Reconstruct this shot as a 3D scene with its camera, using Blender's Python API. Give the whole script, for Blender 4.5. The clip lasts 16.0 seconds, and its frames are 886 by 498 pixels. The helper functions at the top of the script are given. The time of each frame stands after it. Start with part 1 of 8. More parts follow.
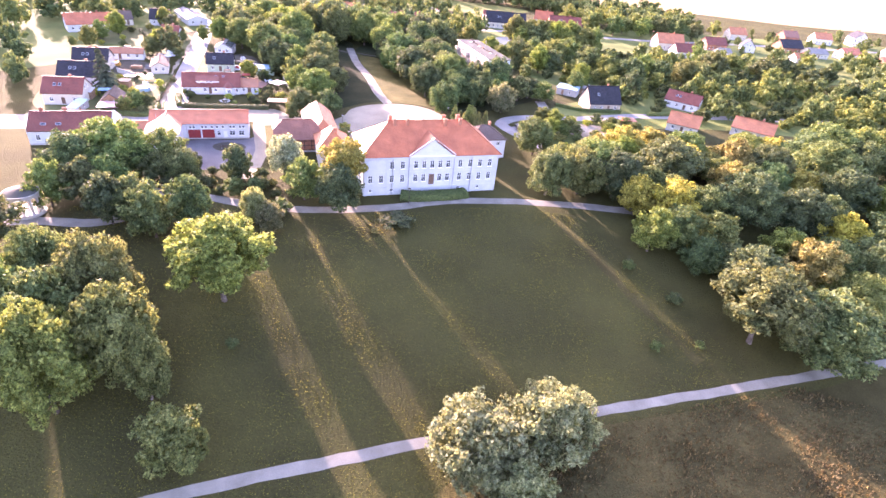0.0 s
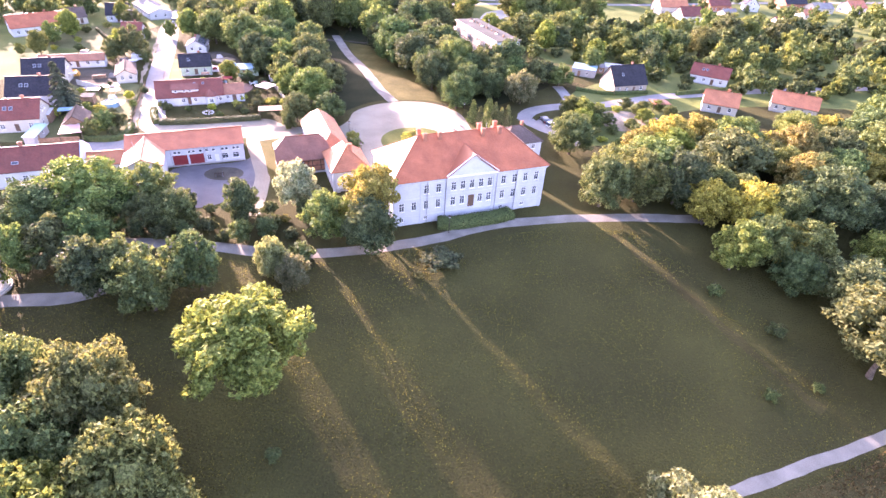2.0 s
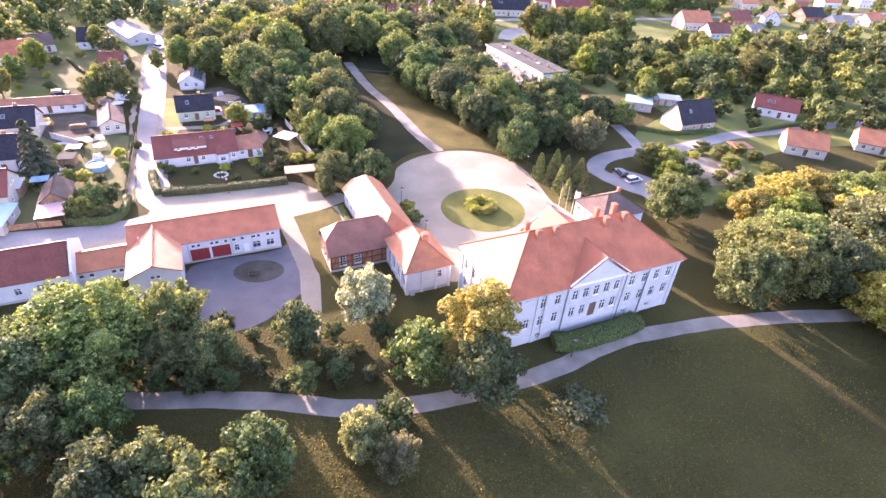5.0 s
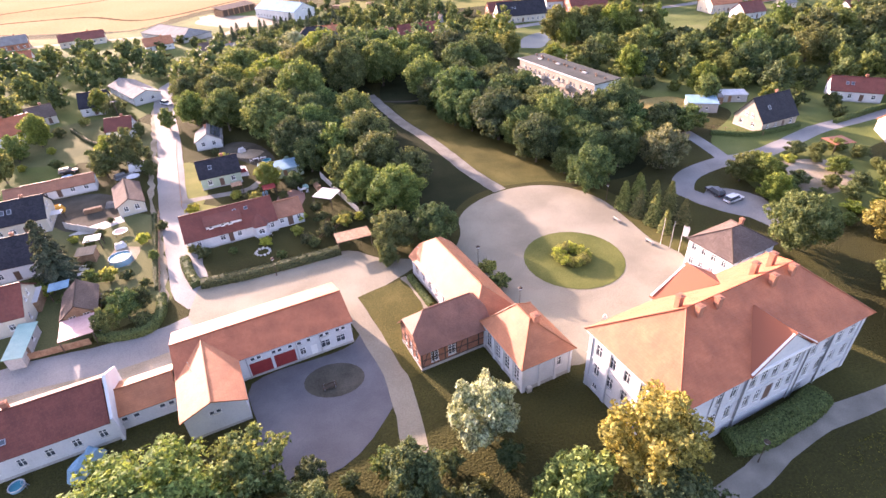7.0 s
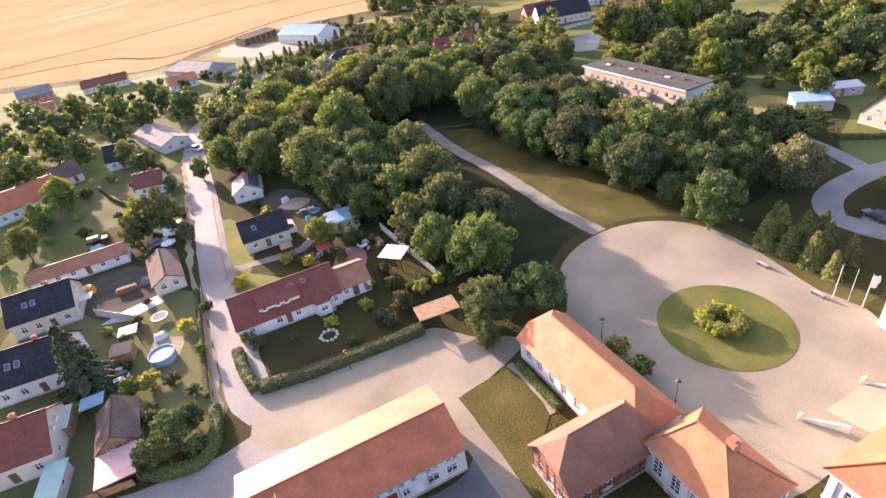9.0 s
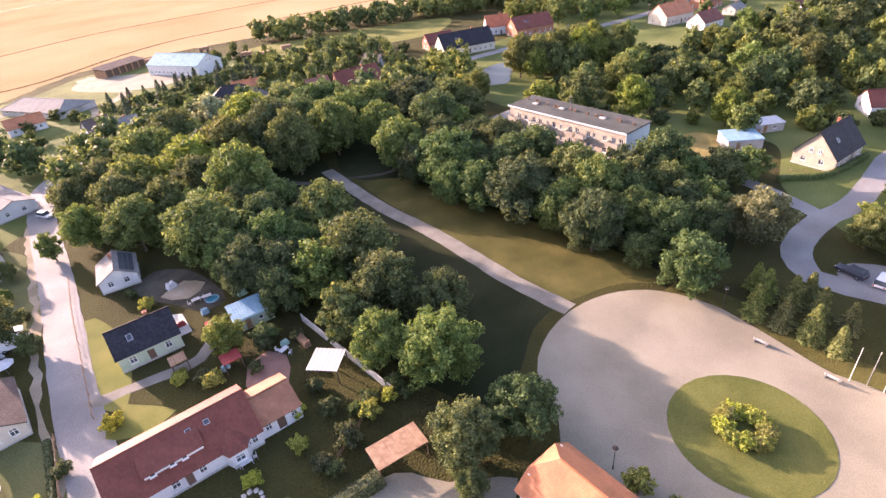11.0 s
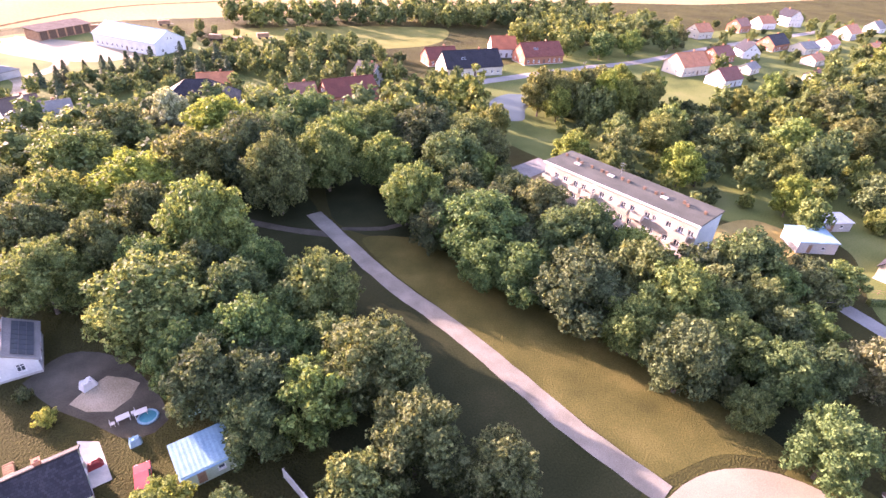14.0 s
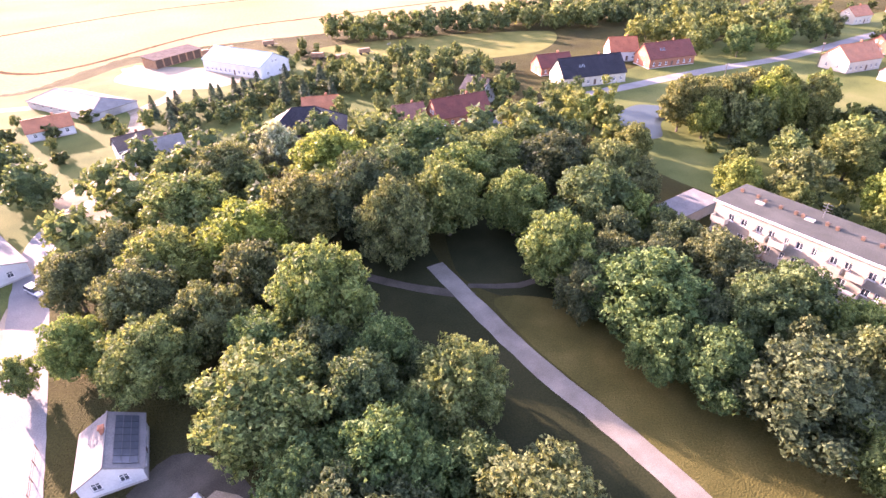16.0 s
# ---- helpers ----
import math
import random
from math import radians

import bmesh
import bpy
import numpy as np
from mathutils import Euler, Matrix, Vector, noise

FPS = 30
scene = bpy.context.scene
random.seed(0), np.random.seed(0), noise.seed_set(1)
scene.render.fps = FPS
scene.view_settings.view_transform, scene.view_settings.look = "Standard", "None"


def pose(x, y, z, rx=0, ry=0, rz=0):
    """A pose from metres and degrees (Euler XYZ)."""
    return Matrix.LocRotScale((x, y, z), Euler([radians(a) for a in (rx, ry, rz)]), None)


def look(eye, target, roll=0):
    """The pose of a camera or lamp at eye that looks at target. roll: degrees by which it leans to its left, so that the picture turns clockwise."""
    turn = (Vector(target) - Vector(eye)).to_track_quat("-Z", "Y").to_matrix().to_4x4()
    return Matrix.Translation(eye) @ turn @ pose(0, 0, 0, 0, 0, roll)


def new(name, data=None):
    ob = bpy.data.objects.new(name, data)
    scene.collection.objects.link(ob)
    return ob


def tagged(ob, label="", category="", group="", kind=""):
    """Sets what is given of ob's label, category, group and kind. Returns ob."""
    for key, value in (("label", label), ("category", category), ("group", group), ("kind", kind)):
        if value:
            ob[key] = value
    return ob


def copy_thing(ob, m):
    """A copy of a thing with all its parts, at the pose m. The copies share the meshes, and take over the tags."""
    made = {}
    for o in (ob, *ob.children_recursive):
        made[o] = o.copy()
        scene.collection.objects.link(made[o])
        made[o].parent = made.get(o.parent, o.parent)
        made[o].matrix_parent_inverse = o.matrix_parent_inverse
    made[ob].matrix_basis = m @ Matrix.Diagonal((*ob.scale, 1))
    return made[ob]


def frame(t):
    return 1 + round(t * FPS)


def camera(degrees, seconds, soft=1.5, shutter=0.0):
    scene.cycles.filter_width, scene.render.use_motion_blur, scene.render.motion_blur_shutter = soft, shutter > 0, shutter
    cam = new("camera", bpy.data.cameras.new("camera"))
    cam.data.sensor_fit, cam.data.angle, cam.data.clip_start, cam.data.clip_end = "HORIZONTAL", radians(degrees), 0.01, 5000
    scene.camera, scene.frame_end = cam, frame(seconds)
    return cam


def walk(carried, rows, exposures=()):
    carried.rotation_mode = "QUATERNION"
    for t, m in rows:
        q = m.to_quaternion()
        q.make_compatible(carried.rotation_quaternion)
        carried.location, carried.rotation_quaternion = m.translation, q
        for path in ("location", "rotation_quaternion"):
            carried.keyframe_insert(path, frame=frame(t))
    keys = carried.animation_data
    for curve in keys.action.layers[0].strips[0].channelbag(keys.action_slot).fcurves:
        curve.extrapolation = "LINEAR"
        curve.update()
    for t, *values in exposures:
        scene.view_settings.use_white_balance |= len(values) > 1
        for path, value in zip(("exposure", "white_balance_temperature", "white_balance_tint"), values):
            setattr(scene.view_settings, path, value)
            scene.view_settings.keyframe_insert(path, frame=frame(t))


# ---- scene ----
cam = camera(79.4, 16.0)
PATH = [
    (0, (2.123, -1.43, 56.220), (2.109, 0.265, 55.158), 6.2),
    (0.5, (-1.234, 3.864, 56.867), (-1.237, 5.502, 55.719), 6.0),
    (1, (-5.1, 9.535, 57.413), (-5.106, 11.172, 56.264), 3.8),
    (1.5, (-8.01, 14.218, 57.088), (-7.987, 15.856, 55.941), 3.7),
    (2, (-12.001, 20.065, 55.989), (-11.934, 21.705, 54.846), 3.6),
    (2.5, (-15.515, 25.467, 55.542), (-15.414, 27.103, 54.397), 3.6),
    (3, (-19.695, 31.548, 56.112), (-19.558, 33.182, 54.967), 3.8),
    (3.5, (-22.975, 36.8, 56.703), (-22.82, 38.435, 55.562), 3.8),
    (4, (-26.556, 41.788, 57.203), (-26.394, 43.424, 56.063), 4.1),
    (6.5, (-41.956, 67.337, 55.573), (-41.74, 68.98, 54.453), 2.4),
    (7, (-44.803, 72.858, 55.906), (-44.673, 74.512, 54.790), -3.3),
    (7.5, (-47.367, 78.426, 55.911), (-47.275, 80.089, 54.804), -5.8),
    (8, (-49.862, 84.038, 55.580), (-49.777, 85.704, 54.477), -6.0),
    (8.5, (-52.01, 89.815, 55.259), (-51.933, 91.483, 54.158), -6.4),
    (9, (-53.813, 95.717, 54.947), (-53.779, 97.392, 53.854), -9.3),
    (9.5, (-55.296, 101.612, 55.124), (-55.123, 103.29, 54.049), -12.0),
    (10, (-56.112, 107.319, 55.155), (-55.869, 108.996, 54.093), -13.0),
    (12.5, (-59.25, 135.305, 54.932), (-58.605, 136.862, 53.855), 3.6),
    (13, (-60.099, 140.797, 54.869), (-59.462, 142.358, 53.793), 3.7),
    (13.5, (-60.967, 146.279, 54.783), (-60.341, 147.846, 53.708), 3.6),
    (14, (-61.886, 151.909, 54.816), (-61.275, 153.48, 53.739), 3.7),
    (14.5, (-62.784, 157.002, 54.706), (-62.186, 158.579, 53.630), 3.7),
    (15, (-63.648, 162.568, 54.821), (-63.068, 164.149, 53.743), 3.6),
    (15.5, (-64.092, 167.429, 54.549), (-63.541, 169.022, 53.473), 3.7),
    (16, (-65.126, 173.142, 54.568), (-64.822, 174.795, 53.483), -2.0),
]
from mathutils import geometry

EXPOSURES = [(0.0, 3.28, 6050, 57), (4.0, 3.08, 6050, 57), (7.0, 2.35, 6350, 45), (10.0, 2.0, 6450, 41), (12.5, 2.62, 6400, 53), (16.0, 2.9, 6350, 60)]
walk(cam, [(t, look(eye, target, roll)) for t, eye, target, roll in PATH], EXPOSURES)

# ---- light ----
SUN_AZIMUTH, SUN_HEIGHT = -37.0, 13.6
world = bpy.data.worlds.new("world")
scene.world = world
world.use_nodes = True
wn = world.node_tree.nodes
sky = wn.new("ShaderNodeTexSky")
sky.sky_type, sky.sun_disc = "NISHITA", False
sky.sun_elevation, sky.sun_rotation = radians(SUN_HEIGHT), radians(SUN_AZIMUTH)
sky.dust_density, sky.air_density = 2.0, 1.2
wn["Background"].inputs["Strength"].default_value = 0.15
world.node_tree.links.new(sky.outputs[0], wn["Background"].inputs["Color"])
sun = new("sun", bpy.data.lights.new("sun", "SUN"))
sun.data.energy, sun.data.angle, sun.data.color = 4.8, radians(0.6), (1.0, 0.82, 0.6)
sun_way = Vector((math.sin(radians(SUN_AZIMUTH)), math.cos(radians(SUN_AZIMUTH)), math.tan(radians(SUN_HEIGHT))))
sun.matrix_world = look(sun_way * 300, (0, 0, 0))


# ---- materials ----
def material(name, colours, scale=1.0, rough=0.9, bump=0.3, metal=0.0, spec=0.3, fine=12.0, uv=False, island=0.0, detail=6.0, mid=(0.35, 0.65), grain=0.45, relief=0.05):
    """Two scales of noise between a few colours, with a fine relief."""
    m = bpy.data.materials.new(name)
    m.use_nodes = True
    nt, n = m.node_tree, m.node_tree.nodes
    p = n["Principled BSDF"]
    p.inputs["Roughness"].default_value, p.inputs["Metallic"].default_value = rough, metal
    p.inputs["Specular IOR Level"].default_value = spec
    co = n.new("ShaderNodeTexCoord").outputs["UV" if uv else "Object"]
    big, small = n.new("ShaderNodeTexNoise"), n.new("ShaderNodeTexNoise")
    for node, s in ((big, scale), (small, scale * fine)):
        node.inputs["Scale"].default_value, node.inputs["Detail"].default_value = s, detail
        nt.links.new(co, node.inputs["Vector"])
    add = n.new("ShaderNodeMath")
    add.operation = "MULTIPLY_ADD"
    add.inputs[1].default_value = grain
    nt.links.new(small.outputs["Fac"], add.inputs[0])
    sub = n.new("ShaderNodeMath")
    sub.operation = "MULTIPLY"
    sub.inputs[1].default_value = 1.0 - grain
    nt.links.new(big.outputs["Fac"], sub.inputs[0])
    nt.links.new(sub.outputs[0], add.inputs[2])
    ramp = n.new("ShaderNodeValToRGB")
    els = ramp.color_ramp.elements
    while len(els) < len(colours):
        els.new(0.5)
    for k, c in enumerate(colours):
        els[k].position = mid[0] + (mid[1] - mid[0]) * k / (len(colours) - 1)
        els[k].color = (*c, 1)
    last = add.outputs[0]
    if island:
        info = n.new("ShaderNodeObjectInfo")
        shift = n.new("ShaderNodeMath")
        shift.operation = "MULTIPLY_ADD"
        shift.inputs[1].default_value = island
        nt.links.new(info.outputs["Random"], shift.inputs[0])
        nt.links.new(last, shift.inputs[2])
        last = shift.outputs[0]
    nt.links.new(last, ramp.inputs["Fac"])
    nt.links.new(ramp.outputs["Color"], p.inputs["Base Color"])
    if bump:
        b = n.new("ShaderNodeBump")
        b.inputs["Strength"].default_value, b.inputs["Distance"].default_value = bump, relief
        nt.links.new(small.outputs["Fac"], b.inputs["Height"])
        nt.links.new(b.outputs["Normal"], p.inputs["Normal"])
    return m


def tiles(name, dark, light, course=0.34, width=0.24, rough=0.55, bump=0.5, spec=0.35):
    """Roof tiles in courses, laid out along the slope by the roof's own map in metres."""
    m = bpy.data.materials.new(name)
    m.use_nodes = True
    nt, n = m.node_tree, m.node_tree.nodes
    p = n["Principled BSDF"]
    p.inputs["Roughness"].default_value, p.inputs["Specular IOR Level"].default_value = rough, spec
    co = n.new("ShaderNodeTexCoord").outputs["UV"]
    brick = n.new("ShaderNodeTexBrick")
    brick.inputs["Scale"].default_value = 1.0
    brick.inputs["Brick Width"].default_value, brick.inputs["Row Height"].default_value = width, course
    brick.inputs["Mortar Size"].default_value, brick.inputs["Mortar Smooth"].default_value = 0.025, 1.0
    brick.inputs["Color1"].default_value, brick.inputs["Color2"].default_value = (*dark, 1), (*light, 1)
    brick.inputs["Mortar"].default_value = (*[c * 0.72 for c in dark], 1)
    stain = n.new("ShaderNodeTexNoise")
    stain.inputs["Scale"].default_value, stain.inputs["Detail"].default_value = 0.35, 8.0
    mix = n.new("ShaderNodeMix")
    mix.data_type, mix.blend_type = "RGBA", "MULTIPLY"
    mix.inputs["Factor"].default_value = 0.75
    ramp = n.new("ShaderNodeValToRGB")
    ramp.color_ramp.elements[0].position, ramp.color_ramp.elements[0].color = 0.3, (0.62, 0.6, 0.6, 1)
    ramp.color_ramp.elements[1].position, ramp.color_ramp.elements[1].color = 0.7, (1.12, 1.08, 1.04, 1)
    nt.links.new(co, brick.inputs["Vector"])
    nt.links.new(co, stain.inputs["Vector"])
    nt.links.new(stain.outputs["Fac"], ramp.inputs["Fac"])
    nt.links.new(brick.outputs["Color"], mix.inputs["A"])
    nt.links.new(ramp.outputs["Color"], mix.inputs["B"])
    nt.links.new(mix.outputs["Result"], p.inputs["Base Color"])
    b = n.new("ShaderNodeBump")
    b.inputs["Strength"].default_value, b.inputs["Distance"].default_value = bump, 0.04
    nt.links.new(brick.outputs["Fac"], b.inputs["Height"])
    b.invert = True
    nt.links.new(b.outputs["Normal"], p.inputs["Normal"])
    return m


def leaf_material(name, dark, mid, light, shine=0.4):
    """Leaves: each clump and each tree a little different; light shines through."""
    m = bpy.data.materials.new(name)
    m.use_nodes = True
    nt, n = m.node_tree, m.node_tree.nodes
    p, out = n["Principled BSDF"], n["Material Output"]
    p.inputs["Roughness"].default_value, p.inputs["Specular IOR Level"].default_value = 0.7, 0.12
    geo, info = n.new("ShaderNodeNewGeometry"), n.new("ShaderNodeObjectInfo")
    ramp = n.new("ShaderNodeValToRGB")
    els = ramp.color_ramp.elements
    els.new(0.5)
    for k, (pos, c) in enumerate(((0.0, dark), (0.55, mid), (1.0, light))):
        els[k].position, els[k].color = pos, (*c, 1)
    nt.links.new(geo.outputs["Random Per Island"], ramp.inputs["Fac"])
    hsv = n.new("ShaderNodeHueSaturation")
    for key, lo, hi in (("Hue", 0.495, 0.515), ("Value", 0.75, 1.25), ("Saturation", 0.85, 1.1)):
        r = n.new("ShaderNodeMapRange")
        r.inputs["To Min"].default_value, r.inputs["To Max"].default_value = lo, hi
        nt.links.new(info.outputs["Random"], r.inputs["Value"])
        nt.links.new(r.outputs["Result"], hsv.inputs[key])
    grain, spread, mottle = n.new("ShaderNodeTexNoise"), n.new("ShaderNodeMapRange"), n.new("ShaderNodeMix")
    grain.inputs["Scale"].default_value, grain.inputs["Detail"].default_value = 5.0, 4.0
    nt.links.new(n.new("ShaderNodeTexCoord").outputs["Object"], grain.inputs["Vector"])
    for key, value in (("From Min", 0.32), ("From Max", 0.68), ("To Min", 0.35), ("To Max", 1.6)):
        spread.inputs[key].default_value = value
    nt.links.new(grain.outputs["Fac"], spread.inputs["Value"])
    mottle.data_type, mottle.blend_type = "RGBA", "MULTIPLY"
    mottle.inputs["Factor"].default_value = 1.0
    nt.links.new(ramp.outputs["Color"], mottle.inputs["A"])
    nt.links.new(spread.outputs["Result"], mottle.inputs["B"])
    nt.links.new(mottle.outputs["Result"], hsv.inputs["Color"])
    nt.links.new(hsv.outputs["Color"], p.inputs["Base Color"])
    trans, mix = n.new("ShaderNodeBsdfTranslucent"), n.new("ShaderNodeMixShader")
    tint = n.new("ShaderNodeMix")
    tint.data_type, tint.blend_type = "RGBA", "MULTIPLY"
    tint.inputs["Factor"].default_value = 1.0
    tint.inputs["B"].default_value = (1.5, 1.28, 0.85, 1)
    nt.links.new(hsv.outputs["Color"], tint.inputs["A"])
    nt.links.new(tint.outputs["Result"], trans.inputs["Color"])
    mix.inputs["Fac"].default_value = shine
    nt.links.new(p.outputs[0], mix.inputs[1])
    nt.links.new(trans.outputs[0], mix.inputs[2])
    nt.links.new(mix.outputs[0], out.inputs["Surface"])
    return m


GRASS = material("meadow_grass", [(0.032, 0.031, 0.012), (0.046, 0.045, 0.015), (0.065, 0.063, 0.019), (0.094, 0.09, 0.026)], 0.05, 1.0, 1.0, fine=70, spec=0.1, detail=9, mid=(0.3, 0.7), grain=0.45, relief=0.45)
GARDEN = material("garden_grass", [(0.06, 0.068, 0.026), (0.094, 0.102, 0.039), (0.135, 0.135, 0.056), (0.19, 0.17, 0.08)], 0.08, 1.0, 0.25, fine=60, spec=0.1, detail=9)
PASTURE = material("hamlet_grass", [(0.052, 0.07, 0.02), (0.085, 0.108, 0.03), (0.125, 0.145, 0.044), (0.17, 0.17, 0.066)], 0.06, 1.0, 0.3, fine=60, spec=0.1, detail=9)
LAWN = material("mown_lawn", [(0.105, 0.118, 0.03), (0.155, 0.158, 0.042), (0.205, 0.185, 0.06)], 0.15, 1.0, 0.2, fine=60, spec=0.1, detail=9)
MOWN = material("forecourt_lawn", [(0.07, 0.084, 0.021), (0.11, 0.12, 0.032), (0.165, 0.158, 0.048)], 0.15, 1.0, 0.6, fine=50, spec=0.1, detail=9, relief=0.2)
DRY = material("dry_grass", [(0.056, 0.054, 0.016), (0.087, 0.081, 0.023), (0.134, 0.118, 0.037)], 0.15, 1.0, 0.8, fine=30, spec=0.1, detail=9, relief=0.25)
WHEAT = material("ripe_wheat", [(0.31, 0.215, 0.11), (0.38, 0.27, 0.145), (0.44, 0.32, 0.18)], 0.012, 1.0, 0.25, fine=60, spec=0.0, detail=9)
GRAVEL = material("sandy_gravel", [(0.185, 0.165, 0.118), (0.25, 0.222, 0.16), (0.31, 0.278, 0.204)], 0.12, 0.95, 0.12, fine=60, spec=0.2, detail=10)
PATHDUST = material("pale_path_gravel", [(0.145, 0.134, 0.108), (0.205, 0.19, 0.155), (0.275, 0.255, 0.208)], 0.3, 0.95, 0.12, fine=40, spec=0.2, detail=8)
ASPHALT = material("worn_asphalt", [(0.15, 0.146, 0.14), (0.225, 0.216, 0.2), (0.31, 0.295, 0.27)], 0.1, 0.85, 0.1, fine=60, spec=0.3, detail=10)
PAVING = material("grey_paving", [(0.09, 0.088, 0.092), (0.125, 0.12, 0.122), (0.165, 0.158, 0.156)], 0.2, 0.9, 0.15, fine=50, spec=0.25, detail=9)
DITCH = material("brown_field_edge", [(0.07, 0.05, 0.028), (0.11, 0.08, 0.045), (0.16, 0.115, 0.065)], 0.1, 1.0, 0.3, fine=20, spec=0.0)
PATIO = material("red_brown_paving", [(0.17, 0.09, 0.065), (0.24, 0.135, 0.1), (0.3, 0.18, 0.14)], 0.4, 0.9, 0.15, fine=40)
# Very dark ground colour that stands in for dense shade under the trees.
FLOOR_SHADE = material("painted_floor_shade", [(0.014, 0.018, 0.009), (0.022, 0.027, 0.012), (0.034, 0.038, 0.017), (0.052, 0.05, 0.025)], 0.1, 1.0, 0.6, fine=40, spec=0.05, detail=9, mid=(0.3, 0.7), relief=0.15)
EARTH = material("grey_brown_earth", [(0.05, 0.046, 0.034), (0.08, 0.073, 0.055), (0.12, 0.108, 0.082)], 0.25, 1.0, 0.4, fine=30, spec=0.05, detail=9)
SOIL = material("sandy_yard_soil", [(0.16, 0.14, 0.085), (0.27, 0.225, 0.155), (0.42, 0.36, 0.27)], 0.15, 1.0, 0.2, fine=50, spec=0.1, detail=9)
STONE = material("pale_stone", [(0.38, 0.36, 0.32), (0.5, 0.47, 0.42), (0.6, 0.57, 0.52)], 0.8, 0.85, 0.3)
WHITE = material("white_plaster", [(0.44, 0.455, 0.465), (0.56, 0.575, 0.58), (0.63, 0.64, 0.64)], 0.35, 0.9, 0.15, fine=14, mid=(0.3, 0.62))
PLASTER = material("bluish_white_plaster", [(0.36, 0.385, 0.41), (0.45, 0.475, 0.5), (0.52, 0.54, 0.555)], 0.35, 0.9, 0.15, fine=14, mid=(0.3, 0.62))
CREAM = material("cream_plaster", [(0.42, 0.385, 0.31), (0.52, 0.48, 0.395), (0.58, 0.54, 0.45)], 0.35, 0.9, 0.15, fine=14, mid=(0.3, 0.62))
GREYWALL = material("grey_render", [(0.31, 0.3, 0.285), (0.4, 0.39, 0.365), (0.47, 0.46, 0.435)], 0.35, 0.9, 0.2)
GREENWALL = material("pale_green_plaster", [(0.3, 0.38, 0.28), (0.38, 0.47, 0.35), (0.45, 0.53, 0.4)], 0.35, 0.9, 0.15)
BLUEWALL = material("pale_blue_render", [(0.27, 0.345, 0.39), (0.36, 0.43, 0.465), (0.45, 0.51, 0.53)], 0.25, 0.9, 0.15)
PINKWALL = material("weathered_pink_render", [(0.31, 0.265, 0.205), (0.385, 0.33, 0.26), (0.45, 0.39, 0.31)], 0.3, 0.9, 0.2)
BRICK = material("red_brick_infill", [(0.25, 0.1, 0.065), (0.34, 0.15, 0.09), (0.42, 0.2, 0.13)], 1.2, 0.9, 0.5, fine=10)
WOOD = material("dark_timber", [(0.045, 0.03, 0.022), (0.08, 0.055, 0.04), (0.12, 0.085, 0.06)], 2.0, 0.75, 0.3)
PLANK = material("weathered_planks", [(0.18, 0.1, 0.06), (0.28, 0.17, 0.1), (0.36, 0.24, 0.15)], 1.5, 0.8, 0.3)
BARK = material("tree_bark", [(0.06, 0.045, 0.035), (0.12, 0.095, 0.075), (0.2, 0.17, 0.14)], 1.5, 0.95, 0.7, fine=6)
GLASS = material("dark_window_glass", [(0.05, 0.06, 0.07), (0.085, 0.1, 0.115)], 0.6, 0.12, 0.0, spec=0.7)
FRAME = material("white_window_paint", [(0.7, 0.7, 0.68), (0.82, 0.82, 0.8)], 3.0, 0.5, 0.05, spec=0.4)
BROWNFRAME = material("brown_window_paint", [(0.1, 0.06, 0.04), (0.16, 0.1, 0.07)], 3.0, 0.5, 0.05, spec=0.4)
METAL = material("grey_metal", [(0.3, 0.31, 0.32), (0.42, 0.43, 0.44)], 2.0, 0.45, 0.05, metal=0.7)
REDDOOR = material("red_garage_door", [(0.22, 0.03, 0.03), (0.3, 0.045, 0.04)], 1.0, 0.5, 0.05)
BLUESHEET = material("pale_blue_sheet", [(0.16, 0.28, 0.36), (0.21, 0.36, 0.45), (0.27, 0.42, 0.5)], 0.6, 0.8, 0.1, fine=8, spec=0.12)
WHITESHEET = material("white_sheet", [(0.45, 0.45, 0.45), (0.6, 0.6, 0.59)], 0.8, 0.75, 0.1, spec=0.15)
GREENSHEET = material("green_corrugated_sheet", [(0.2, 0.36, 0.31), (0.3, 0.46, 0.4)], 0.8, 0.5, 0.1)
FELT = material("grey_roofing_felt", [(0.062, 0.065, 0.057), (0.08, 0.083, 0.073), (0.104, 0.106, 0.094)], 0.25, 0.9, 0.2, fine=20, spec=0.05)
FIBRE = material("grey_fibre_cement_roof", [(0.15, 0.148, 0.14), (0.205, 0.2, 0.188), (0.26, 0.252, 0.236)], 0.4, 0.9, 0.3, fine=12, spec=0.1)
WATER = material("pond_water", [(0.03, 0.045, 0.045), (0.05, 0.068, 0.066)], 0.2, 0.3, 0.03, spec=0.12)
POOLWATER = material("pool_water", [(0.03, 0.2, 0.26), (0.06, 0.27, 0.33)], 0.6, 0.25, 0.05, spec=0.25)
PINKSHEET = material("faded_pink_sheet", [(0.5, 0.3, 0.27), (0.62, 0.4, 0.36)], 0.8, 0.6, 0.1)
STRAW = material("sunburnt_grass", [(0.17, 0.135, 0.045), (0.25, 0.195, 0.07), (0.32, 0.26, 0.1)], 0.2, 1.0, 0.5, fine=30, spec=0.05, detail=9, relief=0.15)
BRUSH = material("brown_dry_meadow", [(0.045, 0.04, 0.016), (0.076, 0.066, 0.026), (0.13, 0.11, 0.042)], 0.12, 1.0, 1.0, fine=40, spec=0.05, detail=9, mid=(0.3, 0.7), relief=0.5)
YELLOW = material("yellow_paint", [(0.6, 0.28, 0.03), (0.7, 0.36, 0.05)], 1.0, 0.5, 0.05)
RED_T = tiles("red_roof_tiles", (0.43, 0.132, 0.058), (0.48, 0.158, 0.072))
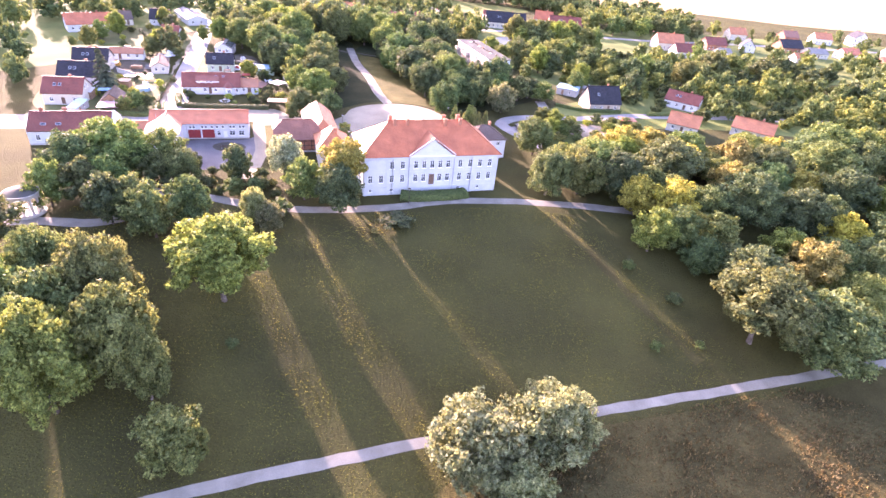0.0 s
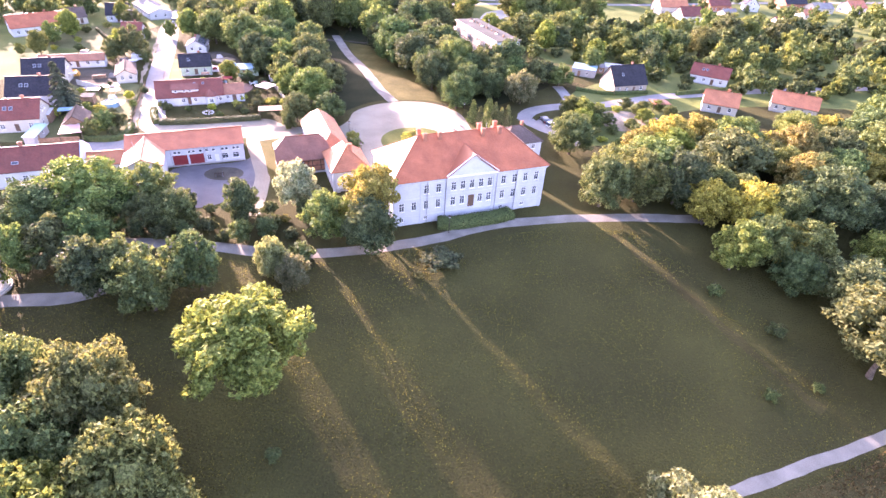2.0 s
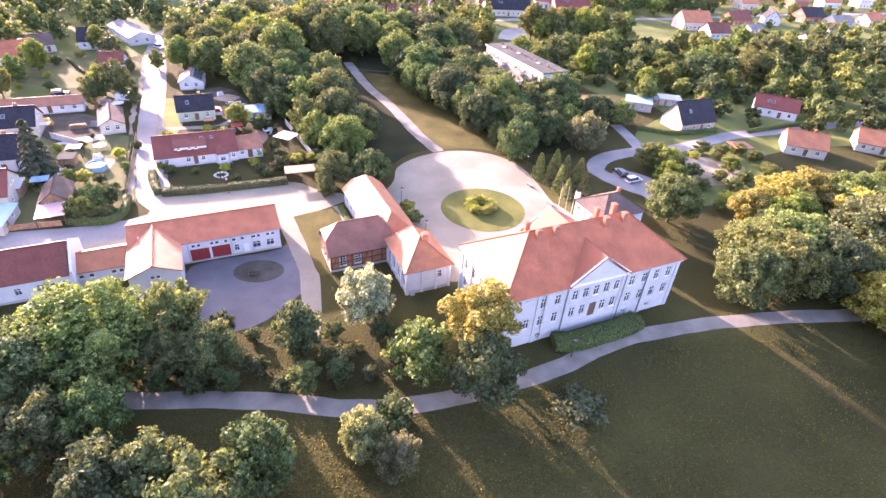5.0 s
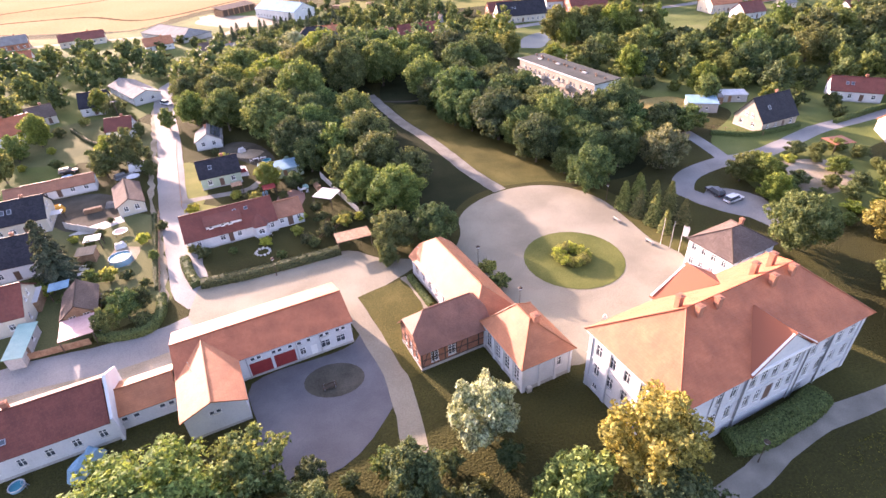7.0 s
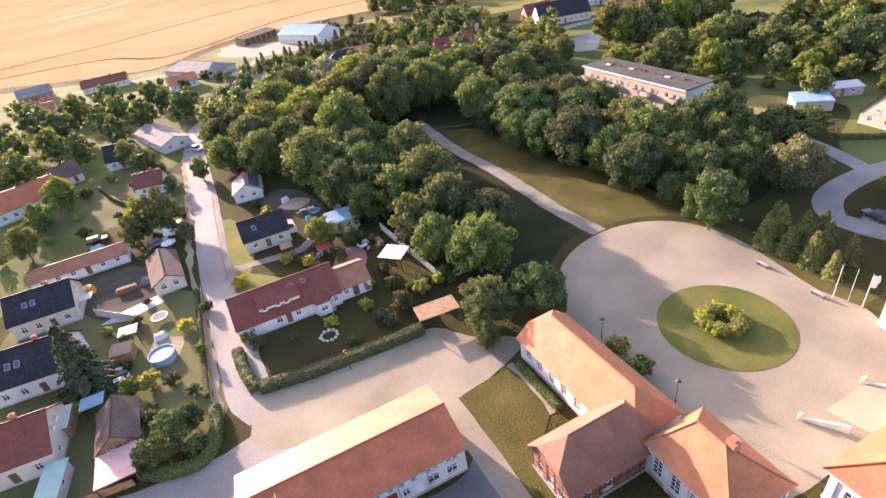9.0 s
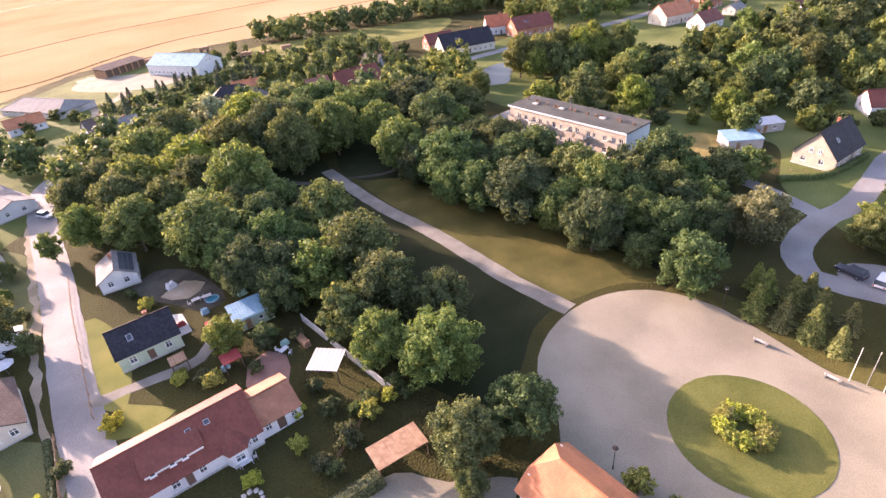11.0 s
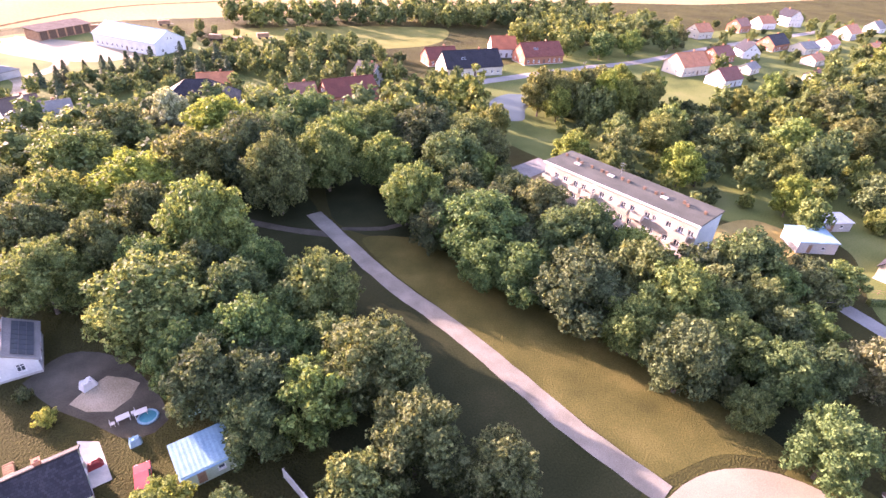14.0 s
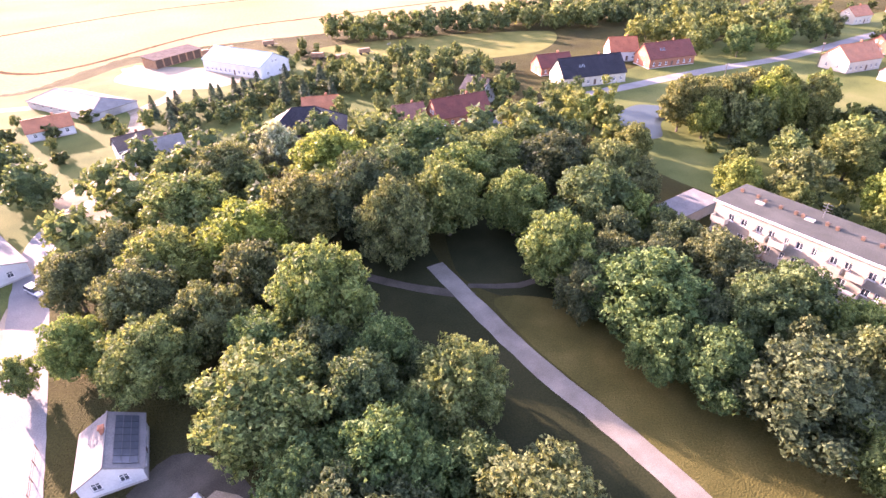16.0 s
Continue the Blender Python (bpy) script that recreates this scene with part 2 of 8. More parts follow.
ORANGE_T = tiles("orange_roof_tiles", (0.44, 0.168, 0.075), (0.49, 0.198, 0.09))
BROWN_T = tiles("old_brown_roof_tiles", (0.25, 0.115, 0.075), (0.31, 0.145, 0.1), 0.2, 0.18)
DARKRED_T = tiles("dark_red_roof_tiles", (0.17, 0.05, 0.034), (0.21, 0.066, 0.045), spec=0.3)
SLATE_T = tiles("dark_slate_roof", (0.026, 0.027, 0.034), (0.045, 0.046, 0.056), 0.3, 0.3, 0.6, spec=0.12)
OLD_T = tiles("weathered_grey_brown_tiles", (0.13, 0.1, 0.085), (0.175, 0.14, 0.12), 0.25, 0.2, 0.85, spec=0.06)
FADED_T = tiles("faded_pink_tiles", (0.33, 0.155, 0.092), (0.39, 0.19, 0.115), spec=0.15)
LEAF = leaf_material("broad_leaves", (0.063, 0.093, 0.031), (0.12, 0.16, 0.055), (0.203, 0.239, 0.084), 0.32)
LEAF_DARK = leaf_material("dark_leaves", (0.044, 0.072, 0.029), (0.082, 0.121, 0.047), (0.14, 0.182, 0.072), 0.28)
LEAF_LIGHT = leaf_material("bright_leaves", (0.085, 0.112, 0.03), (0.158, 0.192, 0.052), (0.24, 0.268, 0.078), 0.36)
LEAF_GOLD = leaf_material("golden_leaves", (0.14, 0.137, 0.032), (0.28, 0.26, 0.058), (0.4, 0.355, 0.088), 0.36)
LEAF_BUSH = leaf_material("bright_bush_leaves", (0.17, 0.21, 0.045), (0.28, 0.31, 0.07), (0.38, 0.38, 0.1), 0.42)
LEAF_SILVER = leaf_material("silvery_leaves", (0.13, 0.155, 0.095), (0.25, 0.285, 0.18), (0.4, 0.425, 0.29), 0.35)
LEAF_WILLOW = leaf_material("willow_leaves", (0.11, 0.135, 0.062), (0.19, 0.215, 0.1), (0.285, 0.3, 0.155), 0.4)
NEEDLE = leaf_material("conifer_needles", (0.04, 0.065, 0.04), (0.075, 0.11, 0.062), (0.13, 0.16, 0.09), 0.25)
NEEDLE_YOUNG = leaf_material("young_conifer_needles", (0.1, 0.125, 0.042), (0.18, 0.2, 0.07), (0.28, 0.28, 0.105), 0.4)
BLADES = leaf_material("meadow_blades", (0.1, 0.108, 0.024), (0.155, 0.16, 0.036), (0.23, 0.224, 0.052), 0.62)
DRY_BLADES = leaf_material("dry_grass_blades", (0.085, 0.065, 0.028), (0.125, 0.098, 0.042), (0.18, 0.145, 0.065), 0.45)
HEDGE = leaf_material("hedge_leaves", (0.045, 0.066, 0.026), (0.085, 0.112, 0.042), (0.15, 0.17, 0.068), 0.3)


# ---- mesh helpers ----
def link_mesh(name, me, mat, parent=None, matrix=None):
    if mat is not None and not me.materials:
        me.materials.append(mat)
    ob = new(name, me)
    if parent is not None:
        ob.parent = parent
    if matrix is not None:
        ob.matrix_local = matrix
    return ob


def part(name, bm, mat, parent=None, label="", matrix=None, smooth=False):
    me = bpy.data.meshes.new(name)
    bm.to_mesh(me)
    bm.free()
    if smooth:
        for f in me.polygons:
            f.use_smooth = True
    ob = link_mesh(name, me, mat, parent, matrix)
    if label:
        ob["label"] = label
    return ob


def add_box(bm, x0, x1, y0, y1, z0, z1, m=None):
    pts = [Vector((x, y, z)) for z in (z0, z1) for x, y in ((x0, y0), (x1, y0), (x1, y1), (x0, y1))]
    v = [bm.verts.new(m @ p if m else p) for p in pts]
    for f in ((3, 2, 1, 0), (4, 5, 6, 7), (0, 1, 5, 4), (1, 2, 6, 5), (2, 3, 7, 6), (3, 0, 4, 7)):
        bm.faces.new([v[k] for k in f])
    return v


def box(name, mat, parent, x0, x1, y0, y1, z0, z1, label="", m=None, bevel=0.0):
    bm = bmesh.new()
    add_box(bm, x0, x1, y0, y1, z0, z1, m)
    if bevel:
        bmesh.ops.bevel(bm, geom=bm.edges[:], offset=bevel, segments=2, affect="EDGES", profile=0.6)
    return part(name, bm, mat, parent, label)


def add_tube(bm, a, b, r0, r1, sides=8, cap=True):
    a, b = Vector(a), Vector(b)
    q = (b - a).to_track_quat("Z", "Y")
    rings = []
    for p, r in ((a, r0), (b, r1)):
        rings.append([bm.verts.new(p + q @ Vector((r * math.cos(k * 2 * math.pi / sides), r * math.sin(k * 2 * math.pi / sides), 0))) for k in range(sides)])
    for k in range(sides):
        bm.faces.new((rings[0][k], rings[0][(k + 1) % sides], rings[1][(k + 1) % sides], rings[1][k]))
    if cap:
        bm.faces.new(rings[0][::-1])
        bm.faces.new(rings[1])


def rot_z(degrees):
    return Matrix.Rotation(radians(degrees), 4, "Z")


def root(name, x, y, yaw=0.0, label="", category="", group="", z=None):
    ob = new(name)
    ob.empty_display_size = 0.5
    ob.matrix_world = Matrix.Translation((x, y, ground_z(x, y) if z is None else z)) @ rot_z(yaw)
    return tagged(ob, label, category, group)


# ---- ground ----
def ground_z(x, y):
    """Level round the house; the park falls away south of it."""
    d = (x + 17.0) * 0.342 - (y - 107.5) * 0.94
    t = min(max((d - 4.0) / 72.0, 0.0), 1.0)
    return -10.0 * t * t * (3 - 2 * t)


def build_ground():
    xs = np.concatenate([np.linspace(-3000, -200, 12), np.arange(-150, 151, 4.0), np.linspace(200, 3000, 12)])
    ys = np.concatenate([np.linspace(-1500, -40, 10), np.arange(-20, 130, 3.0), np.linspace(140, 700, 15), np.linspace(900, 3500, 8)])
    verts = [(x, y, ground_z(x, y)) for y in ys for x in xs]
    n = len(xs)
    faces = [(j * n + i, j * n + i + 1, (j + 1) * n + i + 1, (j + 1) * n + i) for j in range(len(ys) - 1) for i in range(n - 1)]
    me = bpy.data.meshes.new("ground")
    me.from_pydata(verts, [], faces)
    tagged(link_mesh("ground", me, GRASS), "meadow and garden grass, dry in patches", "ground", kind="structure")


def smooth_line(pts, step=2.5):
    """Points along a soft curve by the given ones, which nowhere swings out."""
    pts = [Vector(p) for p in pts]
    out = []
    for k in range(len(pts) - 1):
        p0, p1, p2, p3 = (pts[min(max(k + j, 0), len(pts) - 1)] for j in (-1, 0, 1, 2))
        d = (p2 - p1).length
        m1 = (p2 - p0) * (d / max((p2 - p1).length + (p1 - p0).length, 1e-6))
        m2 = (p3 - p1) * (d / max((p3 - p2).length + (p2 - p1).length, 1e-6))
        n = max(1, int(d / step))
        for i in range(n):
            t = i / n
            out.append(p1 * (2 * t ** 3 - 3 * t * t + 1) + m1 * (t ** 3 - 2 * t * t + t) + p2 * (3 * t * t - 2 * t ** 3) + m2 * (t ** 3 - t * t))
    return out + [pts[-1]]


def ribbon(name, pts, width, mat, label, category, lift=0.03, wobble=0.12, kind="structure"):
    line = smooth_line(pts)
    rng = random.Random(name)
    verts, faces = [], []
    for k, p in enumerate(line):
        way = (line[min(k + 1, len(line) - 1)] - line[max(k - 1, 0)]).normalized()
        side = Vector((-way.y, way.x))
        for s in (-1, -0.33, 0.33, 1):
            q = p + side * s * (width / 2 + (rng.uniform(-wobble, wobble) if abs(s) == 1 else 0))
            verts.append((q.x, q.y, ground_z(q.x, q.y) + (lift if abs(s) < 1 else lift * 0.55)))
        if k:
            a = 4 * (k - 1)
            faces += [(a + j, a + j + 1, a + j + 5, a + j + 4)[::-1] for j in range(3)]
    me = bpy.data.meshes.new(name)
    me.from_pydata(verts, [], faces)
    return tagged(link_mesh(name, me, mat), label, category, kind=kind)


def area(name, pts, mat, label, category, lift=0.02, soften=True):
    """A sheet of ground with a rounded, uneven outline."""
    line = smooth_line(list(pts) + [pts[0]], 2.0)[:-1] if soften else [Vector(p) for p in pts]
    if sum(a.x * b.y - b.x * a.y for a, b in zip(line, line[1:] + line[:1])) < 0:
        line.reverse()
    x0, x1, y0, y1 = min(p.x for p in line), max(p.x for p in line), min(p.y for p in line), max(p.y for p in line)
    inner = [Vector((x, y)) for x in np.arange(x0 + 1.7, x1, 5.3) for y in np.arange(y0 + 1.3, y1, 4.9)]
    pts2, _, tris, *_ = geometry.delaunay_2d_cdt(line + inner, [], [list(range(len(line)))], 1, 1e-4)
    bm = bmesh.new()
    top = [bm.verts.new((p.x, p.y, ground_z(p.x, p.y) + lift)) for p in pts2]
    for f in tris:
        a, b, c = (pts2[k] for k in f[:3])
        up = (b.x - a.x) * (c.y - a.y) - (b.y - a.y) * (c.x - a.x) > 0
        bm.faces.new([top[k] for k in (f if up else f[::-1])])
    return tagged(part(name, bm, mat), label, category, kind="structure")


def disc_points(x, y, r, n=28, squash=1.0):
    return [(x + r * math.cos(k * 2 * math.pi / n), y + squash * r * math.sin(k * 2 * math.pi / n)) for k in range(n)]


build_ground()


def build_field():
    near = smooth_line([(-1500, 330), (-330, 425), (-215, 402), (-182, 398), (-166, 430), (-152, 450), (-81, 470), (46, 482), (189, 528), (300, 524), (560, 580), (1500, 800)], 25)
    verts, faces = [], []
    for k, p in enumerate(near):
        for s in (0, 0.02, 0.1, 0.4, 1):
            verts.append((p.x, p.y + (2800 - p.y) * s, 0.06))
        if k:
            a = 5 * (k - 1)
            faces += [(a + j, a + 5 + j, a + 6 + j, a + 1 + j) for j in range(4)]
    me = bpy.data.meshes.new("wheat_field")
    me.from_pydata(verts, [], faces)
    tagged(link_mesh("wheat_field", me, WHEAT), "ripe golden wheat field beyond the village", "field", kind="structure")


build_field()
area("plaza", [(-42, 152.2), (-37.5, 153.5), (-34.4, 160), (-33.8, 166.4), (-30.6, 171.2), (-26, 174.8), (-20.5, 177), (-14, 177.2), (-8, 174.6), (-3.2, 168.4), (-1.2, 160.6), (0.6, 151.5), (3.6, 146.5), (1.5, 137.5), (-1.5, 131.5), (-12, 127.5), (-24.5, 123.5), (-27, 130.5), (-30.5, 132.5), (-37, 150.5)], GRAVEL, "pale sandy gravel forecourt of the manor", "forecourt", 0.03)
area("lawn", disc_points(-15.5, 148.4, 8.9), MOWN, "round mown lawn in the middle of the gravel forecourt", "lawn", 0.07)
ribbon("avenue", [(-23.2, 176.5), (-28.2, 187.0), (-33.6, 202.0), (-37.8, 212.5), (-42.2, 222.0), (-46.2, 232.5), (-49.8, 243.5), (-51.8, 249.5), (-52.4, 251.5)], 3.3, PATHDUST, "straight gravel avenue through the park trees", "avenue", 0.05)
ribbon("footpath", [(-47.6, 241.0), (-53.5, 243.8), (-58.6, 246.6), (-66, 252), (-75, 262)], 1.9, EARTH, "narrow trodden side path among the trees", "path", 0.025)
ribbon("footpath", [(-48, 244), (-43.3, 242.6), (-39.5, 242.0), (-25, 246)], 1.3, EARTH, "narrow trodden side path among the trees", "path", 0.025)
area("meadow", [(-22.4, 178.4), (-12.5, 178.9), (-4.5, 175.6), (-6.5, 184), (-12, 196), (-19, 208), (-27, 222), (-34, 236), (-44.6, 239.5), (-42.6, 228.5), (-38.8, 219), (-34.4, 208.5), (-30.4, 197), (-26, 186.5)], DRY, "sunlit dry mown grass beside the avenue", "lawn", 0.02)
# Dark sheet: tree shade west of the avenue, put into the ground colour.
area("woodland_floor", [(-24.2, 178.4), (-28.8, 189.5), (-35.4, 206), (-43.8, 228), (-50.2, 245.5), (-54, 262), (-70, 272), (-92, 258), (-82, 226), (-64, 205), (-55, 186), (-50, 172), (-41, 163), (-35.5, 168), (-30.5, 174.5)], FLOOR_SHADE, "woodland floor coloured dark for the dense tree shade", "ground", 0.006)
area("verge", [(-7.6, 174.5), (-3.0, 168.4), (-1.0, 160.6), (0.8, 151.5), (3.4, 147.0), (6.6, 148.4), (4.8, 153), (2.4, 161), (0.4, 169.6), (-4.4, 175.6)], DRY, "strip of dry yellow grass beside the forecourt", "verge", 0.024)
# The same painted tree shade between the meadow and the flats.
area("woodland_floor", [(-4.6, 175.8), (-6.7, 184), (-12.2, 196), (-19.2, 208), (-27.2, 222), (-34.2, 236), (-44, 240.5), (-49, 249), (-44, 272), (-18, 276), (-6, 250), (0, 222), (16, 207), (28, 201), (18, 188), (8, 178)], FLOOR_SHADE, "woodland floor coloured dark for the dense tree shade", "ground", 0.006)
ribbon("road", [(-75, 149), (-81, 148.5), (-84.8, 155), (-90.5, 170), (-97.5, 188), (-108, 220), (-121.5, 258), (-127, 280), (-122, 300), (-118, 318)], 6.2, ASPHALT, "pale worn asphalt village road", "road", 0.035)
ribbon("road", [(-77, 143), (-83, 138.8), (-89.4, 136.2), (-96.8, 134.6), (-104.6, 132.8), (-140, 119), (-200, 95)], 6.6, ASPHALT, "pale worn asphalt village road", "road", 0.04)
area("verge", [(-79.5, 131.5), (-104, 124.5), (-118, 121), (-118, 126), (-104, 130.2), (-92, 133.2), (-82, 136)], SOIL, "dusty verge between street and farmhouse", "ground", 0.02)
area("parking_area", [(-82, 151), (-80.5, 141.5), (-69, 142), (-58, 145.6), (-54.5, 143.4), (-46.2, 148.8), (-43, 152.6), (-50.5, 155), (-56, 158.4), (-68, 155.2)], GRAVEL, "sandy parking area behind the fire station", "parking area", 0.045)
area("lawn", [(-54.0, 143.8), (-50.0, 146.0), (-46.4, 147.4), (-44.4, 143.0), (-43.2, 138.6), (-45.8, 133.5), (-44.2, 125.6), (-46.2, 124.6), (-48.4, 129.6), (-51.0, 136.8)], DRY, "dry yellow-brown lawn between lane and barn", "lawn", 0.06)
ribbon("footpath", [(-46.2, 148.2), (-44.0, 143.2), (-42.6, 138.8)], 1.2, GRAVEL, "narrow sandy path beside the barn hedge", "path", 0.065)
ribbon("lane", [(-56.2, 146.0), (-54.4, 141), (-52.2, 135.4), (-49.4, 128.8), (-47.8, 123.5), (-46.6, 116), (-46.0, 109)], 3.2, GRAVEL, "sandy lane beside the fire station", "lane", 0.055)
area("yard", [(-53.6, 141), (-54.3, 133), (-68.3, 127), (-66, 118), (-70, 114.5), (-62.5, 110.8), (-55, 112), (-50, 118), (-47, 126.5)], PAVING, "grey paved yard in front of the garage doors", "yard", 0.03)
area("lawn", disc_points(-56.8, 126, 4.2, 24, 0.75), EARTH, "round island of dark earth and worn grass in the paved yard", "lawn", 0.06)
ribbon("footpath", [(-75, 98.5), (-51.4, 98.5), (-38, 97), (-26.9, 98.2), (-11, 103.4), (0.3, 109), (14.5, 112.6), (30.3, 114.7), (48, 116)], 2.8, PATHDUST, "curving gravel path in front of the manor", "path")
ribbon("footpath", [(-44, 30), (-24.3, 39), (-11.8, 43.9), (2.9, 49.6), (31, 59.7), (53.6, 67.4), (66.7, 72), (90, 80)], 1.8, PATHDUST, "straight gravel path across the lower park", "path")
ribbon("footpath", [(-84, 80), (-73.8, 82.3), (-66, 83.4), (-60, 88)], 3.0, PATHDUST, "gravel path by the garden temple", "path")
# Paler brown ribbon paints the streak of low sun beside the wood.
ribbon("worn_strip", [(25.5, 108.5), (33, 97), (41, 85), (50, 72.5)], 1.9, BRUSH, "paler brown strip painted for the sunlit streak along the wood", "ground", 0.02, 0.5)
ribbon("access_road", [(150, 215), (100, 204), (74, 196.5), (63, 193.3), (48.8, 186), (39, 181.9), (32.4, 180.8), (27.5, 179.4), (21, 176.4), (17.2, 173), (15.2, 168), (17.2, 164), (20, 160.5), (24, 157.2), (26, 153), (25.8, 150)], 4.6, ASPHALT, "narrow grey access road", "road", 0.03)
ribbon("access_road", [(31.5, 181.5), (31.6, 187), (31.2, 193), (30.5, 199)], 3.6, ASPHALT, "narrow grey access road", "road", 0.034)
area("car_park", [(17.5, 165.5), (21, 161), (25, 156), (28, 157.5), (29, 162.5), (25.5, 167), (21, 168.6)], ASPHALT, "small grey car park under trees", "car park", 0.038)
area("brown_meadow", [(10, 20), (70, 20), (96, 60), (90, 76), (66, 68.5), (31, 57), (16, 51), (4, 40)], BRUSH, "tall dry brownish meadow below the path", "ground", 0.02)
area("yard", [(-136, 188), (-118, 194), (-109, 189), (-106, 181), (-114, 176), (-121, 180)], EARTH, "trodden grey-brown farmyard", "yard", 0.03)
area("yard", [(-130, 306), (-112, 299), (-106, 288), (-116, 284), (-132, 296)], SOIL, "sandy yard with parked cars", "yard", 0.03)
area("yard", [(-150, 432), (-96, 402), (-112, 384), (-150, 405)], GRAVEL, "pale concrete farmyard between the halls", "yard", 0.04)
ribbon("farm_track", [(-118, 300), (-125, 330), (-131, 362), (-143, 372), (-172, 378), (-230, 372)], 5.0, SOIL, "pale sandy farm track", "road", 0.04)
ribbon("farm_track", [(-131, 362), (-124, 384), (-140, 400), (-152, 428)], 5.0, SOIL, "pale sandy farm track", "road", 0.045)
area("meadow", [(22, 224), (40, 226), (44, 214), (28, 213)], STRAW, "dry sunlit grass behind the flats", "meadow", 0.03)
area("meadow", [(150, 262), (235, 310), (260, 290), (180, 245)], DRY, "pale strip of mown meadow", "meadow", 0.03)
area("meadow", [(-60, 398), (20, 400), (40, 440), (-70, 440)], LAWN, "green pasture behind the hamlet", "meadow", 0.03)
area("garden_ground", [(30, 150), (60, 160), (66, 180), (120, 190), (200, 180), (300, 240), (400, 380), (330, 450), (200, 420), (120, 400), (40, 360), (2, 330), (4, 285), (12, 262), (28, 240), (33, 228), (50, 212), (34, 192), (30, 170)], PASTURE, "green garden grass among the houses of the hamlet", "ground", 0.012)
area("garden_ground", [(-330, 180), (-170, 150), (-134, 190), (-128, 240), (-112, 276), (-104, 300), (-60, 302), (-30, 320), (-40, 392), (-70, 400), (-92, 440), (-150, 436), (-170, 405), (-215, 392), (-320, 400)], PASTURE, "green and dry grass round the farm", "ground", 0.01)
area("pond", [(10, 298), (18, 296), (24, 306), (34, 317), (26, 323), (15, 315)], WATER, "still village pond", "pond", 0.03)
ribbon("hamlet_road", [(-60, 300), (-30, 316), (0, 332), (40, 344), (70, 352), (110, 360), (180, 385), (300, 420)], 5.5, ASPHALT, "grey hamlet road", "road", 0.035)
area("sandy_patch", [(36, 172), (44, 178), (56, 174), (50, 164), (40, 162)], SOIL, "bare sandy patch among young trees", "ground", 0.025)
area("garden_ground", [(-108, 184), (-97, 178), (-90, 158), (-86, 148), (-98, 140), (-116, 138), (-128, 160), (-132, 184), (-120, 192)], GARDEN, "dry trodden garden ground among the houses", "ground", 0.012)
area("garden_ground", [(-126, 214), (-112, 206), (-108, 215), (-118, 238), (-138, 250), (-158, 236), (-150, 216)], GARDEN, "dry garden grass among the houses", "ground", 0.012)
area("lawn", [(-93.5, 184), (-89.5, 182), (-91.5, 196), (-99, 208), (-103, 206)], LAWN, "narrow green lawn beside the road", "lawn", 0.016)
ribbon("verge", [(-86.5, 147.5), (-90.4, 158), (-95.4, 172), (-102.4, 188), (-112, 220), (-124, 256)], 1.4, SOIL, "sandy road verge", "ground", 0.02, 0.6)
ribbon("driveway", [(-95.2, 185.2), (-90.1, 186.4), (-85.4, 187.4), (-79.9, 188.9), (-77.5, 194.5)], 2.4, PATHDUST, "pale gravel drive beside the green house", "drive", 0.04, 0.3)
area("patio", [(-72.8, 183.6), (-69.8, 186.6), (-67.0, 184.4), (-67.0, 178.5), (-70.5, 176.8), (-73.0, 180.0)], PATIO, "reddish-brown paved patio behind the cottage", "patio", 0.03)
area("patio", [(-86.2, 203.2), (-83.8, 202.4), (-81.6, 196.6), (-83.6, 196.0)], STONE, "pale stone slabs beside the house", "patio", 0.03, False)
area("lawn", [(-90.6, 183.8), (-82.4, 179.2), (-85.0, 176.6), (-91.2, 177.6)], LAWN, "small bright lawn before the cottage", "lawn", 0.03)
area("garden_ground", [(-94.5, 215.0), (-90.5, 219.5), (-84.5, 217.5), (-79.5, 211.0), (-76.5, 203.5), (-80.0, 201.5), (-85.0, 205.5), (-90.0, 209.5)], EARTH, "bare grey-brown earth behind the house", "ground", 0.018)
area("flower_bed", [(-84.6, 213.5), (-80.4, 211.0), (-83.0, 206.8), (-88.2, 209.5)], SOIL, "bare sandy garden bed under the trees", "garden bed", 0.03)
area("yard", [(-114.6, 174.6), (-112.0, 177.6), (-106.2, 181.4), (-104.6, 178.6), (-110.0, 174.6)], STONE, "broken pale concrete slab in the farmyard", "yard", 0.05, False)
area("flower_bed", [(-100.5, 160.2), (-97.2, 160.8), (-97.6, 167.4), (-102.5, 167.0)], SOIL, "bare sandy ground round the pool", "garden bed", 0.03)


# ---- buildings ----
WINDOWS = {}


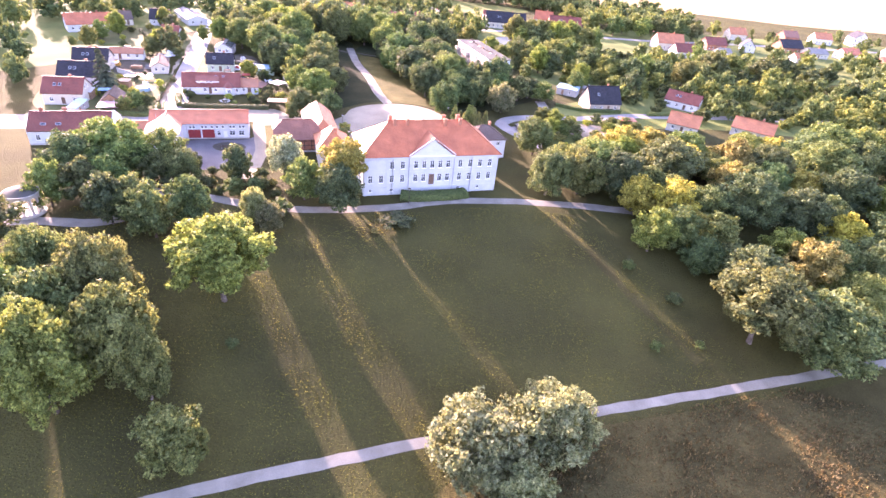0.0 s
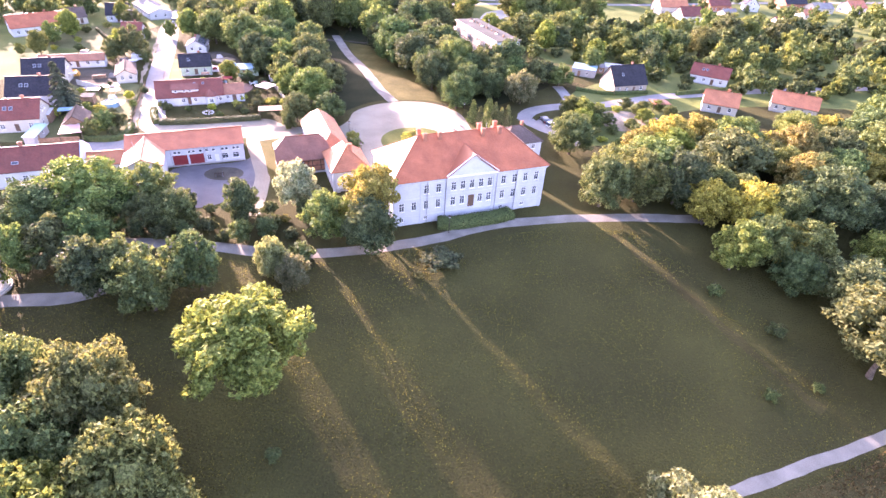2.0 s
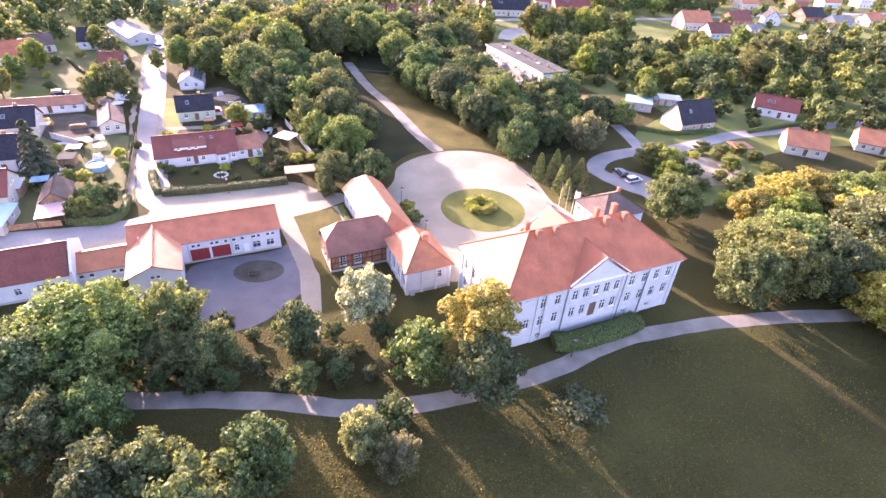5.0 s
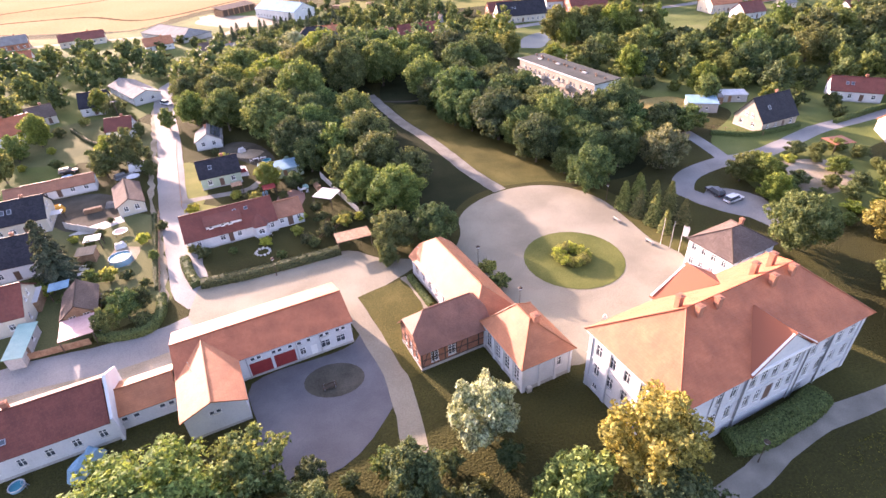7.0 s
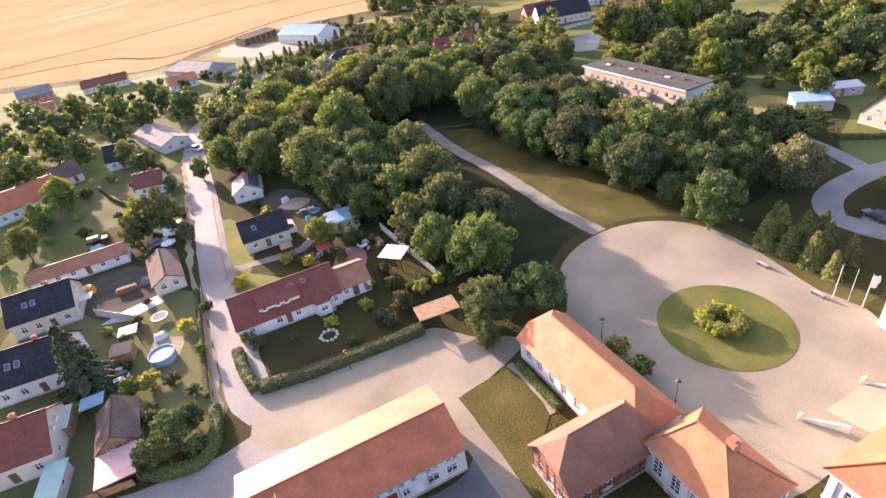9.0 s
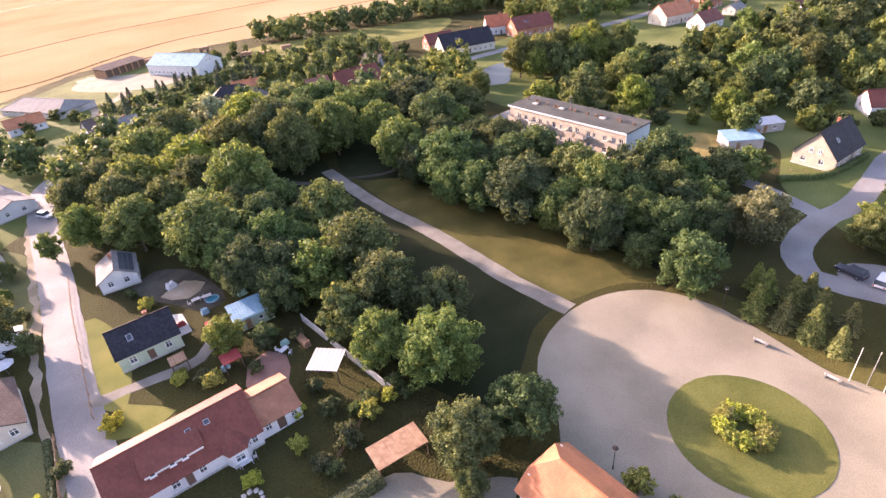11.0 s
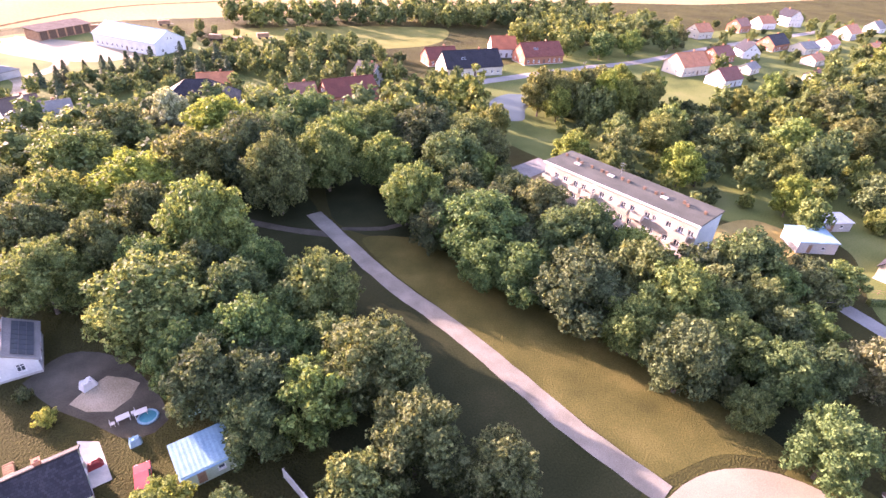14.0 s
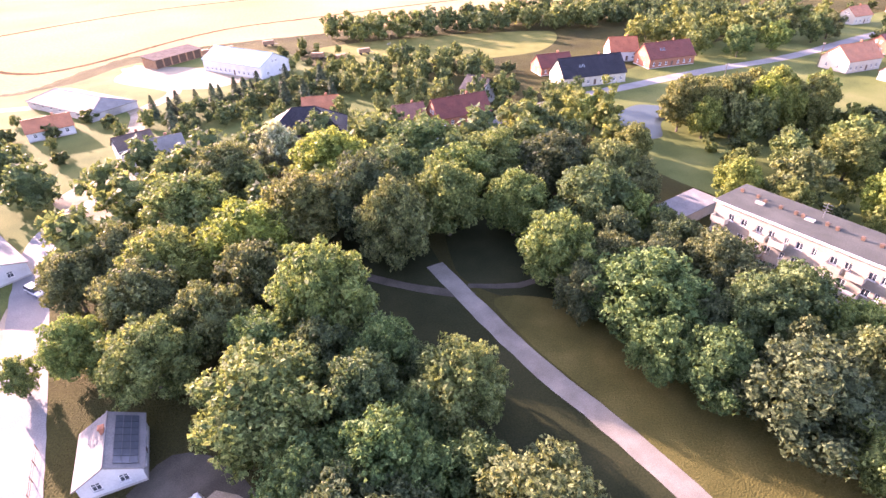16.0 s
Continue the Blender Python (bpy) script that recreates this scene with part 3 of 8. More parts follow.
def window_meshes(w, h, style, paint):
    """The frame with its bars, and the pane, of one size of window."""
    key = (round(w, 2), round(h, 2), style, paint.name)
    if key not in WINDOWS:
        bm = bmesh.new()
        f, bar = 0.09, 0.06
        xs = [(f, w - f)] if style == "plain" else [(f, w / 2 - bar / 2), (w / 2 + bar / 2, w - f)]
        cuts = {"cross": (0.66,), "tall": (0.28, 0.54, 0.78)}.get(style, ())
        zs = [f] + [v for k in cuts for v in (h * k - bar / 2, h * k + bar / 2)] + [h - f]
        holes = [(a, c, b - a, d - c) for a, b in xs for c, d in zip(zs[::2], zs[1::2])]
        wall_panel(bm, (-w / 2, -0.04, 0), (1, 0, 0), w, h, holes, 0.06)
        add_box(bm, -w / 2 - 0.06, w / 2 + 0.06, -0.2, -0.03, -0.07, 0.0)
        bmesh.ops.remove_doubles(bm, verts=bm.verts, dist=0.001)
        fm = bpy.data.meshes.new("window")
        bm.to_mesh(fm)
        bm.free()
        fm.materials.append(paint)
        bm = bmesh.new()
        add_box(bm, -w / 2 + 0.05, w / 2 - 0.05, 0.0, 0.02, 0.05, h - 0.05)
        pm = bpy.data.meshes.new("pane")
        bm.to_mesh(pm)
        bm.free()
        pm.materials.append(GLASS)
        WINDOWS[key] = (fm, pm)
    return WINDOWS[key]


def add_window(parent, m, w, h, style="cross", paint=None):
    fm, pm = window_meshes(w, h, style, paint or FRAME)
    ob = link_mesh("window", fm, None, parent, m)
    link_mesh("pane", pm, None, ob, Matrix.Identity(4))
    return ob


def wall_panel(bm, p0, u, width, height, holes, depth=0.22, top=None):
    """One wall seen from outside, left to right, with openings; top: height of a gable's peak."""
    z, p0, u = Vector((0, 0, 1)), Vector(p0), Vector(u)
    n = u.cross(z)
    xs = sorted({0.0, width, *(a for h in holes for a in (h[0], h[0] + h[2]))})
    zs = sorted({0.0, height, *(a for h in holes for a in (h[1], h[1] + h[3]))})
    cache = {}

    def vert(x, y, d=0.0):
        key = (round(x, 3), round(y, 3), d)
        if key not in cache:
            cache[key] = bm.verts.new(p0 + u * x + z * y - n * d)
        return cache[key]

    for a, b in zip(xs, xs[1:]):
        for c, d in zip(zs, zs[1:]):
            mx, mz = (a + b) / 2, (c + d) / 2
            if not any(h[0] < mx < h[0] + h[2] and h[1] < mz < h[1] + h[3] for h in holes):
                bm.faces.new((vert(a, c), vert(b, c), vert(b, d), vert(a, d)))
    for x, y, w, h in (q[:4] for q in holes):
        ring = ((x, y), (x + w, y), (x + w, y + h), (x, y + h))
        for (ax, ay), (bx, by) in zip(ring, ring[1:] + ring[:1]):
            bm.faces.new([bm.verts.new(p0 + u * px + z * pz - n * d) for px, pz, d in ((ax, ay, depth), (bx, by, depth), (bx, by, 0), (ax, ay, 0))])
    if top:
        bm.faces.new([bm.verts.new(p0 + u * px + z * pz) for px, pz in ((0, height), (width, height), (width / 2, top))])


def body(parent, t, length, width, height, wall, holes=None, gable=None, style="cross", paint=None, depth=0.22, base=None, gables="both"):
    """Four walls with their windows. holes: side s, e, n or w to a list of (from the left, from the ground, width, height)."""
    holes = holes or {}
    bm = bmesh.new()
    sides = {"s": ((-length / 2, -width / 2, 0), (1, 0, 0), length), "e": ((length / 2, -width / 2, 0), (0, 1, 0), width), "n": ((length / 2, width / 2, 0), (-1, 0, 0), length), "w": ((-length / 2, width / 2, 0), (0, -1, 0), width)}
    made = []
    for side, (p0, u, size) in sides.items():
        some = holes.get(side, [])
        peak = gable if side in "ew" and gable and gables in ("both", side) else None
        wall_panel(bm, p0, u, size, height, some, depth, peak)
        angle = {"s": 0, "e": 90, "n": 180, "w": 270}[side]
        for x, z0, w, h, *kind in some:
            n = Vector(u).cross(Vector((0, 0, 1)))
            at = Vector(p0) + Vector(u) * (x + w / 2) + Vector((0, 0, z0)) - n * depth * 0.55
            made.append((t @ Matrix.Translation(at) @ rot_z(angle), w, h, kind))
    bmesh.ops.transform(bm, matrix=t, verts=bm.verts)
    part("wall", bm, wall, parent)
    if base:
        bm = bmesh.new()
        d = 0.05
        add_box(bm, -length / 2 - d, length / 2 + d, -width / 2 - d, -width / 2 + 0.02, -0.3, base, t)
        add_box(bm, -length / 2 - d, length / 2 + d, width / 2 - 0.02, width / 2 + d, -0.3, base, t)
        add_box(bm, -length / 2 - d, -length / 2 + 0.02, -width / 2 + 0.02, width / 2 - 0.02, -0.3, base, t)
        add_box(bm, length / 2 - 0.02, length / 2 + d, -width / 2 + 0.02, width / 2 - 0.02, -0.3, base, t)
        part("plinth", bm, GREYWALL, parent, "grey rendered plinth")
    for m, w, h, kind in made:
        if kind and kind[0] == "door":
            bm = bmesh.new()
            add_box(bm, -w / 2, w / 2, -0.03, 0.03, 0, h)
            for k in (0.12, 0.4, 0.68):
                add_box(bm, -w / 2 + 0.12, w / 2 - 0.12, -0.05, -0.03, h * k, h * (k + 0.2))
            part("door", bm, kind[1], parent, "", m)
        else:
            add_window(parent, m, w, h, kind[0] if kind else style, paint)


def roof_from(parent, t, faces, mat, name="roof", thick=0.16):
    """faces: rings of points, the first two along the eave. Each becomes a slab with its own map."""
    bm = bmesh.new()
    uv = bm.loops.layers.uv.new("map")
    for pts in faces:
        pts = [Vector(p) for p in pts]
        e = (pts[1] - pts[0]).normalized()
        n = e.cross(pts[2] - pts[0]).normalized()
        up = n.cross(e)
        top = [bm.verts.new(t @ p) for p in pts]
        low = [bm.verts.new(t @ (p - n * thick)) for p in pts]
        f = bm.faces.new(top)
        for loop, p in zip(f.loops, pts):
            loop[uv].uv = ((p - pts[0]).dot(e), (p - pts[0]).dot(up))
        bm.faces.new(low[::-1])
        for k in range(len(pts)):
            j = (k + 1) % len(pts)
            bm.faces.new((top[k], low[k], low[j], top[j]))
    bmesh.ops.remove_doubles(bm, verts=bm.verts, dist=0.002)
    return part(name, bm, mat, parent)


def caps(parent, t, lines, mat, r=0.13):
    """Rounded ridge and hip tiles along the given lines."""
    bm = bmesh.new()
    bm.loops.layers.uv.new("map")
    for a, b in lines:
        a, b = t @ Vector(a), t @ Vector(b)
        add_tube(bm, a, b, r, r, 6)
    part("ridge_tiles", bm, mat, parent, "row of ridge tiles")


def gable_roof(parent, t, length, width, eave, ridge, mat, over=0.4, side=0.3, ends=(0, 0)):
    """ends: how far each end of the ridge draws in as a half hip (west, east)."""
    k = (ridge - eave) / (width / 2)
    y, z, x = width / 2 + over, eave - over * k + 0.1, length / 2 + side
    r = ridge + 0.1
    w, e = ends
    drop = [min((0.93 if a > 3.5 else 0.55) * (ridge - eave), 1.2 * a) for a in ends]
    yw, ye = (drop[0] / k if w else 0), (drop[1] / k if e else 0)
    south = [(-x, -y, z), (x, -y, z)] + ([(x, -ye, r - drop[1]), (x - e, 0, r)] if e else [(x, 0, r)]) + ([(-x + w, 0, r), (-x, -yw, r - drop[0])] if w else [(-x, 0, r)])
    north = [(a, -b, c) for a, b, c in south]
    north = [north[1], north[0], *north[:1:-1]]
    faces = [south, north]
    if w:
        faces.append([(-x, yw, r - drop[0]), (-x, -yw, r - drop[0]), (-x + w, 0, r)])
    if e:
        faces.append([(x, -ye, r - drop[1]), (x, ye, r - drop[1]), (x - e, 0, r)])
    roof_from(parent, t, faces, mat)
    caps(parent, t, [((-x + w, 0, r + 0.02), (x - e, 0, r + 0.02))], mat)


def hip_roof(parent, t, length, width, eave, ridge, mat, over=0.45, west=None, east=None, kick=0.0):
    """A hipped roof; west and east: how far the ridge draws in at each end. kick: height of a flatter foot."""
    y, x, r = width / 2 + over, length / 2 + over, ridge
    w = y if west is None else west + over
    e = y if east is None else east + over
    a, b = (-x + w, 0, r), (x - e, 0, r)
    c = [(-x, -y, eave), (x, -y, eave), (x, y, eave), (-x, y, eave)]
    if kick:
        s, q = 0.34, eave + kick
        inner = [tuple(Vector(p).lerp(Vector(o), s)[:2]) + (q,) for p, o in ((c[0], a), (c[1], b), (c[2], b), (c[3], a))]
        faces = [[c[k], c[(k + 1) % 4], inner[(k + 1) % 4], inner[k]] for k in range(4)]
        c = inner
    else:
        faces = []
    faces += [[c[0], c[1], b, a], [c[2], c[3], a, b], [c[1], c[2], b], [c[3], c[0], a]]
    roof_from(parent, t, faces, mat)
    caps(parent, t, [(a, b), (c[0], a), (c[3], a), (c[1], b), (c[2], b)] + ([((-x, -y, eave), c[0]), ((x, -y, eave), c[1]), ((x, y, eave), c[2]), ((-x, y, eave), c[3])] if kick else []), mat, 0.11)


def chimney(parent, x, y, z0, z1, w=0.7, d=0.5, mat=None, t=Matrix.Identity(4)):
    bm = bmesh.new()
    add_box(bm, x - w / 2, x + w / 2, y - d / 2, y + d / 2, z0, z1 - 0.18, t)
    add_box(bm, x - w / 2 - 0.08, x + w / 2 + 0.08, y - d / 2 - 0.08, y + d / 2 + 0.08, z1 - 0.18, z1, t)
    add_box(bm, x - w / 4, x + w / 4, y - d / 4, y + d / 4, z1, z1 + 0.1, t)
    part("chimney", bm, mat or BRICK, parent, "brick chimney stack")


def skylight(parent, t, length, width, eave, ridge, u, v, side=-1, w=0.8, h=1.1):
    """A roof window on a slope, u along the ridge and v of the way up."""
    k = (ridge - eave) / (width / 2)
    pitch = math.atan(k)
    at = Vector((u, side * width / 2 * (1 - v), eave + v * (ridge - eave) + 0.14))
    m = t @ Matrix.Translation(at) @ Matrix.Rotation(pitch if side < 0 else -pitch, 4, "X")
    bm = bmesh.new()
    for a in ((-w / 2, -w / 2 + 0.08, -h / 2, h / 2), (w / 2 - 0.08, w / 2, -h / 2, h / 2), (-w / 2 + 0.08, w / 2 - 0.08, -h / 2, -h / 2 + 0.08), (-w / 2 + 0.08, w / 2 - 0.08, h / 2 - 0.08, h / 2)):
        add_box(bm, *a, 0, 0.09)
    ob = part("roof_window", bm, METAL, parent, "", m)
    bm = bmesh.new()
    add_box(bm, -w / 2 + 0.08, w / 2 - 0.08, -h / 2 + 0.08, h / 2 - 0.08, 0.0, 0.05)
    part("pane", bm, GLASS, ob)


def gutter(parent, t, x0, x1, y, z):
    bm = bmesh.new()
    add_tube(bm, t @ Vector((x0, y, z)), t @ Vector((x1, y, z)), 0.08, 0.08, 6)
    add_tube(bm, t @ Vector((x0 + 0.2, y + 0.25, z)), t @ Vector((x0 + 0.2, y + 0.25, 0.1)), 0.05, 0.05, 6)
    part("gutter", bm, METAL, parent, "zinc gutter with downpipe")


def row(start, step, count, z, w, h, *kind):
    return [(start + k * step, z, w, h, *kind) for k in range(count)]


I4 = Matrix.Identity(4)


# The manor.
def build_manor():
    u, v = Vector((0.94, 0.342)), Vector((-0.342, 0.94))
    c = Vector((-3.1, 112.2)) + v * 7.5
    ob = root("manor_house", c.x, c.y, 20.0, "white plastered manor house with red hipped tile roof and pediment", "manor house")
    length, width, eave, ridge = 32.0, 14.2, 9.5, 15.3
    s = []
    for x0, n in ((1.1, 4), (11.55, 5), (22.2, 4)):
        step = 2.45 if n == 4 else 1.92
        for k in range(n):
            x = x0 + k * step
            if not (x0 == 1.1 and k < 2):
                s.append((x, 6.35, 1.05, 1.85))
            if not (n == 5 and k == 2):
                s.append((x, 3.05, 1.05, 1.85))
            if n == 4 and k in (0, 2):
                s.append((x + 0.1, 0.75, 0.85, 0.75, "split"))
    s.append((11.55 + 2 * 1.92 - 0.15, 2.2, 1.35, 2.7, "door", BROWNFRAME))
    w = row(1.4, 2.45, 5, 6.35, 1.05, 1.85) + row(1.4, 2.45, 5, 3.05, 1.05, 1.85) + row(1.5, 4.9, 3, 0.6, 0.85, 0.9, "split")
    n = row(1.3, 2.45, 4, 6.35, 1.05, 1.85) + row(1.3, 2.45, 4, 3.05, 1.05, 1.85) + row(21.2, 2.45, 4, 6.35, 1.05, 1.85) + row(21.2, 2.45, 4, 3.05, 1.05, 1.85)
    body(ob, I4, length, width, eave, PLASTER, {"s": s, "w": w, "e": list(w), "n": n})
    # Cornice, string course, plinth and pilaster strips.
    bm = bmesh.new()
    for z0, z1, d in ((eave - 0.45, eave - 0.05, 0.32), (eave - 0.7, eave - 0.45, 0.16), (5.45, 5.65, 0.08), (1.75, 1.95, 0.09)):
        add_box(bm, -length / 2 - d, length / 2 + d, -width / 2 - d, -width / 2 + 0.01, z0, z1)
        add_box(bm, -length / 2 - d, length / 2 + d, width / 2 - 0.01, width / 2 + d, z0, z1)
        add_box(bm, -length / 2 - d, -length / 2 + 0.01, -width / 2 + 0.01, width / 2 - 0.01, z0, z1)
        add_box(bm, length / 2 - 0.01, length / 2 + d, -width / 2 + 0.01, width / 2 - 0.01, z0, z1)
    part("cornice", bm, PLASTER, ob, "moulded white cornice and string courses")
    for x in (-15.6, -10.4, -5.3, 4.8, 9.9, 15.6):
        box("pilaster", PLASTER, ob, x - 0.32, x + 0.32, -width / 2 - 0.13, -width / 2 + 0.01, 0, eave - 0.7)
    for y in (-6.7, -1.6, 3.4, 6.7):
        box("pilaster", PLASTER, ob, -length / 2 - 0.13, -length / 2 + 0.01, y - 0.3, y + 0.3, 0, eave - 0.7)
        box("pilaster", PLASTER, ob, length / 2 - 0.01, length / 2 + 0.13, y - 0.3, y + 0.3, 0, eave - 0.7)
    # Little hoods over the upper windows of the wings.
    for k in range(4):
        for x0 in (-14.9, 6.2):
            x = x0 + k * 2.45 + 0.5
            bm = bmesh.new()
            for j in range(5):
                a0, a1 = -0.7 + 0.28 * j, -0.7 + 0.28 * (j + 1)
                z0 = 8.42 + 0.16 * math.cos(a0 * 2)
                add_box(bm, x + a0, x + a1, -width / 2 - 0.16, -width / 2 + 0.01, z0, z0 + 0.12)
            part("window_hood", bm, PLASTER, ob)
    hip_roof(ob, I4, length, width, eave, ridge, RED_T, 0.55, west=7.0, east=7.0)
    # Pediments over the middle bays of the park front and of the forecourt front.
    t = Matrix.Translation((0.35, width / 2 - 0.3, 0))
    body(ob, t, 10.9, 2.4, eave, PLASTER, {"n": row(1.2, 2.4, 4, 6.35, 1.05, 1.85) + row(1.2, 2.4, 4, 3.05, 1.05, 1.85)})
    for m, px, ph, yf, slope in ((Matrix.Translation((-0.25, 0, 0)), 5.05, 3.85, -width / 2 - 0.35, (ridge - eave) / (width / 2 + 0.55)), (Matrix.Translation((0.35, 0, 0)) @ rot_z(180), 5.1, 3.3, -width / 2 - 0.95, (ridge - eave) / (width / 2 + 0.55))):
        bm = bmesh.new()
        tri = [Vector((-px, yf, eave)), Vector((px, yf, eave)), Vector((0, yf, eave + ph))]
        front = [bm.verts.new(p) for p in tri]
        back = [bm.verts.new(p + Vector((0, 0.5, 0))) for p in tri]
        bm.faces.new(front)
        bm.faces.new(back[::-1])
        for k in range(3):
            bm.faces.new((front[k], back[k], back[(k + 1) % 3], front[(k + 1) % 3]))
        ped = part("pediment", bm, PLASTER, ob, "white triangular pediment", m)
        bm = bmesh.new()
        add_box(bm, -px - 0.35, px + 0.35, yf - 0.22, yf + 0.3, eave - 0.12, eave + 0.16)
        for sx in (-1, 1):
            a, b = Vector((sx * (px + 0.3), yf - 0.02, eave + 0.12)), Vector((0, yf - 0.02, eave + ph + 0.12))
            d = (b - a).normalized()
            nrm = Vector((-d.z, 0, d.x)) * (1 if sx < 0 else -1)
            pts = [a, b, b + nrm * 0.26, a + nrm * 0.26]
            f0 = [bm.verts.new(p + Vector((0, -0.22, 0))) for p in pts]
            f1 = [bm.verts.new(p + Vector((0, 0.02, 0))) for p in pts]
            bm.faces.new(f0)
            bm.faces.new(f1[::-1])
            for k in range(4):
                bm.faces.new((f0[k], f1[k], f1[(k + 1) % 4], f0[(k + 1) % 4]))
        part("moulding", bm, FRAME, ped)
        zt = eave + ph + 0.25
        yb = -width / 2 - 0.55 + (zt - eave) / slope
        e = 0.45
        roof_from(ob, m, [[(-px - e, yf - 0.3, eave - 0.1), (0, yf - 0.3, zt), (0, yb, zt), (-px - e, -width / 2 + 0.1, eave - 0.1)][::-1], [(px + e, yf - 0.3, eave - 0.1), (0, yf - 0.3, zt), (0, yb, zt), (px + e, -width / 2 + 0.1, eave - 0.1)]], RED_T)
    # Chimneys.
    for x, y, z in ((-8.0, -0.9, 15.9), (-5.0, -0.9, 15.9), (4.0, -1.1, 15.9), (7.7, -0.9, 15.9), (-8.5, 1.5, 15.9), (4.3, 1.6, 15.9), (7.9, 1.9, 15.9)):
        chimney(ob, x, y, 12.5, z, 0.72, 0.66)
    for x in (-9.4, -5.6, 5.1, 9.5):
        bm = bmesh.new()
        add_tube(bm, (x, -width / 2 - 0.22, 0.1), (x, -width / 2 - 0.22, eave - 0.4), 0.07, 0.07, 6)
        part("downpipe", bm, METAL, ob)
    for x, y, z in ((-11.5, 1.2, 12.0), (-13.0, -1.0, 11.0), (-12.2, 3.3, 11.4)):
        box("roof_vent", METAL, ob, x - 0.2, x + 0.2, y - 0.2, y + 0.2, z - 0.9, z)
    return ob


manor = build_manor()


def build_pavilion():
    ob = root("pavilion", -29.8, 125.9, 110.0, "white pavilion house with flared orange tile hip roof", "house")
    tall = row(0.8, 2.35, 4, 1.0, 1.25, 2.6, "tall")
    body(ob, I4, 10.0, 7.7, 4.7, WHITE, {"n": tall, "w": [(5.2, 2.2, 1.0, 1.5)], "s": row(1.1, 2.6, 3, 1.0, 1.2, 2.2)}, base=0.6)
    for x in (-4.9, -2.55, -0.2, 2.15, 4.9):
        box("pilaster", WHITE, ob, x - 0.22, x + 0.22, 3.84, 3.97, 0, 4.5)
    for y in (-3.7, -1.3, 1.2, 3.7):
        box("pilaster", WHITE, ob, -5.13, -4.99, y - 0.2, y + 0.2, 0, 4.5)
    hip_roof(ob, I4, 10.0, 7.7, 4.65, 8.0, ORANGE_T, 0.45, west=4.4, east=2.2, kick=1.0)
    chimney(ob, -0.9, -0.6, 6.8, 8.7, 0.9, 0.9)
    box("meter_box", GREYWALL, ob, -5.55, -5.1, 2.6, 3.3, 0, 0.9)


def timber_frame(parent, t, length, width, height):
    """Posts, rails and braces before the brick of the south and west walls."""
    bm = bmesh.new()
    for x in np.linspace(-length / 2 + 0.1, length / 2 - 0.1, 7):
        add_box(bm, x - 0.09, x + 0.09, -width / 2 - 0.04, -width / 2 + 0.01, 0.5, height, t)
    for z in (0.5, 1.7, 2.9, height - 0.2):
        add_box(bm, -length / 2, length / 2, -width / 2 - 0.03, -width / 2 + 0.01, z, z + 0.16, t)
    for y in np.linspace(-width / 2 + 0.1, width / 2 - 0.1, 6):
        add_box(bm, -length / 2 - 0.04, -length / 2 + 0.01, y - 0.09, y + 0.09, 0.5, height, t)
    for z in (0.5, 1.7, 2.9, height - 0.2):
        add_box(bm, -length / 2 - 0.03, -length / 2 + 0.01, -width / 2, width / 2, z, z + 0.16, t)
    part("timber_frame", bm, WOOD, parent, "dark timber framing over brick")
    for x0, x1 in ((-length / 2 + 0.2, -length / 2 + 1.3), (length / 2 - 0.3, length / 2 - 1.4), (0.3, 1.3)):
        bm = bmesh.new()
        a, b = Vector((x0, -width / 2 - 0.02, 0.6)), Vector((x1, -width / 2 - 0.02, height - 0.2))
        add_tube(bm, t @ a, t @ b, 0.08, 0.08, 4)
        part("brace", bm, WOOD, parent)


def build_barn():
    ob = root("barn", -37.0, 141.0, 111.5, "long plastered barn with orange tile roof and half-timbered cross wing", "barn")
    body(ob, I4, 20.5, 7.6, 3.9, WHITE, {"n": row(1.2, 2.5, 6, 1.0, 1.2, 1.9, "tall"), "e": [(1.2, 1.0, 1.2, 1.8), (5.0, 1.0, 1.2, 1.8)], "s": row(2.0, 3.4, 5, 1.0, 1.1, 1.5)}, base=0.5)
    gable_roof(ob, I4, 20.5, 7.6, 3.9, 7.1, ORANGE_T, 0.5, 0.35, (3.8, 2.4))
    box("gable_infill", WHITE, ob, 10.0, 10.24, -2.6, 2.6, 3.9, 5.1)
    t = ob.matrix_world.inverted() @ Matrix.Translation((-40.6, 130.9, 0)) @ rot_z(20.5)
    body(ob, t, 11.0, 6.9, 3.9, BRICK, {"s": [(1.5, 1.0, 1.2, 2.0, "tall"), (4.2, 1.0, 1.2, 2.0, "tall")], "w": row(1.0, 1.9, 3, 1.0, 1.0, 1.7, "tall")}, gable=6.0, base=0.45)
    timber_frame(ob, t, 11.0, 6.9, 3.9)
    gable_roof(ob, t, 11.0, 6.9, 3.9, 7.6, BROWN_T, 0.5, 0.35, (2.6, 1.6))


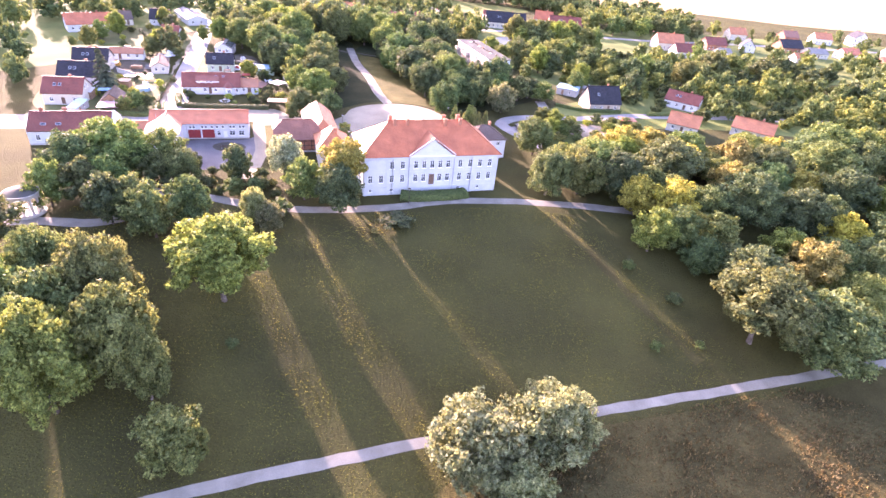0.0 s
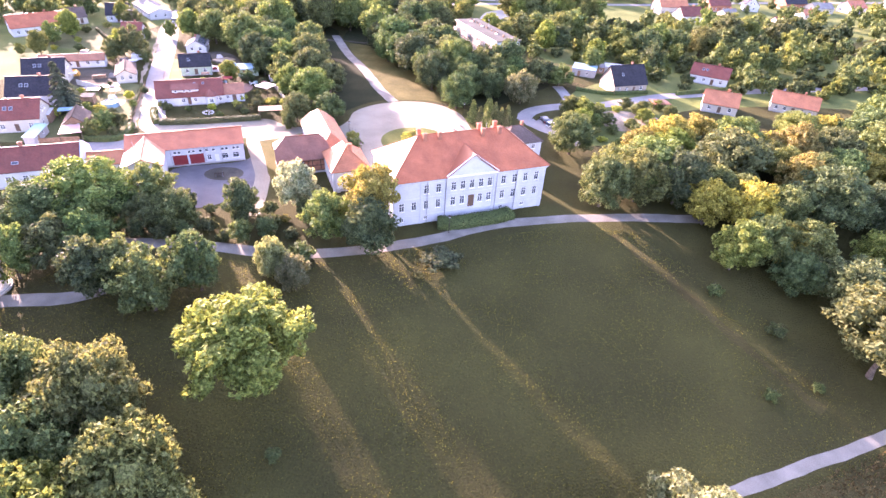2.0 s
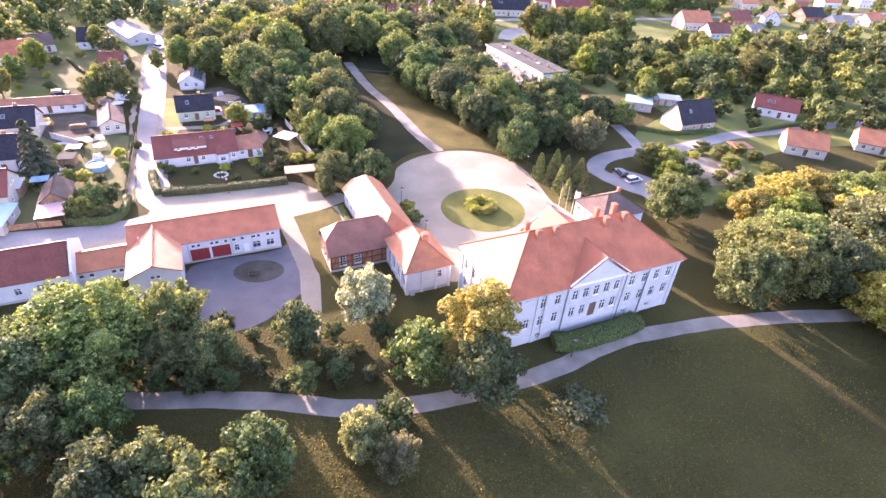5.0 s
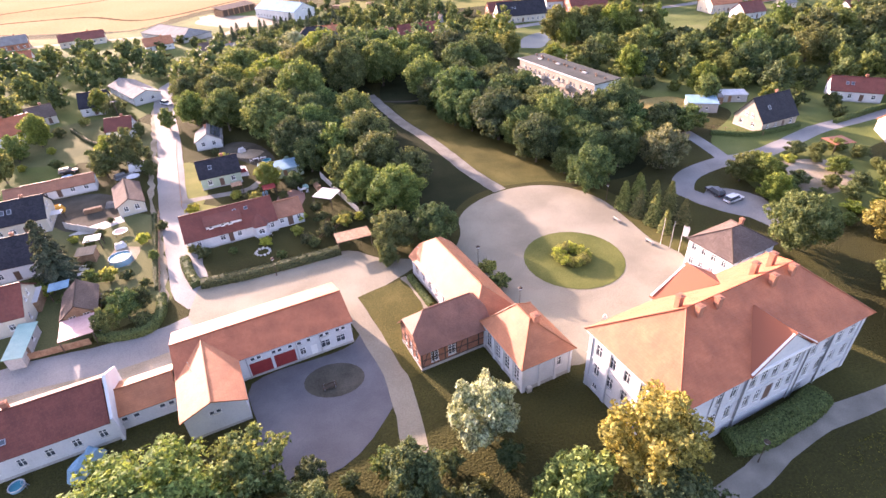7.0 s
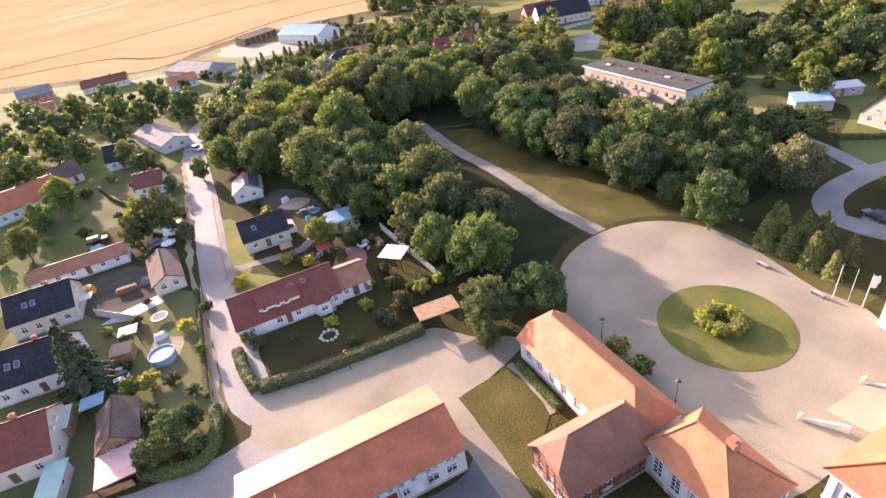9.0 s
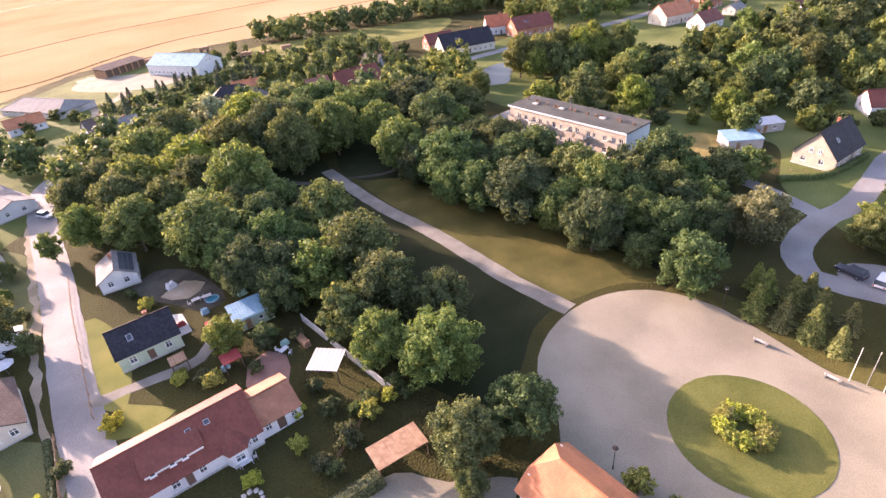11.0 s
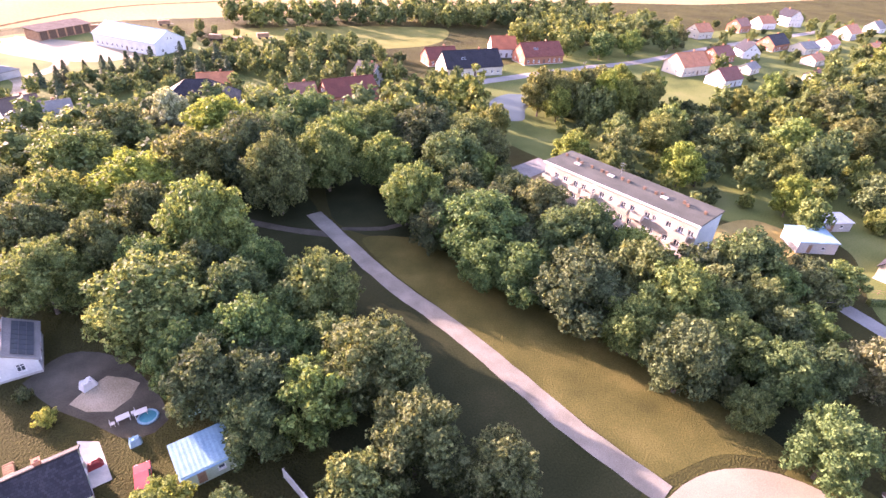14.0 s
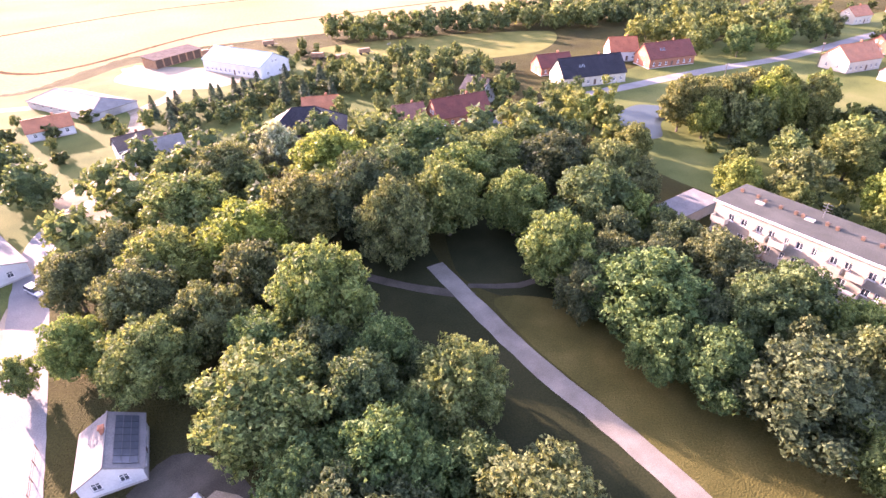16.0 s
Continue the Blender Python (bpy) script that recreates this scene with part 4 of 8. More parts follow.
def build_fire_station():
    ob = root("fire_station", -67.1, 133.9, 20.0, "white fire station with red roller doors and orange tile roof", "fire station")
    s = [(8.7, 0.0, 3.0, 2.6, "door", REDDOOR), (12.1, 0.0, 3.0, 2.6, "door", REDDOOR), (15.7, 0.9, 0.9, 1.3), (17.3, 0.0, 0.9, 2.1, "door", FRAME), (18.8, 0.9, 1.4, 1.3), (21.1, 0.9, 1.4, 1.3)]
    for x in (9.0, 9.85, 11.9, 12.75, 14.2, 15.5, 16.9, 18.8, 19.65, 21.2, 22.05):
        s.append((x, 2.9, 0.7, 0.65, "plain"))
    body(ob, I4, 23.6, 9.9, 4.35, WHITE, {"s": s, "n": row(1.5, 2.8, 8, 1.2, 1.0, 1.1), "e": [(2.0, 1.0, 1.1, 1.2), (6.5, 1.0, 1.1, 1.2)]}, gable=6.1, base=0.35)
    gable_roof(ob, I4, 23.6, 9.9, 4.35, 6.15, RED_T, 0.45, 0.3)
    t = ob.matrix_world.inverted() @ Matrix.Translation((-72.6, 125.2, 0)) @ rot_z(110)
    body(ob, t, 11.6, 7.4, 4.35, WHITE, {"w": [(2.9, 3.0, 0.7, 0.65, "plain"), (3.7, 3.0, 0.7, 0.65, "plain")]}, gable=5.8, base=0.35)
    gable_roof(ob, t, 12.6, 7.4, 4.35, 5.95, ORANGE_T, 0.35, 0.3)
    gutter(ob, I4, -3.5, 12.0, -5.4, 4.15)
    bm = bmesh.new()
    add_tube(bm, t @ Vector((1.0, 1.8, 5.2)), t @ Vector((1.0, 1.8, 6.9)), 0.05, 0.05, 6)
    part("aerial", bm, METAL, ob)
    for x in (3.6, 7.0):
        bm = bmesh.new()
        add_tube(bm, (x, -5.05, 0), (x, -5.05, 4.1), 0.05, 0.05, 6)
        part("downpipe", bm, METAL, ob)
    t = ob.matrix_world.inverted() @ Matrix.Translation((-81.9, 125.5, 0)) @ rot_z(20)
    body(ob, t, 8.4, 6.2, 2.7, WHITE, {"s": [(1.5, 1.3, 0.8, 0.7, "plain"), (2.9, 1.3, 0.8, 0.7, "plain"), (6.0, 1.3, 0.8, 0.7, "plain"), (7.1, 1.3, 0.8, 0.7, "plain")]})
    gable_roof(ob, t, 8.6, 6.2, 2.7, 4.2, ORANGE_T, 0.35, 0.0)


def build_big_house():
    ob = root("farmhouse", -93.3, 121.4, 20.0, "white farmhouse with old dark red tile roof", "house")
    s = row(1.5, 2.9, 6, 1.2, 1.0, 1.3)
    body(ob, I4, 18.0, 9.0, 3.7, WHITE, {"s": s, "n": list(s), "e": []}, gable=6.6, base=0.4)
    gable_roof(ob, I4, 17.6, 9.0, 3.7, 6.7, DARKRED_T, 0.4, 0.0)
    bm = bmesh.new()
    v = [(9.05, -4.9, 0), (9.05, 4.9, 0), (9.05, 4.9, 4.2), (9.05, 0, 7.2), (9.05, -4.9, 4.2)]
    a = [bm.verts.new(p) for p in v]
    b = [bm.verts.new((p[0] + 0.35, *p[1:])) for p in v]
    bm.faces.new(a[::-1])
    bm.faces.new(b)
    for k in range(5):
        bm.faces.new((a[k], a[(k + 1) % 5], b[(k + 1) % 5], b[k]))
    part("fire_wall", bm, WHITE, ob, "white gable parapet wall")
    for u in (-5.6, -2.4):
        skylight(ob, I4, 18.0, 9.0, 3.7, 6.7, u, 0.3, -1, 1.2, 0.7)
    for u, v in ((-1.5, 0.5), (-6.5, 0.7)):
        chimney(ob, u, v, 6.0, 7.6)


def build_long_house():
    ob = root("cottage", -80.2, 170.4, 19.5, "long white cottage with dark red tile roof and dormer", "house")
    body(ob, I4, 17.0, 9.6, 2.6, WHITE, {"s": [(1.6, 1.0, 0.9, 1.0), (6.0, 0.9, 1.0, 1.1), (7.6, 0.2, 0.9, 2.0, "door", BROWNFRAME), (9.2, 1.0, 0.9, 1.0), (14.6, 0.9, 1.0, 1.1), (15.7, 0.9, 0.8, 1.1)], "w": [(2.5, 1.0, 1.0, 1.2), (6.2, 1.0, 1.0, 1.2)]}, gable=5.5, base=0.3)
    gable_roof(ob, I4, 17.0, 9.6, 2.6, 5.6, DARKRED_T, 0.4, 0.35)
    bm = bmesh.new()
    add_box(bm, -4.5, 2.2, -3.6, -1.4, 3.1, 4.2)
    dorm = part("dormer", bm, WHITE, ob, "long white shed dormer")
    roof_from(ob, I4, [[(-4.7, -3.9, 4.15), (2.4, -3.9, 4.15), (2.4, -0.5, 5.25), (-4.7, -0.5, 5.25)]], DARKRED_T, "dormer_roof", 0.12)
    for x in (-3.6, -1.4, 0.0):
        add_window(dorm, Matrix.Translation((x, -3.64, 3.45)), 0.7, 0.55, "plain")
    bm = bmesh.new()
    bay = [(3.6, -4.75), (4.3, -6.1), (6.2, -6.1), (6.9, -4.75)]
    lo, hi = [bm.verts.new((*p, 0)) for p in bay], [bm.verts.new((*p, 2.6)) for p in bay]
    for k in range(3):
        bm.faces.new((lo[k], lo[k + 1], hi[k + 1], hi[k]))
    bm.faces.new(hi)
    bm.faces.new((lo[3], lo[0], hi[0], hi[3]))
    bay_ob = part("bay", bm, WHITE, ob, "white bay with window")
    add_window(bay_ob, Matrix.Translation((5.25, -6.12, 0.9)), 1.2, 1.1, "cross")
    roof_from(ob, I4, [[(4.1, -6.4, 2.6), (6.4, -6.4, 2.6), (5.25, -3.2, 4.0)], [(6.4, -6.4, 2.6), (7.3, -4.6, 2.6), (5.25, -3.2, 4.0)], [(3.2, -4.6, 2.6), (4.1, -6.4, 2.6), (5.25, -3.2, 4.0)]], DARKRED_T, "bay_roof", 0.08)
    for u, v in ((1.4, 0.72), (3.6, 0.72)):
        skylight(ob, I4, 17.0, 9.6, 2.6, 5.6, u, v, -1, 0.7, 0.7)
    t = Matrix.Translation((11.3, -0.6, 0))
    body(ob, t, 5.6, 7.2, 2.4, WHITE, {"s": [(0.7, 1.0, 0.9, 1.0), (2.3, 0.1, 1.1, 2.0, "door", BROWNFRAME), (4.2, 1.0, 0.9, 1.0)], "e": [(1.5, 0.9, 1.0, 1.1)]}, gable=4.0)
    gable_roof(ob, t, 5.6, 7.2, 2.4, 4.1, FADED_T, 0.3, 0.25)


def simple_house(name, x, y, yaw, length, width, eave, ridge, wall, roof, label, group="", ends=(0, 0), stack=True, rows=1, hip=False, lights=0, category="house"):
    ob = root(name, x, y, yaw, label, category, group)
    n = max(2, int(length / 2.6))
    step = (length - 1.2) / n
    s = []
    for r in range(rows):
        s += row(0.6 + step / 2 - 0.5, step, n, 0.95 + 2.7 * r, 1.0, 1.2)
    e = [(width * 0.2, 1.0, 1.0, 1.2), (width * 0.62, 1.0, 1.0, 1.2)]
    if rows > 1:
        e = row(0.7, (width - 0.6) / 4, 4, 1.0, 0.9, 1.25) + row(0.7, (width - 0.6) / 4, 4, 3.65, 0.9, 1.25)
    k = n // 2
    front = [h for j, h in enumerate(s) if j != k] + [(s[k][0], 0.05, 1.0, 2.05, "door", BROWNFRAME)]
    body(ob, I4, length, width, eave, wall, {"s": front, "n": s, "e": e, "w": list(e)}, gable=None if hip else ridge - 0.1, base=0.3)
    if hip:
        hip_roof(ob, I4, length, width, eave, ridge, roof, 0.4)
    else:
        gable_roof(ob, I4, length, width, eave, ridge, roof, 0.4, 0.3, ends)
        if ridge - eave > 2.6:
            for sx, a in ((-1, 270), (1, 90)):
                for dy in (-0.9, 0.9):
                    add_window(ob, Matrix.Translation((sx * (length / 2 + 0.02), dy, eave + 0.35)) @ rot_z(a), 0.8, 1.05)
    if stack:
        chimney(ob, length * 0.16, 0.3, ridge - 0.9, ridge + 0.8, 0.6, 0.5)
    for j in range(lights):
        skylight(ob, I4, length, width, eave, ridge, -length * 0.2 + 1.3 * j, 0.5)
    return ob


def flat_shed(name, x, y, yaw, length, width, height, wall, roof, label, slope=0.25, category="shed", group=""):
    ob = root(name, x, y, yaw, label, category, group)
    body(ob, I4, length, width, height - 0.1, wall, {"s": [(length * 0.25, 0.05, 0.9, 1.9, "door", PLANK), (length * 0.6, 0.9, 0.8, 0.7, "plain")]} if height > 2.1 and length > 3 else None)
    bm = bmesh.new()
    n = 2 * max(3, int(length / 0.45))
    rows = []
    for k in range(n + 1):
        x0 = -length / 2 - 0.2 + (length + 0.4) * k / n
        rib = 0.02 * (k % 2)
        rows.append([bm.verts.new(p) for p in ((x0, -width / 2 - 0.25, height - slope + rib), (x0, width / 2 + 0.2, height + slope + rib), (x0, width / 2 + 0.2, height + slope - 0.08), (x0, -width / 2 - 0.25, height - slope - 0.08))])
    for a, b in zip(rows, rows[1:]):
        for j in range(4):
            bm.faces.new((a[j], b[j], b[(j + 1) % 4], a[(j + 1) % 4])[::-1])
    bm.faces.new(rows[0][::-1])
    bm.faces.new(rows[-1])
    bmesh.ops.recalc_face_normals(bm, faces=bm.faces)
    part("roof", bm, roof, ob)
    return ob


def open_roof(name, x, y, yaw, length, width, height, roof, label, category="carport", striped=False):
    ob = root(name, x, y, yaw, label, category)
    for sx in (-1, 1):
        for sy in (-1, 1):
            box("post", WOOD, ob, sx * (length / 2 - 0.15) - 0.07, sx * (length / 2 - 0.15) + 0.07, sy * (width / 2 - 0.15) - 0.07, sy * (width / 2 - 0.15) + 0.07, 0, height - 0.05)
    n = 15 if striped else 6
    for k in range(n):
        x0, x1 = -length / 2 + length * k / n, -length / 2 + length * (k + 1) / n
        mat = (roof if k % 2 == 0 else GREYWALL) if striped else roof
        box("roof_panel", mat, ob, x0, x1 - 0.02, -width / 2, width / 2, height - 0.05, height + 0.05)
    return ob


def build_flats():
    ob = root("block_of_flats", 7.7, 230.7, -67.5, "weathered three-storey block of flats with balconies and flat grey roof", "apartment building")
    length, width, height = 34.5, 9.0, 9.9
    s = []
    cols = (2.6, 4.9, 7.6, 9.6, 12.2, 14.0, 16.4, 19.0, 21.0, 24.2, 25.9, 28.6, 31.0, 32.9)
    for r in range(3):
        for k, x in enumerate(cols):
            s.append((x, 1.5 + 2.85 * r, 0.75 if k in (4, 10, 6) else 1.1, 1.25, "split"))
    body(ob, I4, length, width, height, PINKWALL, {"s": s, "n": row(1.2, 2.4, 14, 7.2, 1.1, 1.25) + row(1.2, 2.4, 14, 4.35, 1.1, 1.25) + row(1.2, 2.4, 14, 1.5, 1.1, 1.25)}, base=0.9)
    box("end_wall", BLUEWALL, ob, length / 2 + 0.003, length / 2 + 0.15, -width / 2, width / 2, 0.9, height - 0.2, "pale blue rendered end wall")
    bm = bmesh.new()
    add_box(bm, -length / 2 - 0.35, length / 2 + 0.35, -width / 2 - 0.4, width / 2 + 0.4, height - 0.02, height + 0.28)
    bmesh.ops.bevel(bm, geom=bm.edges[:], offset=0.04, segments=1, affect="EDGES")
    part("roof", bm, FELT, ob, "flat grey felt roof")
    box("fascia", WHITE, ob, -length / 2 - 0.4, length / 2 + 0.4, -width / 2 - 0.46, -width / 2 - 0.4, height - 0.1, height + 0.3)
    for x0, w in ((0.3, 2.6), (7.4, 2.4), (10.5, 2.4), (18.8, 2.4), (21.9, 2.4), (30.6, 2.8)):
        for r in range(3):
            z = 1.0 + 2.85 * r
            bal = box("balcony", WHITE, ob, -length / 2 + x0, -length / 2 + x0 + w, -width / 2 - 1.3, -width / 2 + 0.01, z - 0.14, z, "pale concrete balcony")
            for part_x in (x0, x0 + w - 0.06):
                box("side_panel", CREAM, bal, -length / 2 + part_x, -length / 2 + part_x + 0.06, -width / 2 - 1.28, -width / 2 - 0.02, z, z + 1.0)
            box("front_panel", (CREAM, GREYWALL, PINKWALL)[(r + int(x0)) % 3], bal, -length / 2 + x0, -length / 2 + x0 + w, -width / 2 - 1.34, -width / 2 - 1.28, z - 0.1, z + 1.0)
    for x in (-16.2, -13.3, -11.6, -9.0, -6.5, -5.4, -1.8, -0.2, 3.4, 5.9, 6.9, 11.4, 12.4, 15.9):
        chimney(ob, x, 0.9 + 0.6 * math.sin(x * 5), height + 0.2, height + 0.85, 0.5, 0.4, BROWNFRAME)
    for x, y in ((-12.0, -0.6), (-4.2, 0.2), (7.8, 0.1)):
        box("roof_hatch", GREYWALL, ob, x - 0.7, x + 0.7, y - 0.4, y + 0.4, height + 0.28, height + 0.55)
    bm = bmesh.new()
    add_tube(bm, (-3.4, 2.6, height + 0.2), (-3.4, 2.6, height + 3.0), 0.04, 0.03, 6)
    for z in (1.6, 2.2, 2.7):
        add_tube(bm, (-4.0, 2.6, height + z), (-2.6, 2.6, height + z), 0.025, 0.025, 5)
    part("aerial", bm, METAL, ob, "rooftop aerial")


build_pavilion()
build_barn()
build_fire_station()
build_big_house()
build_long_house()
build_flats()
simple_house("outbuilding", 8.6, 141.5, 22, 10.2, 8.2, 5.4, 8.2, WHITE, OLD_T, "white two-storey outbuilding with weathered hipped roof", rows=2, hip=True)
simple_house("house", -87.9, 195.0, 19, 9.0, 6.8, 3.0, 5.8, GREENWALL, SLATE_T, "pale green house with dark slate roof and solar panels", lights=1)
simple_house("house", 52.6, 199.6, 18, 12.5, 8.6, 3.0, 8.0, PINKWALL, SLATE_T, "tan gabled house with steep dark roof", lights=1)
simple_house("house", 88.0, 213.0, -30, 12.5, 8.5, 3.0, 5.8, WHITE, DARKRED_T, "white house with red tile roof", lights=2)
simple_house("house", 79.0, 184.0, -24, 10, 9, 2.8, 5.6, CREAM, ORANGE_T, "low house with bright orange tile roof")
simple_house("house", 104.0, 186.0, -30, 13, 9, 2.8, 5.4, CREAM, ORANGE_T, "low house with faded orange tile roof")
open_roof("carport", 58.6, 180.8, 5, 5.5, 4.5, 2.5, ORANGE_T, "open carport with orange roof beside the drive")
open_roof("carport", -55.0, 160.2, 15, 6.6, 3.6, 2.4, PLANK, "long carport with reddish flat roof")
open_roof("pergola", -61.1, 177.9, -26, 4.6, 4.4, 2.6, WHITESHEET, "garden pergola with white and grey striped roof", "pergola", True)
flat_shed("shed", -71.8, 195.8, 17, 6.2, 4.6, 2.5, GREENWALL, BLUESHEET, "garden shed with pale blue metal roof")
solar = simple_house("house", -96.6, 219.8, 103, 8.0, 6.6, 2.5, 4.4, WHITE, FIBRE, "small white house with solar panels on its roof")
W_HOUSES = [(-125.5, 180.0, 18, 10.5, 8.5, 3.4, 6.6), (-118.5, 163.3, 16, 11.5, 9.0, 3.4, 6.8), (-112.5, 147.0, 17, 10, 9, 3.4, 6.6), (-142.3, 258.0, 14, 8.5, 8, 3.0, 6.6), (-125.0, 233.0, 8, 7, 6.5, 2.8, 5.4), (-156, 250, 40, 7, 6, 2.8, 5.6), (-119.0, 318.0, 30, 9, 8, 4.6, 7.4)]
for k, h in enumerate(W_HOUSES):
    simple_house("house", *h, (CREAM, WHITE, CREAM, WHITE, WHITE, CREAM, WHITE)[k], (SLATE_T, SLATE_T, DARKRED_T, SLATE_T, DARKRED_T, OLD_T, OLD_T)[k], ("cream village house with dark slate roof", "white village house with dark slate roof", "cream village house with red-brown roof", "white village house with dark roof", "small white house with dark red roof", "old cream house with weathered roof", "tall white house with pale roof")[k], "village houses", rows=2 if k == 6 else 1, lights=2 if k < 3 else 0)
timber = simple_house("house", -160.5, 234.0, 42, 19, 9.5, 3.2, 6.6, WHITE, RED_T, "half-timbered white farmhouse with red roof", "village houses")
simple_house("garage_row", -126.6, 195.0, 20, 18, 4.6, 2.4, 3.7, WHITE, FADED_T, "low row of garages with faded pinkish tile roof", stack=False, category="garage")
simple_house("cabin", -99.7, 147.8, 111, 7.6, 4.8, 2.3, 4.1, PLANK, OLD_T, "small brown cabin with dark weathered roof", stack=False, category="cabin")
open_roof("porch_roof", -97.3, 141.2, 111, 5.4, 4.8, 2.2, PINKSHEET, "terrace roof of faded pink sheets beside the cabin", "porch")
simple_house("house", -112.0, 316.0, 20, 10.5, 7.2, 3.2, 6.4, WHITE, FIBRE, "white gabled farmhouse with pale grey roof", "village houses")
simple_house("hall", -135.5, 272.5, -50, 24, 9, 2.8, 4.4, WHITE, FIBRE, "long low white hall with pale fibre cement roof", stack=False, category="hall")
simple_house("shed", -106.2, 186.8, 115, 11.5, 5.2, 2.5, 3.9, CREAM, OLD_T, "low farmyard shed with mossy brown roof", stack=False, category="shed")
flat_shed("shed", -109.5, 150.6, 16, 3.4, 4.0, 2.4, PLANK, WHITESHEET, "garden shed with white roof", 0.1)
flat_shed("shed", -104.8, 139.4, 103, 8.2, 2.2, 2.2, GREYWALL, GREENSHEET, "lean-to with green corrugated roof", 0.15)
flat_shed("shed", -105.9, 164.3, 10, 3.0, 2.6, 2.1, PLANK, FELT, "small dark garden shed", 0.1)
flat_shed("shed", 42.8, 214.2, -20, 8.0, 6.0, 2.8, GREYWALL, BLUESHEET, "large shed with pale blue sheet roof", 0.2)
flat_shed("shed", 55.0, 219.0, -12, 7.0, 4.0, 2.4, GREYWALL, WHITESHEET, "low shed with white roof", 0.15)
flat_shed("shed", 49.0, 218.5, -12, 4.0, 4.0, 2.3, PLANK, FIBRE, "small garden shed with grey roof", 0.15)
flat_shed("garage_block", 0.5, 257.0, -67.5, 6.0, 13.0, 2.6, PINKWALL, FIBRE, "flat-roofed garage block beside the flats", 0.05, "garage")
flat_shed("garage_block", -9.0, 251.5, -67.5, 5.0, 9.0, 2.5, BRICK, FIBRE, "old brick garage block with grey roof", 0.05, "garage")
N_HOUSES = [(-31, 325, 12, 17, 9, 3.2, 7.4), (-20.5, 342, -55, 9, 8, 4.0, 7.6), (22, 352, 5, 24, 11, 3.6, 8.8), (15, 368, 5, 13, 9, 3.0, 6.6), (48, 378, -10, 11, 9, 4.0, 8.4), (60, 366, 6, 20, 10, 3.6, 8.2), (-23.5, 297, -28, 10, 7.5, 3.0, 6.4), (-46, 326, 8, 9, 8, 3.0, 6.0), (-71, 340, 0, 11, 8, 3.0, 6.4)]
for k, h in enumerate(N_HOUSES):
    simple_house("house", *h, (BRICK, WHITE, CREAM, BRICK, WHITE, BRICK, WHITE, CREAM, CREAM)[k], (DARKRED_T, SLATE_T, SLATE_T, DARKRED_T, RED_T, DARKRED_T, RED_T, BROWN_T, ORANGE_T)[k], ("long brick house with dark red roof", "white gabled house with dark roof", "large cream house with dark slate roof", "brick house with red-brown roof", "white gabled house with bright red roof", "long brick barn house with dark red roof", "small white house with red roof", "low cream house with brown roof", "cream house with orange roof")[k], "hamlet houses", lights=2 if k in (2, 5) else 0)
simple_house("big_barn", -75, 318, -4, 21, 15, 4.6, 10.4, GREYWALL, SLATE_T, "large old barn with dark hipped roof", hip=True, stack=False, category="barn")
NE_HOUSES = [(186, 408, 10, 12, 9, 4, 7.5), (230, 423, 15, 12, 9, 4, 7.5), (258, 431, 5, 13, 9, 4, 7.5), (290, 440, 80, 14, 10, 6, 10), (118.5, 340, 8, 16, 11, 4.2, 8.6), (152, 357, 15, 14, 9, 3.4, 6.8), (122, 321.5, 12, 12, 9, 3.2, 6.8), (176, 363, 70, 11, 8, 3.6, 7.4), (208, 377, 15, 16, 10, 3.6, 7.6), (221, 368, 10, 13, 9, 3, 5.4), (246, 375, 20, 14, 9, 3.4, 6.6), (292, 398, 15, 15, 10, 4, 8)]
for k, h in enumerate(NE_HOUSES):
    simple_house("house", *h, (CREAM, BRICK, WHITE, WHITE, CREAM, BRICK, WHITE, WHITE, BRICK, CREAM, WHITE, WHITE)[k], (ORANGE_T, BROWN_T, ORANGE_T, SLATE_T, ORANGE_T, DARKRED_T, DARKRED_T, SLATE_T, SLATE_T, FIBRE, RED_T, ORANGE_T)[k], ("cream house with orange roof", "brick house with brown roof", "white house with orange roof", "tall white house with grey roof", "large cream house with orange roof", "brick house with dark red roof", "white house with dark red roof", "white house with dark roof", "brick house with dark roof", "low cream house with grey roof", "white house with red roof", "white house with orange roof")[k], "hamlet houses", rows=2 if k == 3 else 1)
FAR_HOUSES = [(150, 336, 20, 9, 6, 2.6, 4.4), (171, 320, 15, 8, 6, 2.6, 4.6), (262, 360, 15, 12, 8, 3, 6), (315, 380, 10, 12, 9, 3.4, 7), (340, 415, 15, 12, 9, 3.4, 7), (330, 350, 30, 12, 8, 3, 6), (200, 345, 15, 10, 7, 2.8, 5), (-206, 330, 20, 14, 9, 3, 6.5), (-230, 372, 25, 14, 9, 3, 6), (-196, 372, 20, 20, 9, 3, 5.6), (-151, 347, 25, 12, 8, 2.8, 5.4)]
for k, h in enumerate(FAR_HOUSES):
    simple_house("house", *h, (CREAM, WHITE, BRICK)[k % 3], (FIBRE, DARKRED_T, ORANGE_T, RED_T)[k % 4], ("low cream house with grey roof", "white house with dark red roof", "brick house with orange roof", "cream house with red roof", "white house with grey roof", "brick house with dark red roof", "cream house with orange roof", "white house with red roof", "brick house with grey roof", "cream house with dark red roof", "white house with orange roof")[k], "outlying houses")


